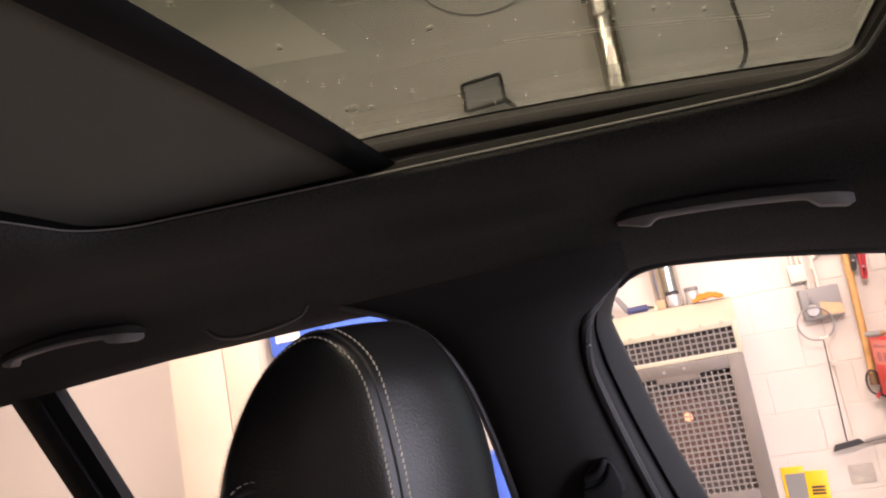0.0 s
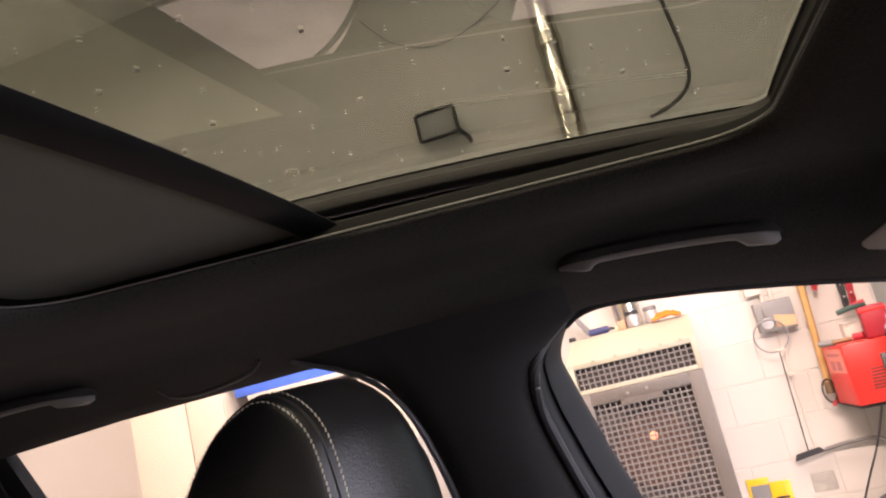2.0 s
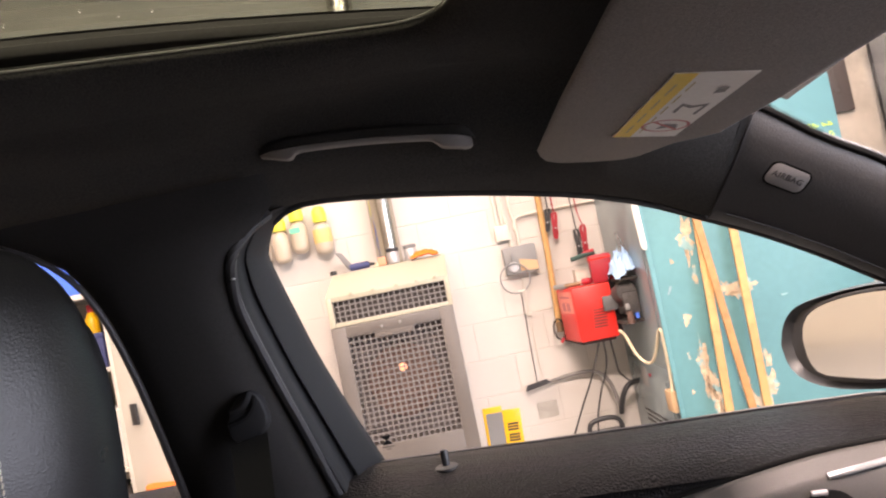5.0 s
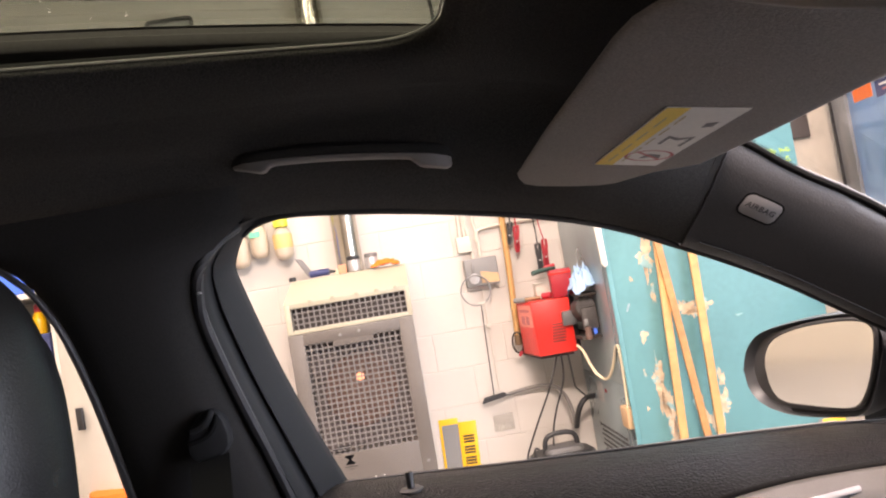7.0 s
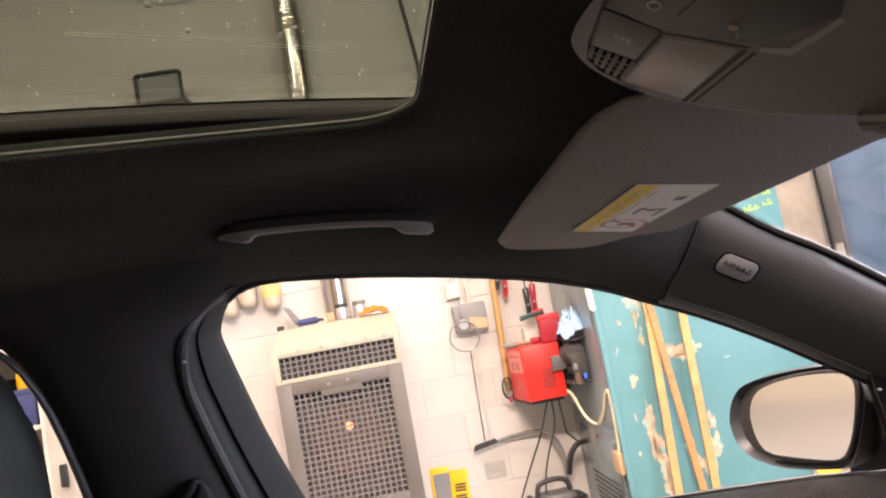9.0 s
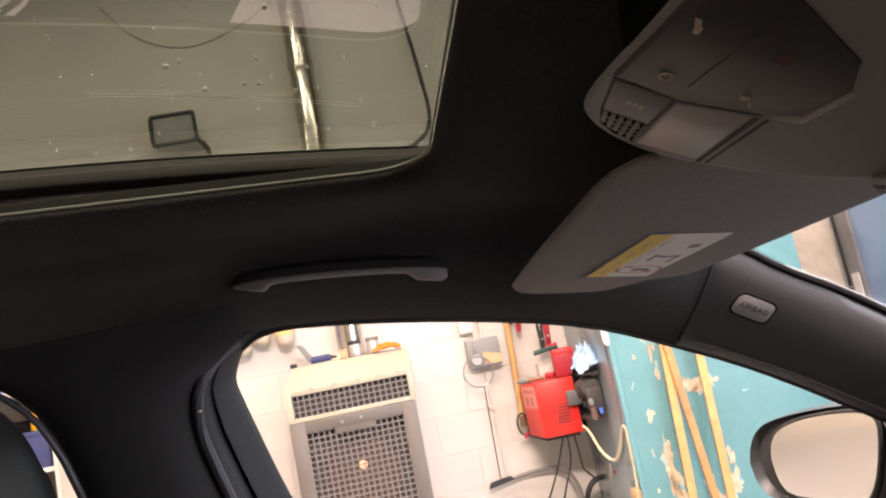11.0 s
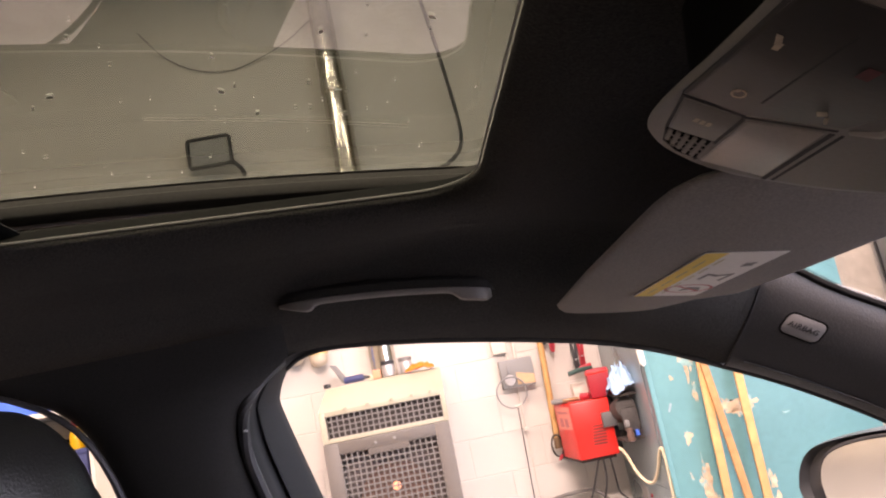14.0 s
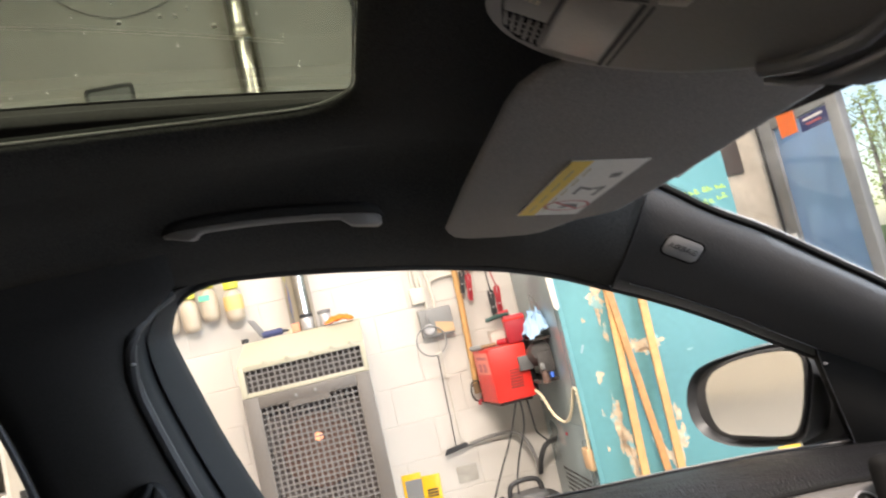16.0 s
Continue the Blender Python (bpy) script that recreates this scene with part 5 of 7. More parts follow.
rows = [shrunk(prof[1], SY0 - 0.034, 0.12), shrunk(prof[1], SY0 - 0.032, 0.3), shrunk(prof[1], SY0 - 0.027, 0.5), shrunk(prof[1], SY0 - 0.019, 0.70), shrunk(prof[1], SY0 - 0.011, 0.85), shrunk(prof[1], SY0 - 0.004, 0.945), shrunk(prof[1], SY0 + 0.003, 0.985)] + [[Vector((x, y, z)) for x, z in headrest_section(max(y, prof[1]))] for y in prof[1:-1]] + [shrunk(prof[-2], SY1, 0.975), shrunk(prof[-2], SY1 + 0.05, 0.95), shrunk(prof[-2], SY1 + 0.12, 0.86), shrunk(prof[-2], SY1 + 0.17, 0.66), shrunk(prof[-2], SY1 + 0.175, 0.3)]
head = part("headrest", placed(loft(rows, True, True)), M_LEATHER, seat, "black leather headrest with twin stitching", angle=60)


def side_outline(k, yy):
    return shrunk(prof[1], yy, k)


for k, yy in ((0.976, SY0 - 0.0020), (1.007, SY0 + 0.0235)):
    path = shrunk(max(yy, prof[1]), yy, k)
    # stitches, each a short piece of thread
    bm = bmesh.new()
    run, nxt = 0.0, 0.0
    for a, b in zip(path, path[1:]):
        seg = (b - a).length
        while nxt < run + seg:
            p0 = a + (b - a) * ((nxt - run) / max(seg, 1e-6))
            d = (b - a).normalized()
            tube([p0, p0 + d * 0.0030 + Vector((0, 0.0016, 0))], 0.0006, 5, 0, bm)
            nxt += 0.0046
        run += seg
    part("stitching", placed(bm), M_SEAM, seat, "brown-grey thread stitching")
part("seam_piping", placed(tube(side_outline(1.003, SY0 + 0.0130), 0.0016, 6, 0)), M_RUBBER, seat)
arch = smoothed([(-0.548, SY0 - 0.022, 1.385), (-0.532, SY0 - 0.025, 1.412), (-0.505, SY0 - 0.027, 1.427), (-0.482, SY0 - 0.028, 1.418), (-0.470, SY0 - 0.029, 1.392), (-0.466, SY0 - 0.029, 1.36)], 2)
part("lower_seam", placed(tube(arch, 0.0020, 6, 0)), M_RUBBER, seat)
bm = bmesh.new()
for i in range(0, len(arch) - 1, 1):
    o_ = Vector((0, 0, 0.006))
    tube([arch[i] + o_, arch[i] + o_ + (arch[i + 1] - arch[i]).normalized() * 0.004], 0.0005, 5, 0, bm)
part("stitching", placed(bm), M_SEAM, seat, "brown-grey thread stitching")
part("cushion", box(-0.44, 0.10, 0.19, 0.605, 0.40, 0.66, 0.07, 4), M_LEATHER, seat)
part("seat_base", box(-0.40, 0.03, 0.22, 0.58, 0.36, 0.42, 0.01), M_BLACKPL, seat)

# ---- heater against the block wall ----
heater = thing("workshop_heater", (-0.34, 4.2, 0), "grey and cream cabinet heater with square-hole grilles", "heater")
HX0, HX1, HY = -0.705, 0.022, 4.03
bm = box(HX0 + 0.004, HX1 - 0.004, HY + 0.16, 4.40, 0.06, 1.28, 0.004)
body = part("body", bm, M_HEATERGREY, heater)
for fx in (HX0 + 0.06, HX1 - 0.06):
    part("foot", box(fx - 0.04, fx + 0.04, HY + 0.05, 4.38, 0.0, 0.06), M_DARK, heater)
# front panel as a frame round the grille
GXA, GXB, GZA, GZB = -0.620, -0.062, 0.562, 1.212
COL, ROW = 17, 20
bm = box(HX0, GXA, HY, HY + 0.16, 0.10, 1.279, 0.003)
panel = part("front_panel", bm, M_HEATERGREY, heater, "grey enamelled front panel")
for a, b, c, d in ((GXB, HX1, 0.10, 1.279), (GXA, GXB, GZB, 1.279), (GXA, GXB, 0.10, GZA)):
    part("panel_strip", box(a, b, HY + 0.0005, HY + 0.16, c, d, 0.002), M_HEATERGREY, panel)
cx = (GXB - GXA) / COL
part("panel_tab", box(GXA + 5 * cx, GXB - 5 * cx, HY + 0.001, HY + 0.006, GZB - (GZB - GZA) / ROW, GZB + 0.002), M_HEATERGREY, panel)
# backing sheet, its dark colour stands in for shade inside the heater
grille = part("lower_grille", box(GXA - 0.004, GXB + 0.004, HY + 0.15, HY + 0.156, GZA, GZB), M_HOLESHADE, heater, "square-hole steel grille over a dark sheet painted as interior shade")


def bar_mesh(w, h, d, material):
    me = finish(box(-w / 2, w / 2, -d / 2, d / 2, -h / 2, h / 2), "bar", False)
    me.materials.append(material)
    return me


def grille_bars(parent, x0, x1, z0, z1, cols, rows_, y, wide):
    base = BASE[parent.name]
    mv = bar_mesh(wide, z1 - z0, 0.004, M_GRILLEBAR)
    mh = bar_mesh(x1 - x0, wide, 0.004, M_GRILLEBAR)
    for i in range(cols + 1):
        ob = new("bar", mv)
        ob.parent = parent
        ob.location = Vector((x0 + (x1 - x0) * i / cols, y, (z0 + z1) / 2)) - base
    for j in range(rows_ + 1):
        ob = new("bar", mh)
        ob.parent = parent
        ob.location = Vector(((x0 + x1) / 2, y + 0.0012, z0 + (z1 - z0) * j / rows_)) - base


grille_bars(grille, GXA, GXB, GZA, GZB, COL, ROW, HY + 0.012, 0.0076)
# the drum's brown is the burner's wider glow put into colour
part("burner_drum", turned(spin([(0.05, 0), (0.20, 0.0), (0.215, 0.03), (0.215, 0.05), (0.05, 0.055)], (0, 0, 0), 28), Matrix.Translation((-0.34, HY + 0.148, 0.90)) @ Matrix.Rotation(radians(90), 4, "X")), M_RUSTGLOW, grille, "burner drum behind the grille, brown in place of its glow")
part("burner_glow", turned(spin([(0.001, 0), (0.022, 0.0), (0.024, 0.004), (0.001, 0.010)], (0, 0, 0), 14), Matrix.Translation((-0.338, HY + 0.085, 0.975)) @ Matrix.Rotation(radians(90), 4, "X")), M_FLAME, grille, "orange burner glow")
for bx, bz in ((-0.30, 1.245), (-0.41, 1.240), (-0.025, 0.44), (-0.30, 0.40)):
    part("panel_screw", turned(spin([(0.0005, 0), (0.009, 0), (0.008, 0.004), (0.0005, 0.006)], (0, 0, 0), 10), Matrix.Translation((bx, HY, bz)) @ Matrix.Rotation(radians(90), 4, "X")), M_SILVER, panel)
for px in (-0.34, -0.29):
    part("print_line", slab([(px, HY - 0.001, 0.28), (px + 0.006, HY - 0.001, 0.28), (px + 0.006, HY - 0.001, 0.41), (px, HY - 0.001, 0.41)], (0, -1, 0), 0.0005), M_PAPER, panel)
# cream cowl
cowl = part("cowl", box(HX0 + 0.004, HX1 + 0.002, HY + 0.10, 4.40, 1.281, 1.455, 0.003), M_HEATERCREAM, heater, "cream enamelled air outlet cowl")
UX0, UX1, UZ0, UZ1 = -0.672, 0.000, 1.305, 1.432
for a, b, c, d in ((HX0, UX0, 1.281, 1.458), (UX1, HX1 + 0.006, 1.281, 1.458), (UX0, UX1, UZ1, 1.458), (UX0, UX1, 1.281, UZ0)):
    part("cowl_strip", box(a, b, HY + 0.008, HY + 0.10, c, d, 0.0015), M_HEATERCREAM, cowl)
# dark sheet painted in for the shade behind the outlet holes
up = part("upper_grille", box(UX0, UX1, HY + 0.090, HY + 0.098, UZ0, UZ1), M_DARK, heater, "square-hole steel outlet grille over a dark sheet for its shade")
grille_bars(up, UX0, UX1, UZ0, UZ1, 20, 4, HY + 0.016, 0.0075)
rows = [[Vector(p) for p in r] for r in (
    ((HX0, HY + 0.006, 1.458), (HX1 + 0.006, HY + 0.006, 1.458)), ((HX0 + 0.001, HY + 0.012, 1.466), (HX1 + 0.006, HY + 0.012, 1.466)),
    ((-0.662, 4.21, 1.585), (0.036, 4.21, 1.585)), ((-0.658, 4.225, 1.592), (0.036, 4.225, 1.592)), ((-0.655, 4.40, 1.596), (0.036, 4.40, 1.596)), ((-0.655, 4.40, 1.458), (0.036, 4.40, 1.458)))]
bm = loft(rows)
for i in (0, 1):
    bm.faces.new([bm.verts.new(r[i]) for r in rows])
part("hood", bm, M_HEATERCREAM, heater, "cream sloping hood", angle=25)
for lx in (-0.55, -0.42, -0.28, -0.16, -0.05):
    part("hood_clip", box(lx - 0.012, lx + 0.012, HY + 0.002, HY + 0.012, 1.452, 1.470, 0.002), M_HEATERCREAM, cowl)

# flue and conduits
flue = thing("flue_pipe", (-0.305, 4.35, 1.59), "shiny stainless flue pipe rising up the block wall", "flue pipe")
part("pipe", spin([(0.076, 0.005), (0.081, 0.01), (0.081, 1.93), (0.079, 1.94)], (-0.300, 4.352, 1.59), 32), M_STEEL, flue)
part("upper_pipe", spin([(0.079, 1.94), (0.079, 3.40), (0.07, 3.405)], (-0.300, 4.352, 1.59), 32), M_STEEL, flue)
part("joint_collar", spin([(0.081, 1.89), (0.0865, 1.905), (0.087, 1.93), (0.082, 1.945), (0.0865, 1.96), (0.082, 1.98), (0.079, 1.99)], (-0.300, 4.352, 1.59), 32), M_STEEL, flue, "polished flue joint ring")
for zz in (2.35, 4.2):
    part("flue_band", spin([(0.081, zz - 1.59), (0.0835, zz - 1.588), (0.0835, zz - 1.565), (0.081, zz - 1.563)], (-0.300, 4.352, 1.59), 32), M_CONDUIT, flue)

# things on the heater
M_PINKISH = mat("faded_orange_card", (0.72, 0.28, 0.16), 0.7, grain=90, vary=0.06, bump=0.05)
TOPZ = 1.596


def jar(x, y, cap):
    j = thing("jar", (x, y, TOPZ), "small clear jar with a dark lid on the heater", "jar", "jars on the heater")
    part("pot", spin([(0.0005, 0.0), (0.036, 0.0), (0.038, 0.008), (0.038, 0.066), (0.034, 0.072), (0.0005, 0.072)], (x, y, TOPZ), 18), M_CONDUIT, j)
    part("lid", spin([(0.036, 0.070), (0.040, 0.072), (0.040, 0.092), (0.036, 0.095), (0.0005, 0.095)], (x, y, TOPZ), 18), cap, j)


jar(-0.275, 4.27, M_BLACKPL)
jar(-0.165, 4.27, M_INKGREY)
drill = thing("sander", (-0.56, 4.28, TOPZ), "small blue and grey power tool on the heater", "power tool")
part("motor", tube([(-0.55, 4.28, TOPZ + 0.025), (-0.43, 4.28, TOPZ + 0.025)], 0.022, 12, 0), M_NAVY, drill)
part("tool_handle", slab([(-0.56, 4.265, TOPZ + 0.01), (-0.53, 4.265, TOPZ + 0.035), (-0.585, 4.265, TOPZ + 0.125), (-0.625, 4.265, TOPZ + 0.135)], (0, 1, 0), 0.03, bevel=0.006), M_INKGREY, drill)
part("tool_nose", tube([(-0.43, 4.28, TOPZ + 0.025), (-0.39, 4.28, TOPZ + 0.02)], 0.012, 10, 0, taper=0.006), M_BLACKPL, drill)
bt = thing("bolt_tin", (-0.66, 4.30, TOPZ), "small dark round tin on the heater", "tin")
part("tin", spin([(0.0005, 0), (0.022, 0), (0.022, 0.022), (0.016, 0.026), (0.0005, 0.026)], (-0.66, 4.30, TOPZ), 14), M_BLACKPL, bt)
ob = thing("packet", (-0.342, 4.29, TOPZ), "small pinkish orange packet standing on the heater", "packet")
part("carton", box(-0.372, -0.325, 4.27, 4.31, TOPZ, TOPZ + 0.052, 0.003), M_PINKISH, ob)
part("tag", box(-0.405, -0.374, 4.28, 4.30, TOPZ, TOPZ + 0.03, 0.003), M_CREAMPL, ob)



def rag(name, cx_, cy, cz, sx, sy, h, material, label, seed, cat):
    rs_ = random.Random(seed)
    off = Vector((rs_.uniform(0, 50), rs_.uniform(0, 50), 0))
    n_ = 26
    rows_ = []
    for i in range(n_):
        r = []
        for j in range(n_):
            u, v = i / (n_ - 1) * 2 - 1, j / (n_ - 1) * 2 - 1
            d = math.sqrt(u * u + v * v)
            f = max(0.0, 1 - (d / 1.25) ** 2)
            nz = noise.noise(Vector((u * 2.1, v * 2.1, 0)) + off)
            nz2 = noise.noise(Vector((u * 5, v * 5, 3)) + off)
            r.append(Vector((cx_ + sx * (u + 0.22 * nz2), cy + sy * (v + 0.2 * nz), cz + max(0.002, h * f * (0.55 + 0.55 * nz + 0.5 * abs(nz2) + 0.35 * abs(noise.noise(Vector((u * 9, v * 9, 7)) + off)))))))
        rows_.append(r)
    return solo(name, loft(rows_), material, label, cat)


rag("orange_rag", -0.085, 4.25, TOPZ, 0.085, 0.06, 0.055, M_ORANGE, "crumpled orange rag lying on the heater hood", 3, "rag")

M_TAN = mat("tan_card", (0.52, 0.34, 0.19), 0.7, grain=60, vary=0.06, bump=0.05)
# ---- switch box, ring, conduit and squeegee on the wall ----
sb = thing("switch_box", (0.51, 4.40, 1.37), "grey electrical switch box on the block wall", "switch box")
part("case", box(0.405, 0.615, 4.36, YW + 0.004, 1.375, 1.552, 0.008), M_GREYPL, sb)
part("lever", box(0.445, 0.462, 4.345, 4.36, 1.46, 1.53, 0.003), M_SILVER, sb)
part("front_label", slab([(0.50, 4.3585, 1.392), (0.612, 4.3585, 1.385), (0.612, 4.3585, 1.440), (0.50, 4.3585, 1.468)], (0, -1, 0), 0.0008), M_TAN, sb, "tan paper label")
part("rotary_knob", turned(spin([(0.0005, 0), (0.035, 0), (0.032, 0.012), (0.0005, 0.014)], (0, 0, 0), 18), Matrix.Translation((0.455, 4.36, 1.425)) @ Matrix.Rotation(radians(90), 4, "X")), M_CONDUIT, sb)
tb = thing("trunking_box", (0.46, 4.41, 2.55), "white trunking box where the conduits end", "trunking box")
part("case", box(0.37, 0.56, 4.395, YW + 0.004, 2.55, 2.66, 0.006), M_WHITEPLASTIC, tb)
jb = thing("junction_box", (0.43, 4.42, 1.62), "small white junction box on the wall", "junction box")
part("case", box(0.385, 0.475, 4.395, YW + 0.004, 1.60, 1.70, 0.006), M_WHITEPLASTIC, jb)
for px in (0.415, 0.445):
    c = thing("wall_conduit", (px, 4.425, 1.7), "white conduit running up the block wall", "conduit", "white conduits")
    part("pipe", tube([(px, 4.425, 1.70), (px, 4.425, 2.55)], 0.010, 10, 0), M_WHITEPLASTIC, c)
for px in (0.475, 0.525):
    c = thing("wall_conduit", (px, 4.42, 1.55), "white conduit entering the switch box", "conduit", "white conduits")
    part("pipe", tube([(px, 4.42, 1.55), (px, 4.42, 1.70), (px - 0.02, 4.42, 1.80), (px - 0.02, 4.42, 2.55)], 0.011, 10, 1), M_WHITEPLASTIC, c)
c = thing("wall_conduit", (0.9, 4.42, 1.74), "white conduit running level along the wall", "conduit", "white conduits")
part("pipe", tube([(0.515, 4.42, 1.66), (0.52, 4.42, 1.72), (0.58, 4.42, 1.745), (1.05, 4.42, 1.745)], 0.010, 10, 2), M_WHITEPLASTIC, c)
c = thing("wall_conduit", (0.49, 4.425, 1.0), "thin white conduit below the switch box", "conduit", "white conduits")
part("pipe", tube([(0.50, 4.425, 1.375), (0.500, 4.425, 0.70)], 0.0045, 10, 0), M_WHITEPLASTIC, c)
part("pipe_clip", box(0.485, 0.515, 4.41, YW, 1.10, 1.125, 0.003), M_WHITEPLASTIC, c)

ring = thing("squeegee", (0.465, 4.34, 0.65), "black squeegee hanging by a wire from a ring", "squeegee")
n = 40
part("hanging_ring", tube([(0.448 + 0.094 * math.cos(6.2832 * i / n), 4.335, 1.352 + 0.094 * math.sin(6.2832 * i / n)) for i in range(n + 1)], 0.005, 8, 0), M_GREYPL, ring, "bare metal hanging ring")
part("wire", tube([(0.466, 4.335, 1.262), (0.460, 4.36, 0.95), (0.456, 4.39, 0.675)], 0.0035, 6, 1), M_BLACKPL, ring)
part("ring_hook", tube([(0.448, 4.335, 1.27), (0.470, 4.33, 1.262), (0.495, 4.335, 1.272)], 0.007, 8, 1), M_WHITEPLASTIC, ring)
part("blade", loft([[Vector((x, y, z)) for x, z in ((0.375, 0.638), (0.392, 0.672), (0.52, 0.690), (0.545, 0.665))] for y in (4.375, 4.40)], True, True), M_BLACKPL, ring, "dark rubber squeegee head")
st = thing("wall_hose", (0.7, 4.40, 0.66), "grey hose sagging along the wall from the squeegee", "hose")
part("hose", tube([(0.545, 4.40, 0.668), (0.68, 4.38, 0.690), (0.83, 4.36, 0.690), (0.895, 4.34, 0.62), (0.920, 4.31, 0.51), (0.920, 4.30, 0.40)], 0.012, 10, 2), M_RUBBERHOSE, st)
st = thing("black_hose", (0.98, 4.3, 0.5), "short black hose curving out of the cabinet", "hose")
part("hose", tube([(1.060, 4.25, 0.590), (0.990, 4.22, 0.592), (0.942, 4.21, 0.545), (0.922, 4.24, 0.47), (0.915, 4.26, 0.415)], 0.017, 10, 2), M_BLACKPL, st)
# grey patch under the squeegee, painting a soft window reflection onto the wall
pl = thing("reflection_smudge", (0.49, 4.43, 0.48), "grey patch added low on the wall for a soft reflection", "plate")
part("plate", box(0.43, 0.56, 4.434, YW + 0.002, 0.44, 0.545, 0.004), M_SMUDGE, pl)

# ---- number plates on the wall ----


def plate(x0, x1, z0, z1, y, tilt, mats, marks, label, ink=M_BAR, kind="character_bar"):
    p = thing("number_plate", ((x0 + x1) / 2, y, z0), label, "number plate", "number plates on the wall")
    m_ = Matrix.Translation(((x0 + x1) / 2, y, z0)) @ Matrix.Rotation(radians(tilt), 4, "Y")
    w = x1 - x0
    part("plate", turned(box(-w / 2, w / 2, -0.003, 0.003, 0, z1 - z0, 0.002), m_), mats, p)
    for a, b, c, d in marks:
        part(kind, turned(box(a, b, -0.0042, -0.003, c, d), m_), ink, p)
    return p


bars = [(-0.034, 0.036, 0.392 - 0.068 * i + d, 0.404 - 0.068 * i + d) for i in range(5) for d in (0.0, 0.018, 0.036)]
plate(0.175, 0.290, 0.02, 0.545, 4.425, 3.0, M_YELLOW, bars, "yellow number plate with dark characters standing on end")
plate(0.068, 0.190, 0.04, 0.578, 4.432, 1.5, M_YELLOW, [(-0.046, 0.060, 0.02, 0.500)], "yellow edged number plate with a grey back", M_GREYPL, "grey_back")

# ---- wooden pole, jumper leads, battery charger ----
pole = thing("wooden_pole", (0.68, 4.38, 0.98), "varnished wooden pole hanging against the wall", "pole")
part("shaft", tube([(0.668, 4.38, 0.985), (0.690, 4.385, 1.50), (0.705, 4.39, 2.05)], 0.020, 12, 0), M_WOOD, pole)
part("ferrule", tube([(0.6675, 4.38, 0.965), (0.669, 4.38, 1.03)], 0.024, 12, 0), M_BRASS, pole)


def clamp(nm, x, y, z0, z1, lean, material, parent):
    """A spring clamp: two jaws on a pivot, its grips squeezed together at the top."""
    L = z1 - z0
    for side in (-1, 1):
        rows_ = []
        for f, w, off in ((0.0, 0.005, 0.004), (0.14, 0.009, 0.007), (0.30, 0.011, 0.006), (0.42, 0.010, 0.005), (0.60, 0.009, 0.009), (0.85, 0.008, 0.012), (1.0, 0.005, 0.012)):
            cx_ = x + lean * (1 - f) + side * off
            rows_.append([Vector((cx_ + a, y + b, z0 + L * f)) for a, b in ((-w, -0.010), (w, -0.010), (w, 0.010), (-w, 0.010))])
        part(nm, loft(rows_, True, True), material, parent)
    part("pivot", turned(spin([(0.0005, -0.013), (0.006, -0.013), (0.006, 0.013), (0.0005, 0.013)], (0, 0, 0), 10), Matrix.Translation((x + lean * 0.6, y, z0 + 0.42 * L)) @ Matrix.Rotation(radians(90), 4, "X")), M_CONDUIT, parent)


lead = thing("jumper_lead", (0.76, 4.37, 1.55), "red and black jumper clamps hanging on the block wall", "jumper lead", "jumper leads on the wall")
clamp("red_clamp", 0.775, 4.37, 1.545, 1.715, -0.016, M_REDDARK, lead)
clamp("black_clamp", 0.742, 4.38, 1.600, 1.745, -0.026, M_BLACKPL, lead)
part("cable", tube([(0.776, 4.37, 1.70), (0.778, 4.38, 1.90), (0.785, YW + 0.004, 2.2)], 0.005, 8, 1), M_REDDARK, lead)
part("cable", tube([(0.744, 4.38, 1.735), (0.75, 4.39, 1.92), (0.765, YW + 0.004, 2.2)], 0.005, 8, 1), M_BLACKPL, lead)
lead = thing("jumper_lead", (0.90, 4.30, 1.41), "red and black charger clamps hanging by their thin leads", "jumper lead", "jumper leads on the wall")
clamp("red_clamp", 0.924, 4.30, 1.405, 1.600, -0.012, M_REDDARK, lead)
clamp("black_clamp", 0.880, 4.31, 1.395, 1.580, -0.004, M_BLACKPL, lead)
part("cable", tube([(0.926, 4.30, 1.59), (0.912, 4.34, 1.70), (0.93, 4.40, 1.85), (0.93, YW + 0.004, 2.1)], 0.004, 8, 1), M_REDDARK, lead)
part("cable", tube([(0.882, 4.31, 1.57), (0.890, 4.36, 1.72), (0.895, 4.42, 2.0), (0.895, YW + 0.004, 2.1)], 0.004, 8, 1), M_BLACKPL, lead)

M_DARKGREY = mat("dark_grey_plastic", (0.085, 0.085, 0.085), 0.5, grain=90, vary=0.08, bump=0.05)
M_REDPRINT = mat("faded_red_print", (0.72, 0.22, 0.17), 0.6, grain=90, vary=0.08, bump=0.0)
# the charger sits on a bracket on the wall, turned a little
ch = thing("battery_charger", (0.80, 4.0, 0.91), "bright red battery charger on a wall bracket", "battery charger")
RC = [(0.676, 4.29), (0.712, 3.985), (0.935, 3.965), (0.93, 4.28)]


def charger_slab(z0, z1, mat_, nm, lab="", bev=0.006, poly=RC):
    return part(nm, slab([(x, y, z0) for x, y in poly], (0, 0, 1), z1 - z0, bevel=bev), mat_, ch, lab)


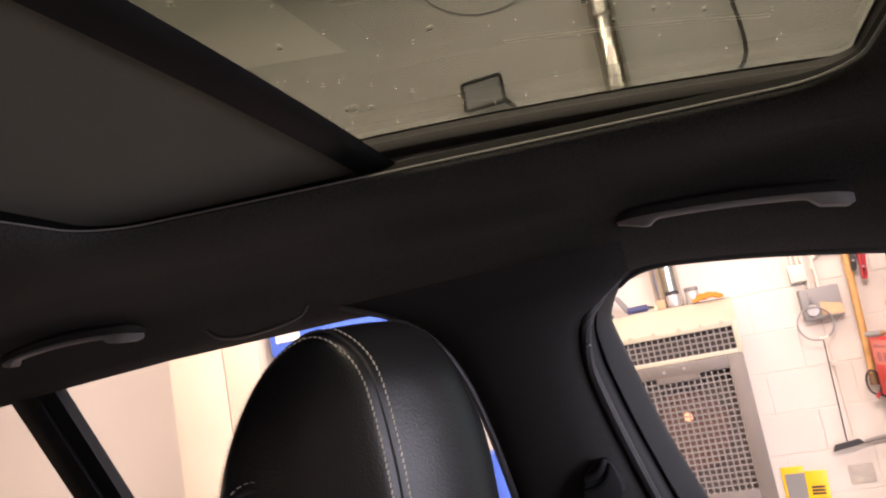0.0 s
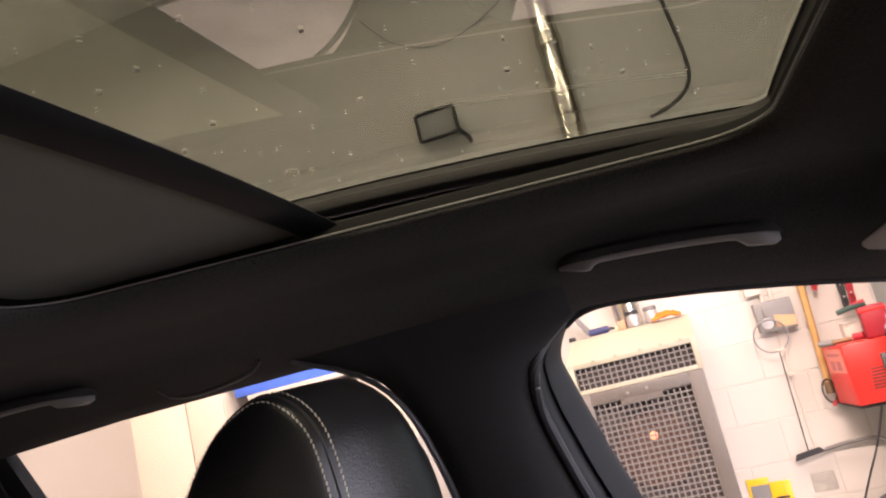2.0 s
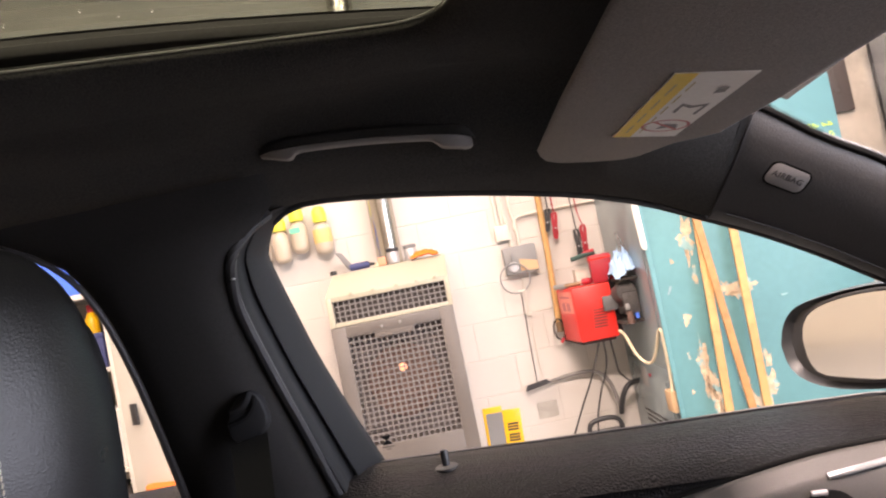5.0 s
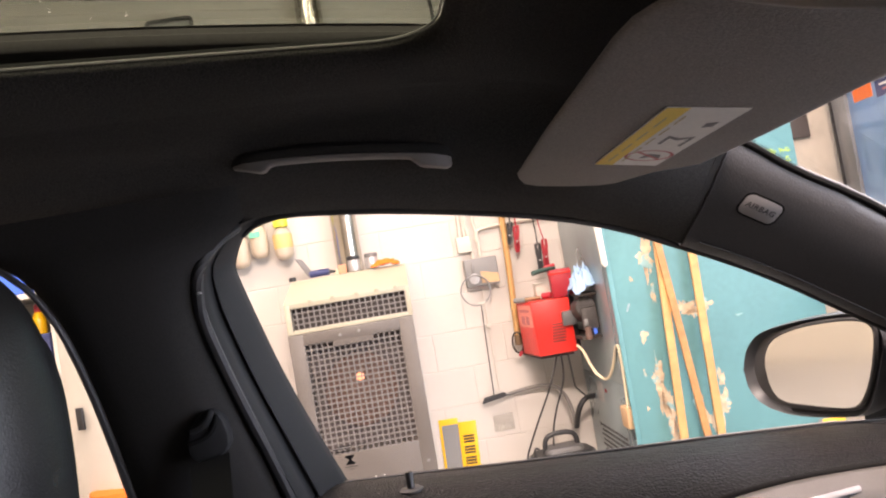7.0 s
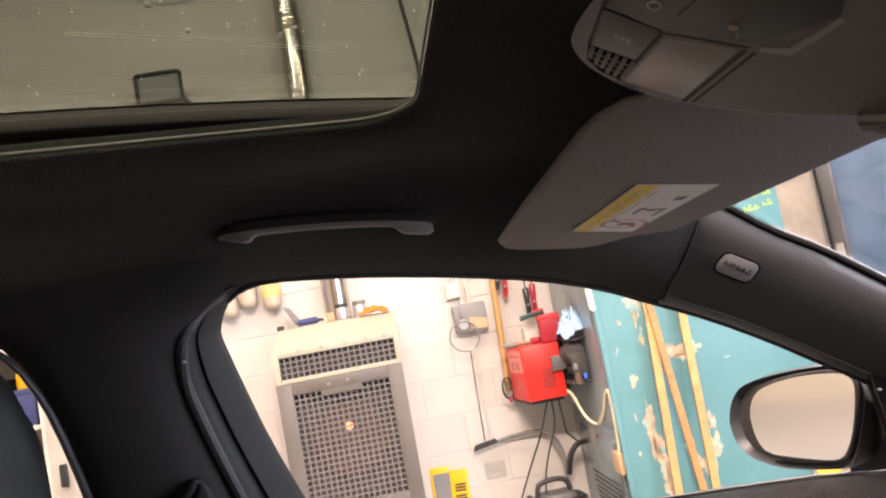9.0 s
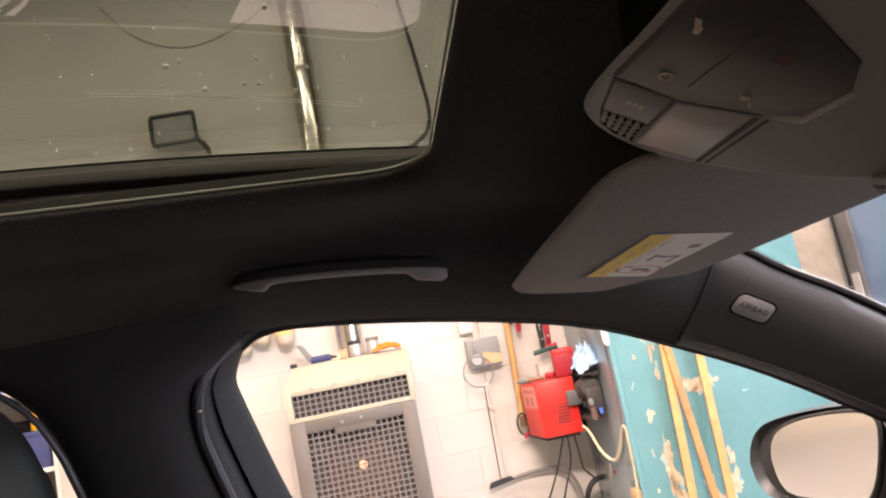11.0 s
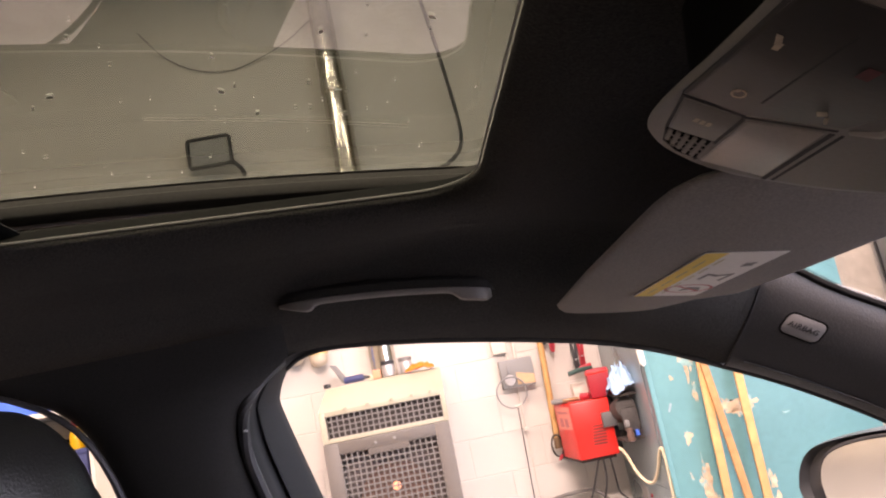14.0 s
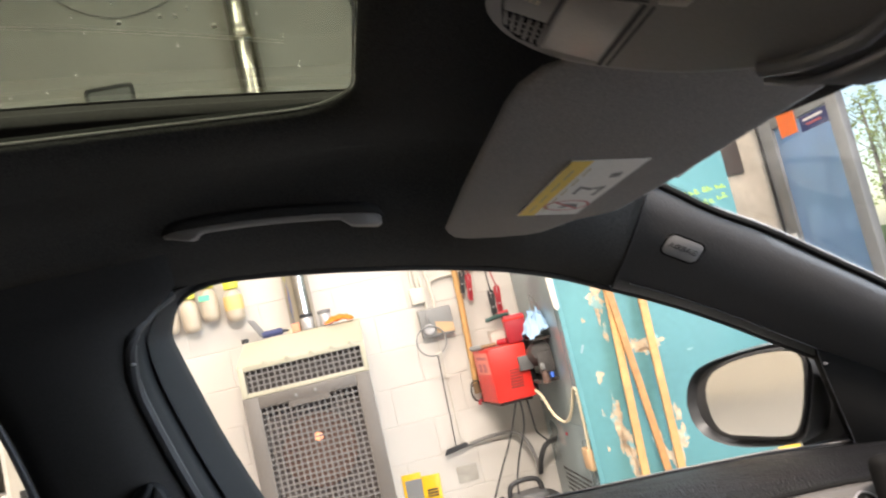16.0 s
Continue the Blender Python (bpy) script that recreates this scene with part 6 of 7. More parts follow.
case = charger_slab(0.915, 1.232, M_RED, "case", "glossy red steel case")
charger_slab(0.895, 0.915, M_DARK, "bracket", bev=0, poly=[(0.69, YW), (0.725, 4.02), (0.92, 4.0), (0.92, YW)])
for i in range(7):
    z = 0.985 + i * 0.0165
    part("vent_slot", slab([(0.800 + i * 0.002, 3.9745, z), (0.878 + i * 0.002, 3.968, z), (0.878 + i * 0.002, 3.968, z + 0.006), (0.800 + i * 0.002, 3.9745, z + 0.006)], (0, -1, 0), 0.002), M_DARK, case)
part("control_box", slab([(0.872, 3.966, 1.070), (0.955, 3.958, 1.070), (0.955, 3.958, 1.155), (0.872, 3.966, 1.155)], (0, -1, 0), 0.03, bevel=0.006), M_DARKGREY, case, "grey control box")
SD = (Vector((0.712, 3.985, 0)) - Vector((0.676, 4.29, 0))).normalized()


def side_plate(nm, a_, b_, z0_, z1_, lift, material, lab_=""):
    """A flat mark on the side of the charger that faces along the wall."""
    o_, n_ = Vector((0.676, 4.29, 0)), Vector((-0.993, -0.117, 0))
    part(nm, slab([o_ + SD * a_ + n_ * lift + Vector((0, 0, z0_)), o_ + SD * b_ + n_ * lift + Vector((0, 0, z0_)), o_ + SD * b_ + n_ * lift + Vector((0, 0, z1_)), o_ + SD * a_ + n_ * lift + Vector((0, 0, z1_))], n_, 0.0012), material, case, lab_)


side_plate("side_label", 0.03, 0.285, 1.085, 1.215, 0.0, M_REDPRINT, "faded pink panel")
for i in range(2):
    side_plate("print_bar", 0.08 + 0.09 * i, 0.14 + 0.09 * i, 1.10, 1.15, 0.0015, M_INKRED)
side_plate("print_bar", 0.06, 0.25, 1.175, 1.19, 0.0015, M_INKRED)
part("side_cover", slab([(0.936, 3.968, 0.92), (0.965, 3.99, 0.92), (0.985, 4.05, 1.245), (0.94, 3.968, 1.245)], (0.05, 1, 0), 0.03, bevel=0.004), M_BLACKPL, case)
mo = thing("starter_motor", (1.0, 3.93, 1.0), "grimy iron starter motor on a bracket by the charger", "motor")
part("drum", turned(spin([(0.02, -0.10), (0.060, -0.10), (0.065, -0.08), (0.065, 0.08), (0.055, 0.10), (0.02, 0.10)], (0, 0, 0), 22), Matrix.Translation((0.992, 3.93, 1.150)) @ Matrix.Rotation(radians(80), 4, "X")), M_RUST, mo)
part("end_flange", box(0.955, 1.048, 3.815, 3.835, 1.035, 1.165, 0.012), M_RUST, mo, "pale cast end flange")
part("flange_lug", box(0.958, 0.985, 3.80, 3.815, 1.06, 1.10, 0.008), M_GREYPL, mo)
part("solenoid", turned(spin([(0.01, -0.035), (0.019, -0.035), (0.020, 0.0), (0.015, 0.035)], (0, 0, 0), 16), Matrix.Translation((0.975, 3.80, 1.020))), M_RUSTGLOW, mo, "rusty brown terminal")
part("blue_cap", spin([(0.0005, 0), (0.012, 0.0), (0.012, 0.03), (0.0005, 0.032)], (1.015, 3.80, 1.01), 12), M_BLUE, mo)
part("shelf_bracket", box(0.94, 1.054, 3.82, YW, 0.985, 1.002), M_DARK, mo)
bx = thing("red_case", (0.90, 4.0, 1.236), "dark red plastic box on the charger", "box")
part("box", turned(box(-0.062, 0.062, -0.07, 0.07, 0, 0.165, 0.006), Matrix.Translation((0.925, 4.06, 1.236)) @ Matrix.Rotation(radians(-8), 4, "Z")), M_REDDARK, bx)
part("lid_edge", turned(box(-0.064, 0.064, -0.072, 0.072, 0.135, 0.150, 0.002), Matrix.Translation((0.925, 4.06, 1.236)) @ Matrix.Rotation(radians(-8), 4, "Z")), M_RED, bx)
tl = thing("hand_tool", (0.80, 4.05, 1.39), "dark hand tool lying across the red box", "tool")
part("tool_body", tube([(0.755, 4.02, 1.398), (0.82, 4.02, 1.410), (0.90, 4.03, 1.414)], 0.014, 10, 1), M_TOOLGREEN, tl)
part("tool_tip", tube([(0.83, 4.03, 1.416), (0.90, 4.03, 1.428)], 0.013, 10, 0), M_REDDARK, tl)
for (a, b, r, mt, lb) in (((0.70, 4.08, 1.252), (0.79, 4.05, 1.252), 0.012, M_BRASS, "brass hose fitting on the charger"), ((0.80, 4.04, 1.258), (0.845, 4.01, 1.258), 0.019, M_REDDARK, "worn red cap on the charger"), ((0.66, 4.20, 1.250), (0.72, 4.12, 1.250), 0.017, M_GREYPL, "grey plug lying on the charger")):
    f = thing("hose_fitting", a, lb, "fitting")
    part("fitting", tube([a, b], r, 12, 0), mt, f)
rag("blue_cloth", 1.012, 3.88, 1.243, 0.078, 0.115, 0.19, M_CLOTH, "crumpled pale blue paper cloth on the motor", 8, "cloth")
part_shelf = thing("wall_shelf", (0.99, 4.10, 1.23), "small dark steel shelf beside the charger", "shelf")
part("board", box(0.955, 1.054, 3.79, YW, 1.229, 1.243, 0.002), M_DARK, part_shelf)
wp = thing("white_packet", (0.83, 4.20, 1.236), "small white packet standing on the charger", "packet")
part("carton", box(0.79, 0.875, 4.16, 4.24, 1.236, 1.335, 0.004), M_WHITEPLASTIC, wp)
# cables of the charger
for i, pts in enumerate((((0.813, 4.0, 0.90), (0.790, 4.02, 0.83), (0.745, 4.06, 0.70), (0.674, 4.1, 0.558), (0.60, 4.14, 0.40), (0.556, 4.15, 0.308), (0.52, 4.16, 0.02)), ((0.839, 4.0, 0.90), (0.848, 4.04, 0.79), (0.828, 4.07, 0.70), (0.787, 4.1, 0.603), (0.735, 4.1, 0.46), (0.72, 4.09, 0.36)), ((0.885, 4.02, 0.90), (0.905, 4.08, 0.78), (0.925, 4.16, 0.68), (0.950, 4.2, 0.655), (1.0, 4.24, 0.60)))):
    cb = thing("cable", pts[0], "thin dark cable hanging below the charger", "cable", "charger cables")
    part("lead", tube(pts, 0.0055, 8, 2), M_BLACKPL, cb)
cb = thing("power_cord", (1.0, 3.9, 0.9), "cream power cord looping to a plug box", "cord")
part("cord", tube([(0.935, 3.96, 0.945), (0.955, 3.93, 0.92), (0.985, 3.88, 0.79), (1.03, 3.80, 0.735), (1.044, 3.68, 0.83), (1.044, 3.58, 0.945), (1.042, 3.51, 0.962), (1.042, 3.50, 0.90), (1.042, 3.51, 0.74), (1.040, 3.53, 0.62)], 0.009, 8, 2), M_CREAMPL, cb)
part("plug_box", box(1.022, 1.056, 3.51, 3.62, 0.520, 0.632, 0.006), M_TAN, cb, "tan plastic plug box")
bag = thing("jump_starter", (0.78, 4.1, 0.0), "black portable jump starter with a carry handle", "jump starter")
rows = []
for z, k in ((0.0, 0.90), (0.02, 0.97), (0.20, 1.0), (0.29, 1.0), (0.325, 0.97), (0.338, 0.90)):
    rows.append([Vector((0.762 + a * k, 4.09 + b * k, z)) for a, b in round_rect(-0.19, 0.19, -0.12, 0.12, 0.10, 8)])
part("case", loft(rows, True, True), M_BLACKPL, bag)
rows = [[Vector((0.775 + a * k, 4.09 + b * k, z)) for a, b in round_rect(-0.12, 0.12, -0.085, 0.085, 0.05, 6)] for z, k in ((0.336, 1.0), (0.352, 0.97), (0.366, 0.85), (0.370, 0.6))]
part("lid", loft(rows, True, True), M_DARKGREY, bag, "dull dark grey lid")
part("carry_handle", tube([(0.664, 4.08, 0.33), (0.670, 4.08, 0.415), (0.705, 4.08, 0.440), (0.78, 4.08, 0.446), (0.838, 4.08, 0.436), (0.862, 4.08, 0.405), (0.866, 4.08, 0.33)], 0.015, 10, 2), M_BLACKPL, bag)
rim_ = [Vector((0.762 + a, 4.09 + b, 0.315)) for a, b in round_rect(-0.192, 0.192, -0.122, 0.122, 0.10, 8)]
part("rim", tube(rim_ + [rim_[0]], 0.006, 8, 0), M_DARKGREY, bag)
part("hook", tube([(0.600, 4.05, 0.33), (0.592, 4.04, 0.372), (0.607, 4.03, 0.392), (0.622, 4.03, 0.380)], 0.007, 8, 2), M_BLACKPL, bag)
rc = thing("wire_coil", (0.655, 4.28, 0.95), "coil of dark wire with red ends behind the pole", "cable")
part("coil", tube([(0.655 + 0.035 * math.cos(a), 4.33, 0.985 + 0.065 * math.sin(a)) for a in [i * 0.4 for i in range(33)]], 0.006, 6, 0), M_DARK, rc)
part("red_end", tube([(0.65, 4.32, 0.90), (0.67, 4.32, 0.93)], 0.010, 8, 0), M_REDDARK, rc)

# ---- bottles hanging at the wall ----
M_AMBER = mat("amber_label", (0.62, 0.42, 0.16), 0.6, grain=60, vary=0.08, bump=0.0)
for i, (bx_, bz, s_, capm) in enumerate(((-1.075, 1.745, 0.95, M_CLOTH), (-0.955, 1.730, 1.0, M_YELCAP), (-0.835, 1.772, 1.0, M_YELCAP), (-0.690, 1.738, 1.05, M_YELCAP))):
    b = thing("spray_bottle", (bx_, 4.37, bz), "milky plastic bottle with a blue top clipped to the wall" if i == 0 else "milky plastic bottle with a yellow top clipped to the wall", "bottle", "bottles on the wall")
    part("flask", spin([(0.0005, 0), (0.030 * s_, 0.004), (0.046 * s_, 0.018), (0.054 * s_, 0.04), (0.056 * s_, 0.14), (0.050 * s_, 0.175), (0.030, 0.20), (0.018, 0.21), (0.018, 0.22)], (bx_, 4.37, bz), 22), M_MILKY, b)
    part("top", spin([(0.020, 0.205), (0.044, 0.21), (0.047, 0.25), (0.040, 0.29), (0.022, 0.31), (0.0005, 0.31)], (bx_, 4.37, bz), 18), capm, b)
    part("wall_clip", box(bx_ - 0.012, bx_ + 0.012, 4.385, YW + 0.002, bz + 0.214, bz + 0.226, 0.002), M_WHITEPLASTIC, b)
    if i == 2:
        part("label_patch", box(bx_ - 0.045, bx_ + 0.020, 4.3105, 4.3135, bz + 0.13, bz + 0.165), M_GREENLAB, b, "green label")
    if i == 3:
        part("label_wrap", spin([(0.0595, 0.075), (0.0600, 0.078), (0.0600, 0.16), (0.0595, 0.163)], (bx_, 4.37, bz), 22), M_AMBER, b, "amber label round the bottle")

# ---- high on the wall ----
fl = thing("floodlight", (-1.15, 4.32, 3.12), "black framed square floodlight on a wall bracket", "floodlight")
fo = [Vector((-1.155 + a, 4.30 + 0.02 * (b > 0.1), 3.225 + b)) for a, b in round_rect(-0.135, 0.135, -0.095, 0.095, 0.02)]
part("frame", tube(fo + [fo[0]], 0.013, 8, 0), M_BLACKPL, fl)
part("lens", box(-1.28, -1.03, 4.302, 4.312, 3.14, 3.31), M_GREYPL, fl, "grey glass lens")
part("bracket", tube([(-1.02, 4.31, 3.14), (-0.98, 4.36, 3.10), (-0.98, YW, 3.08)], 0.016, 8, 1), M_BLACKPL, fl)
cb = thing("cable", (0.455, 4.3, 3.2), "black cable hanging down the upper wall", "cable")
part("lead", tube([(0.30, 4.36, 4.95), (0.36, 4.34, 4.3), (0.43, 4.32, 3.66), (0.455, 4.30, 3.35), (0.475, 4.30, 3.08), (0.45, 4.30, 2.94), (0.34, 4.33, 2.86), (0.18, 4.40, 2.84)], 0.013, 8, 2), M_BLACKPL, cb)
cb = thing("cable", (-0.9, 4.4, 3.8), "thin dark cable looping across the upper wall", "cable")
part("lead", tube([(-1.55, 4.42, 4.2), (-1.35, 4.42, 3.92), (-1.0, 4.42, 3.78), (-0.6, 4.42, 3.92), (-0.36, 4.42, 4.1)], 0.0035, 8, 2), M_INKGREY, cb)

# ---- machine cabinet and teal door leaf ----
mc_ = thing("steel_cabinet", (1.3, 3.95, 0), "tall blue-grey steel cabinet standing against the wall", "cabinet")
part("carcass", box(1.062, 1.95, 3.56, YW, 0.0, 2.25, 0.006), M_STEELBLUE, mc_)
part("side_panel", box(1.055, 1.063, 3.60, 4.40, 0.76, 2.20, 0.003), M_STEELBLUE, mc_, "brushed blue-grey side panel")
lowp = part("vent_panel", box(1.055, 1.063, 3.60, 4.40, 0.06, 0.735, 0.003), M_STEELBLUE, mc_, "perforated lower panel")
vm = finish(box(-0.0015, 0.0015, -0.013, 0.013, -0.0075, 0.0075), "slot", False)
vm.materials.append(M_DARK)
for i in range(12):
    for j in range(6):
        ob = new("vent_slot", vm)
        ob.parent = lowp
        ob.location = Vector((1.0545, 3.68 + i * 0.044 + 0.022 * (j % 2), 0.275 + j * 0.030)) - BASE[lowp.name]
part("red_lamp", turned(spin([(0.0005, 0), (0.012, 0), (0.010, 0.006), (0.0005, 0.008)], (0, 0, 0), 12), Matrix.Translation((1.054, 3.95, 0.66)) @ Matrix.Rotation(radians(-90), 4, "Y")), M_REDDARK, lowp)
part("name_tag", box(1.0535, 1.056, 4.02, 4.14, 0.58, 0.70), M_CONDUIT, lowp)

TA, TD = Vector((1.050, 3.471, 0)), Vector((1.0, -0.1, 0)).normalized()
TN = Vector((-0.1, -1.0, 0)).normalized()


def tp(u, z, d=0.0):
    """A place on the face of the teal leaf: u along it from its hinge edge."""
    return TA + TD * u + TN * d + Vector((0, 0, z))


leaf = thing("teal_door", tuple(tp(0.5, 0)), "teal painted wooden door leaf with flaking paint", "door")
part("leaf", slab([tp(0, 0.02), tp(1.062, 0.02), tp(1.062, 2.6), tp(0, 2.6)], -TN, 0.045, bevel=0.003), M_TEAL, leaf)
part("edge_strip", slab([tp(-0.012, 0.02, 0.001), tp(0.012, 0.02, 0.001), tp(0.012, 2.6, 0.001), tp(-0.012, 2.6, 0.001)], TN, 0.004, bevel=0.001), M_TEAL, leaf)


def flake(u, z, w, h, seed):
    """A ragged patch of bare wood, torn along the grain."""
    rs_ = random.Random(seed)
    n_ = 64
    ph = [rs_.uniform(0, 6.28) for _ in range(6)]
    pts = []
    for i in range(n_):
        a = 6.2832 * i / n_
        k = 0.66 + 0.13 * math.sin(2 * a + ph[0]) + 0.15 * math.sin(3 * a + ph[1]) + 0.12 * math.sin(5 * a + ph[2]) + 0.09 * math.sin(9 * a + ph[3]) + 0.07 * math.sin(16 * a + ph[4]) + rs_.uniform(-0.07, 0.07)
        tear = abs(math.sin(a)) * rs_.choice((0.0, 0.0, 0.0, 0.22))
        pts.append(tp(u + w * k * math.cos(a), z + h * (k + tear) * math.sin(a), 0.0006))
    part("bare_patch", slab(pts, TN, 0.0008), M_BAREWOOD, leaf, "bare wood where paint has flaked")


M_BAREWOOD = mat("bare_weathered_wood", (0.50, 0.37, 0.245), 0.8, grain=40, vary=0.2, bump=0.3, big=12, bigvary=0.25, alt=((0.22, 0.38, 0.37), 14, 0.55, 0.06))
for k, (u, z, w, h) in enumerate(((0.200, 1.40, 0.045, 0.10), (0.205, 1.20, 0.012, 0.06), (0.12, 0.99, 0.022, 0.035), (0.155, 0.74, 0.030, 0.14), (0.185, 0.56, 0.035, 0.13), (0.355, 1.10, 0.060, 0.045), (0.45, 1.10, 0.055, 0.035), (0.34, 0.60, 0.035, 0.075), (0.445, 0.58, 0.05, 0.09), (0.105, 1.29, 0.012, 0.012), (0.47, 0.72, 0.02, 0.05), (0.62, 1.02, 0.02, 0.006), (0.33, 0.80, 0.012, 0.02), (0.170, 0.65, 0.022, 0.10), (0.205, 0.42, 0.040, 0.12), (0.40, 1.07, 0.05, 0.03), (0.40, 0.50, 0.03, 0.06), (0.190, 1.31, 0.014, 0.05), (0.09, 0.80, 0.008, 0.020), (0.075, 0.62, 0.006, 0.016))):
    flake(u, z, w * 1.25, h * 1.2, 20 + k)
for i, (u0, z0_, u1, z1_) in enumerate(((0.052, 1.13, 0.075, 1.165),)):
    part("scuff", slab([tp(u0, z0_, 0.0008), tp(u0 + 0.008, z0_ - 0.004, 0.0008), tp(u1 + 0.004, z1_, 0.0008), tp(u1 - 0.006, z1_ + 0.006, 0.0008)], TN, 0.0006), M_STEELBLUE, leaf)
part("white_handle", slab([tp(u, z, 0.001) for u, z in ((-0.034, 1.395), (-0.018, 1.372), (-0.002, 1.385), (-0.005, 1.62), (-0.022, 1.70), (-0.040, 1.60))], TN, 0.02, bevel=0.004), M_WHITEPLASTIC, leaf, "white plastic pull handle")


def stroke(pts, w=0.006):
    part("marker_writing", tube([tp(u, z, 0.001) for u, z in pts], w, 5, 0), M_CHALK, leaf, "scrawled yellow-green marker writing")


# scrawled marker writing, not legible
rs = random.Random(12)
for row, (u0, u1, z, sl) in enumerate(((0.80, 1.03, 1.806, 0.02), (0.83, 1.03, 1.728, 0.16))):
    u = u0
    while u < u1:
        zz = z + (u - u0) * sl
        h_ = rs.uniform(0.018, 0.034)
        if rs.random() < 0.5:
            stroke([(u, zz + h_), (u + 0.004, zz), (u + 0.012, zz + h_ * 0.7), (u + 0.016, zz + 0.002), (u + 0.024, zz + h_ * 0.4)], 0.003)
        else:
            stroke([(u + 0.014, zz + h_ * 0.8), (u + 0.004, zz + h_), (u, zz + h_ * 0.3), (u + 0.008, zz), (u + 0.016, zz + h_ * 0.4), (u + 0.022, zz)], 0.003)
        u += rs.choice((0.026, 0.029, 0.032, 0.046))

# a plate standing on end against the leaf
lp = thing("number_plate", tuple(tp(0.99, 0.0, 0.03)), "yellow number plate standing on end against the teal door", "number plate")
part("plate", slab([tp(0.935, 0.0, 0.05), tp(1.05, 0.0, 0.05), tp(1.05, 0.425, 0.007), tp(0.935, 0.425, 0.007)], TN, 0.004, bevel=0.001), M_YELLOW, lp)
part("plate_edge", slab([tp(0.915, 0.0, 0.046), tp(0.934, 0.0, 0.046), tp(0.934, 0.425, 0.005), tp(0.915, 0.425, 0.005)], TN, 0.004), M_GREYPL, lp, "grey back of a second plate")

# battens leaning on the leaf
for (ua, za, ub, zb, w, mt, dd) in ((0.180, 0.02, 0.282, 1.85, 0.040, M_WOOD, 0.012), (0.345, 0.02, 0.235, 1.80, 0.036, M_WOODDARK, 0.034), (0.375, 0.02, 0.445, 1.95, 0.040, M_WOOD, 0.012)):
    b = thing("timber_batten", tuple(tp(ua, 0, 0.1)), "long pine batten leaning on the teal door", "batten", "battens leaning on the door")
    p0, p1 = tp(ua, za, dd + 0.10), tp(ub, zb, dd)
    ax_ = (p1 - p0).normalized()
    sx_ = TD - ax_ * TD.dot(ax_)
    sx_.normalize()
    part("batten", slab([p0 - sx_ * w / 2, p0 + sx_ * w / 2, p1 + sx_ * w / 2, p1 - sx_ * w / 2], TN, 0.02, bevel=0.002), mt, b)

# ---- doorway corner ----
M_BROWNBOX = mat("dark_brown_box", (0.085, 0.068, 0.06), 0.6, grain=90, vary=0.1, bump=0.08)
ps = thing("timber_post", (2.7, 4.2, 0), "weathered timber post beside the doorway", "post")
part("post", box(2.44, 2.776, 3.99, 4.40, 0, 3.3, 0.008), M_POST, ps)
part("dark_box", box(2.45, 2.575, 3.955, 3.992, 1.935, 2.4, 0.006), M_BROWNBOX, ps, "dark box fixed to the post")
gd = thing("glazed_door", (2.72, 3.62, 0), "tall grey framed glazed door with notices", "door")
for a, b, c, d in ((3.775, 3.905, 0.02, 2.30), (3.165, 3.258, 0.02, 2.30), (3.258, 3.775, 2.13, 2.30), (3.258, 3.775, 0.02, 0.30)):
    part("frame_bar", box(2.70, 2.745, a, b, c, d, 0.004), M_ALU, gd)
part("rubber_strip", box(2.690, 2.70, 3.898, 3.912, 0.02, 2.30), M_BLACKPL, gd)
# milky blue mixed into clear glass to paint the sky's reflection
M_SKYSHEENGLASS = glass("sky_sheen_glass", (0.66, 0.80, 0.97))
nt = M_SKYSHEENGLASS.node_tree
sheen = nt.nodes.new("ShaderNodeBsdfTranslucent")
sheen.inputs["Color"].default_value = (0.80, 0.88, 0.97, 1)
both = nt.nodes.new("ShaderNodeMixShader")
both.inputs[0].default_value = 0.6
clear = [n for n in nt.nodes if n.type == "BSDF_TRANSPARENT"][0]
mixer = [n for n in nt.nodes if n.type == "MIX_SHADER" and n != both][0]
nt.links.new(clear.outputs[0], both.inputs[1])
nt.links.new(sheen.outputs[0], both.inputs[2])
nt.links.new(both.outputs[0], mixer.inputs[1])
p = part("pane", box(2.72, 2.726, 3.258, 3.775, 0.30, 2.13), M_SKYSHEENGLASS, gd, "glass pane tinted milky blue in place of sky reflections", smooth=False)
p.visible_shadow = False
part("orange_notice", box(2.694, 2.699, 3.525, 3.685, 2.05, 2.205), M_ORANGE, gd, "orange notice")
part("dark_notice", box(2.712, 2.714, 3.262, 3.515, 2.035, 2.125), M_NAVY, gd, "dark notice with pale bars")
part("notice_bar", box(2.710, 2.712, 3.31, 3.48, 2.092, 2.104), M_PAPER, gd)
part("notice_bar", box(2.710, 2.712, 3.33, 3.46, 2.064, 2.074), M_INKRED, gd)
part("paper_slip", box(2.692, 2.699, 3.80, 3.865, 1.34, 1.49), M_PAPER, gd, "white paper slip")

# ---- open store cabinet seen past the headrest ----
sc = thing("store_cabinet", (-2.275, 4.2, 0), "white metal store cabinet with its door open", "cabinet")
part("back_panel", box(-2.725, -1.935, 4.40, 4.42, 0.0, 1.76), M_WHITECAB, sc)
part("side_panel", box(-1.960, -1.935, 3.95, 4.40, 0.0, 1.76, 0.002), M_WHITECAB, sc)
part("side_panel", box(-2.725, -2.700, 3.95, 4.40, 0.0, 1.76, 0.002), M_WHITECAB, sc)
part("top_panel", box(-2.725, -1.935, 3.94, 4.40, 1.735, 1.765, 0.002), M_WHITECAB, sc)
for z in (0.10, 0.72, 1.30):
    part("shelf", box(-2.700, -1.960, 3.97, 4.40, z, z + 0.025, 0.002), M_WHITECAB, sc)
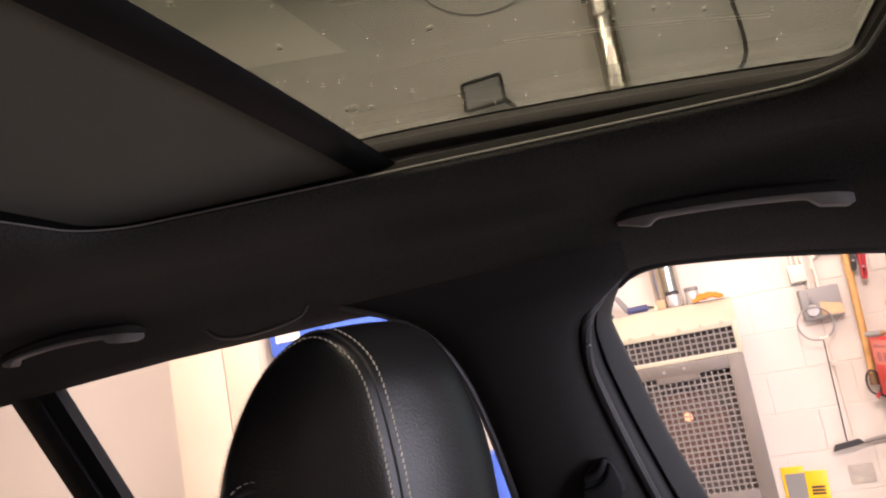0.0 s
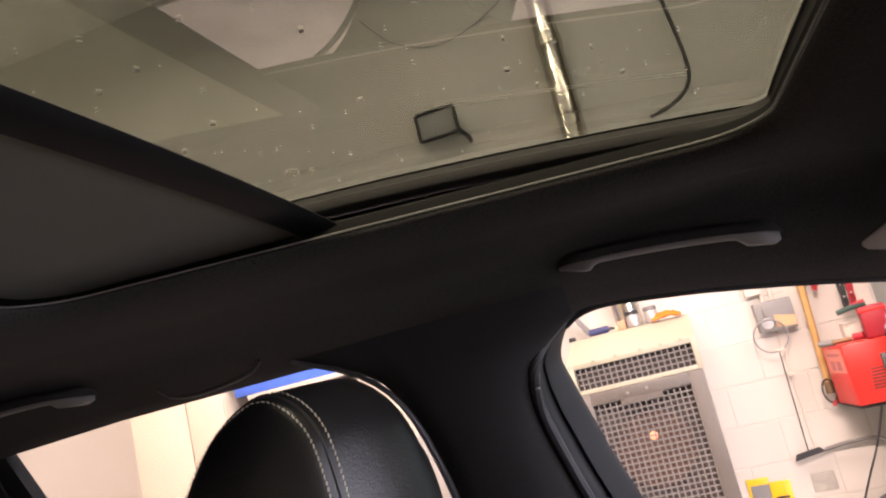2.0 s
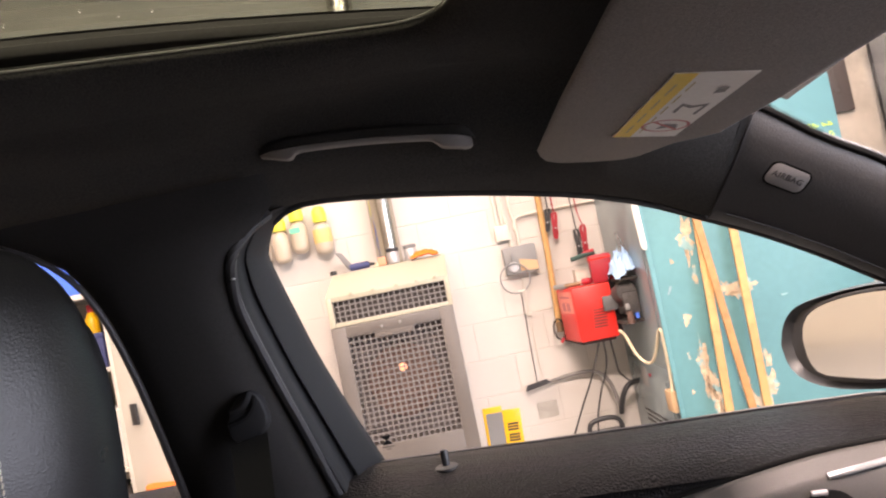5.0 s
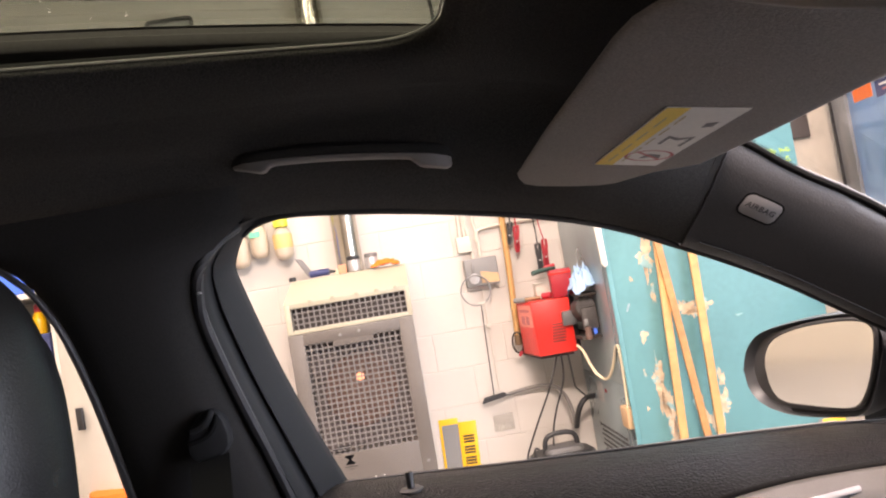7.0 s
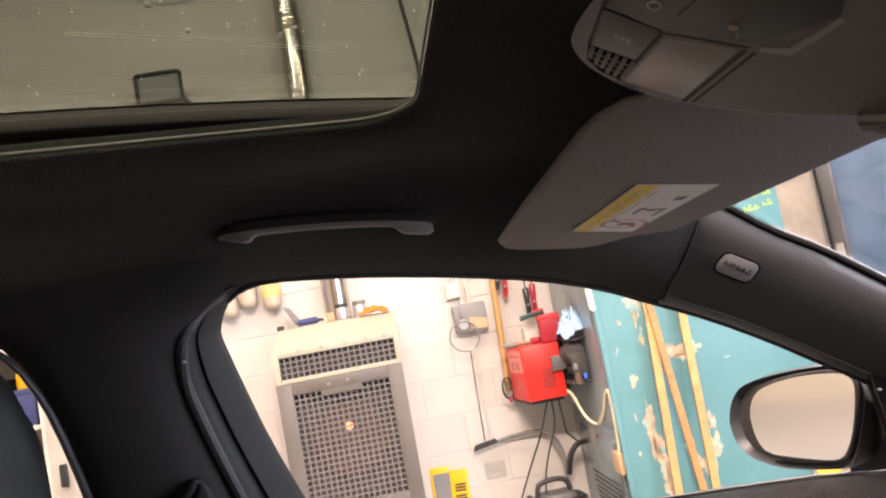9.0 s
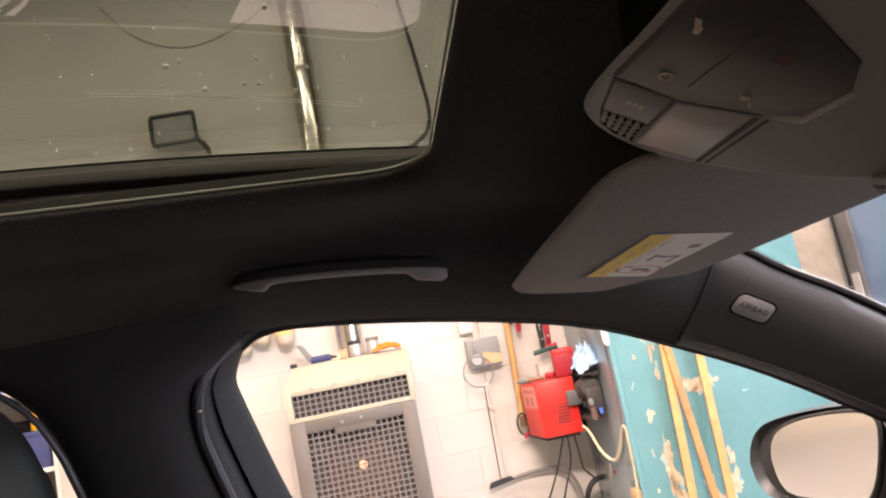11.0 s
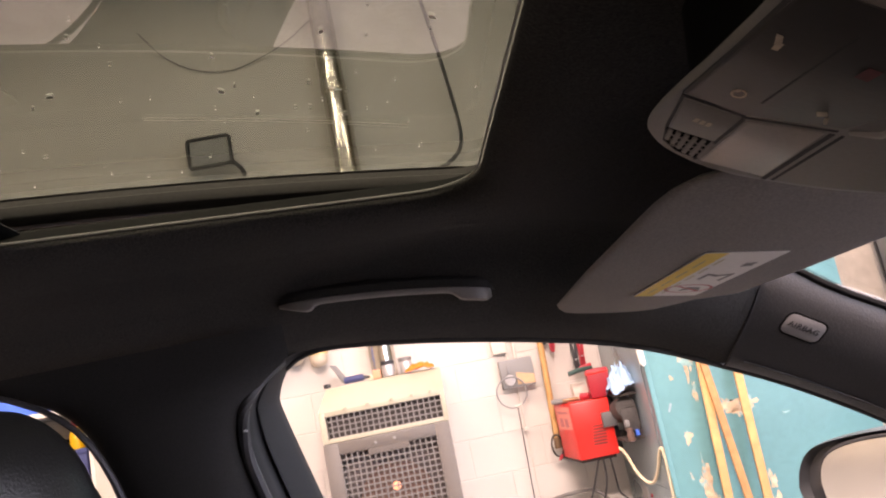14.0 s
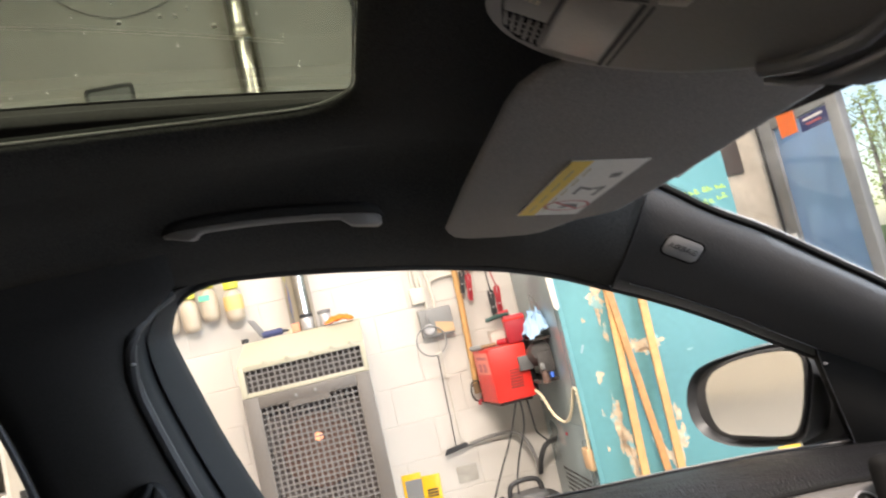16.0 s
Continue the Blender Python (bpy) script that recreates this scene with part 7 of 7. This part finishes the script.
dr = part("cabinet_door", slab([(-1.937, 3.945, 0.05), (-1.615, 3.80, 0.05), (-1.615, 3.80, 1.73), (-1.937, 3.945, 1.73)], (0.41, 0.91, 0), 0.02, bevel=0.003), M_WHITECAB, sc, "white door standing open")
part("door_latch", slab([(-1.860, 3.895, 0.98), (-1.820, 3.877, 0.98), (-1.820, 3.877, 1.10), (-1.860, 3.895, 1.10)], (-0.41, -0.91, 0), 0.018, bevel=0.004), M_BLACKPL, dr)
cr = thing("blue_crate", (-2.375, 4.15, 1.765), "blue plastic crate on the store cabinet", "crate")
part("crate", box(-2.825, -1.975, 3.96, 4.38, 1.767, 2.06, 0.01), M_BLUE, cr)
part("crate_rim", box(-2.835, -1.965, 3.95, 4.39, 2.03, 2.065, 0.006), M_BLUE, cr)
part("crate_label", box(-2.775, -2.595, 3.955, 3.96, 1.85, 1.98), M_PAPER, cr)
for (x0, x1, z0_, z1_, mt, lb) in ((-2.175, -1.995, 1.326, 1.53, M_NAVY, "dark blue box on the cabinet shelf"), (-2.455, -2.205, 1.326, 1.60, M_BLACKPL, "black box on the cabinet shelf"), (-2.175, -1.985, 0.746, 1.08, M_PAPER, "white carton on the cabinet shelf"), (-2.425, -2.195, 0.746, 1.22, M_INKGREY, "grey box on the cabinet shelf"), (-2.205, -1.995, 0.126, 0.62, M_DARK, "dark box low in the cabinet"), (-2.675, -2.475, 1.326, 1.58, M_NAVY, "dark blue box on the cabinet shelf"), (-2.675, -2.475, 0.746, 1.15, M_PAPER, "white carton on the cabinet shelf")):
    b = thing("storage_box", ((x0 + x1) / 2, 4.1, z0_), lb, "box", "boxes in the cabinet")
    part("carton", box(x0, x1, 4.0, 4.30, z0_, z1_, 0.006), mt, b)
    part("lid", box(x0 - 0.003, x1 + 0.003, 3.997, 4.303, z1_ - 0.03, z1_ + 0.002, 0.003), mt, b)
yb = thing("oil_can", (-2.075, 4.02, 1.53), "yellow oil can with a red cap on a box", "oil can")
part("can", spin([(0.0005, 0.0), (0.036, 0.0), (0.038, 0.010), (0.038, 0.080), (0.030, 0.100), (0.018, 0.125), (0.0005, 0.126)], (-2.080, 4.09, 1.534), 16), M_YELLOW, yb)
part("cap", spin([(0.018, 0.0), (0.020, 0.005), (0.018, 0.045), (0.0005, 0.048)], (-2.080, 4.09, 1.658), 14), M_REDDARK, yb)
bd = thing("blue_drum", (-1.42, 4.15, 0.0), "blue plastic drum standing by the wall", "drum")
part("drum", spin([(0.0005, 0.0), (0.14, 0.0), (0.16, 0.03), (0.165, 0.40), (0.16, 0.42), (0.165, 0.44), (0.165, 0.86), (0.14, 0.94), (0.05, 0.96), (0.0005, 0.96)], (-1.42, 4.18, 0.0), 28), M_BLUE, bd)
part("cap", spin([(0.04, 0.95), (0.045, 0.96), (0.045, 0.985), (0.0005, 0.99)], (-1.38, 4.12, 0.0), 16), M_WHITEPLASTIC, bd)
gb = thing("orange_tub", (-1.70, 3.9, 0.0), "orange plastic tub standing on the floor", "tub")
part("tub", spin([(0.0005, 0.0), (0.13, 0.0), (0.15, 0.30), (0.165, 0.60), (0.172, 0.605), (0.172, 0.64), (0.14, 0.645), (0.0005, 0.645)], (-1.68, 3.90, 0.0), 28), M_ORANGE, gb)

# ---- cream lockers further back ----
lk = thing("cream_locker", (-3.4, 4.2, 0), "tall plain cream steel locker by the wall", "locker")
part("carcass", box(-3.62, -2.90, 3.95, 4.42, 0.0, 2.45, 0.006), M_CREAMWALL, lk)
for a, b in ((-3.615, -3.185), (-3.175, -2.905)):
    part("locker_door", box(a, b, 3.93, 3.95, 0.06, 2.42, 0.004), M_CREAMWALL, lk)

# ---- lamp battens added on the ceiling, out of view ----
for i, (lx, ly, _) in enumerate(LAMPS):
    lb_ = thing("ceiling_light", (lx, ly, 5.0), "unseen white fluorescent batten added below the ceiling", "ceiling light", "ceiling lights")
    part("housing", box(lx - 0.76, lx + 0.76, ly - 0.05, ly + 0.05, 4.56, 4.64, 0.006), M_WHITEPLASTIC, lb_)
    part("diffuser", box(lx - 0.74, lx + 0.74, ly - 0.04, ly + 0.04, 4.54, 4.56, 0.004), M_TUBE, lb_, "lit diffuser")
    for hx in (-0.5, 0.5):
        part("hanger", tube([(lx + hx, ly, 4.64), (lx + hx, ly, 5.0)], 0.006, 8, 0), M_CONDUIT, lb_)

# ---- trees and sky outside ----


def tree(x, y, h, seed, crown):
    rs_ = random.Random(seed)
    t = thing("tree", (x, y, -0.12), "slim tree with pale spring leaves outside the doorway", "tree", "trees outside")
    bm_ = tube([(x, y, -0.2), (x + rs_.uniform(-0.2, 0.2), y + rs_.uniform(-0.2, 0.2), h * 0.5), (x + rs_.uniform(-0.3, 0.3), y, h)], 0.24, 9, 1, taper=0.05)
    for i in range(9):
        z = h * (0.3 + 0.07 * i)
        a = rs_.uniform(0, 6.28)
        L = rs_.uniform(0.8, 1.7) * crown
        tube([(x, y, z), (x + L * 0.5 * math.cos(a), y + L * 0.5 * math.sin(a), z + 0.3 * L), (x + L * math.cos(a), y + L * math.sin(a), z + 0.75 * L)], 0.045, 5, 1, bm=bm_, taper=0.01)
    part("trunk", bm_, M_BARK, t)
    bm_ = bmesh.new()
    for i in range(900):
        f = rs_.random()
        z = h * (0.28 + 0.78 * f)
        rad = crown * (0.5 + 1.4 * math.sin(math.pi * min(1, f * 0.9 + 0.12))) * math.sqrt(rs_.random())
        a = rs_.uniform(0, 6.2832)
        c = Vector((x + rad * math.cos(a), y + rad * math.sin(a), z + rs_.uniform(-0.4, 0.4)))
        s_ = rs_.uniform(0.10, 0.26)
        u_ = Vector((rs_.uniform(-1, 1), rs_.uniform(-1, 1), rs_.uniform(-1, 1))).normalized()
        v_ = u_.orthogonal().normalized()
        bm_.faces.new([bm_.verts.new(c + p) for p in (u_ * s_, v_ * s_ * 0.6, -u_ * s_, -v_ * s_ * 0.6)])
    part("crown", bm_, M_LEAF, t, smooth=False)


rs = random.Random(77)
for i in range(26):
    tx = rs.uniform(38, 75)
    tree(tx, tx * (0.75 + 1.15 * (i % 8) / 8) + rs.uniform(-1, 1), rs.uniform(9, 15), 100 + i, rs.uniform(1.0, 1.7))

# ---- the blocks of the wall, each on its own ----
bw, bh = 0.4562, PITCH - 0.0036
blk = bmesh.new()
v0 = [blk.verts.new(p) for p in ((-bw / 2, 0, -bh / 2), (bw / 2, 0, -bh / 2), (bw / 2, 0, bh / 2), (-bw / 2, 0, bh / 2))]
v1 = [blk.verts.new((p.co.x, -0.009, p.co.z)) for p in v0]
v2 = [blk.verts.new((p.co.x * (1 - 0.006 / bw), -0.0115, p.co.z * (1 - 0.006 / bh))) for p in v0]
for a, b in ((v0, v1), (v1, v2)):
    for i in range(4):
        blk.faces.new((a[i], a[(i + 1) % 4], b[(i + 1) % 4], b[i]))
blk.faces.new(v2)
block = finish(blk, "block", False)
block.materials.append(M_BLOCK)
rs = random.Random(5)
for k in range(-1, 20):
    z = Z0 + (k + 0.5) * PITCH
    if z - bh / 2 < -0.2 or z + bh / 2 > 5.0:
        continue
    for i in range(-14, 7):
        x = 0.13 + i * 0.458 + (0.229 if k % 2 else 0.0)
        if x + bw / 2 > 2.74 or x - bw / 2 < -3.1 or z - bh / 2 < 0.0 or k > 8:
            continue
        y = YW + 0.012 - rs.uniform(0.0, 0.0015)
        ob = new("block", block)
        ob.parent = wall
        ob.location = (x, y, z)
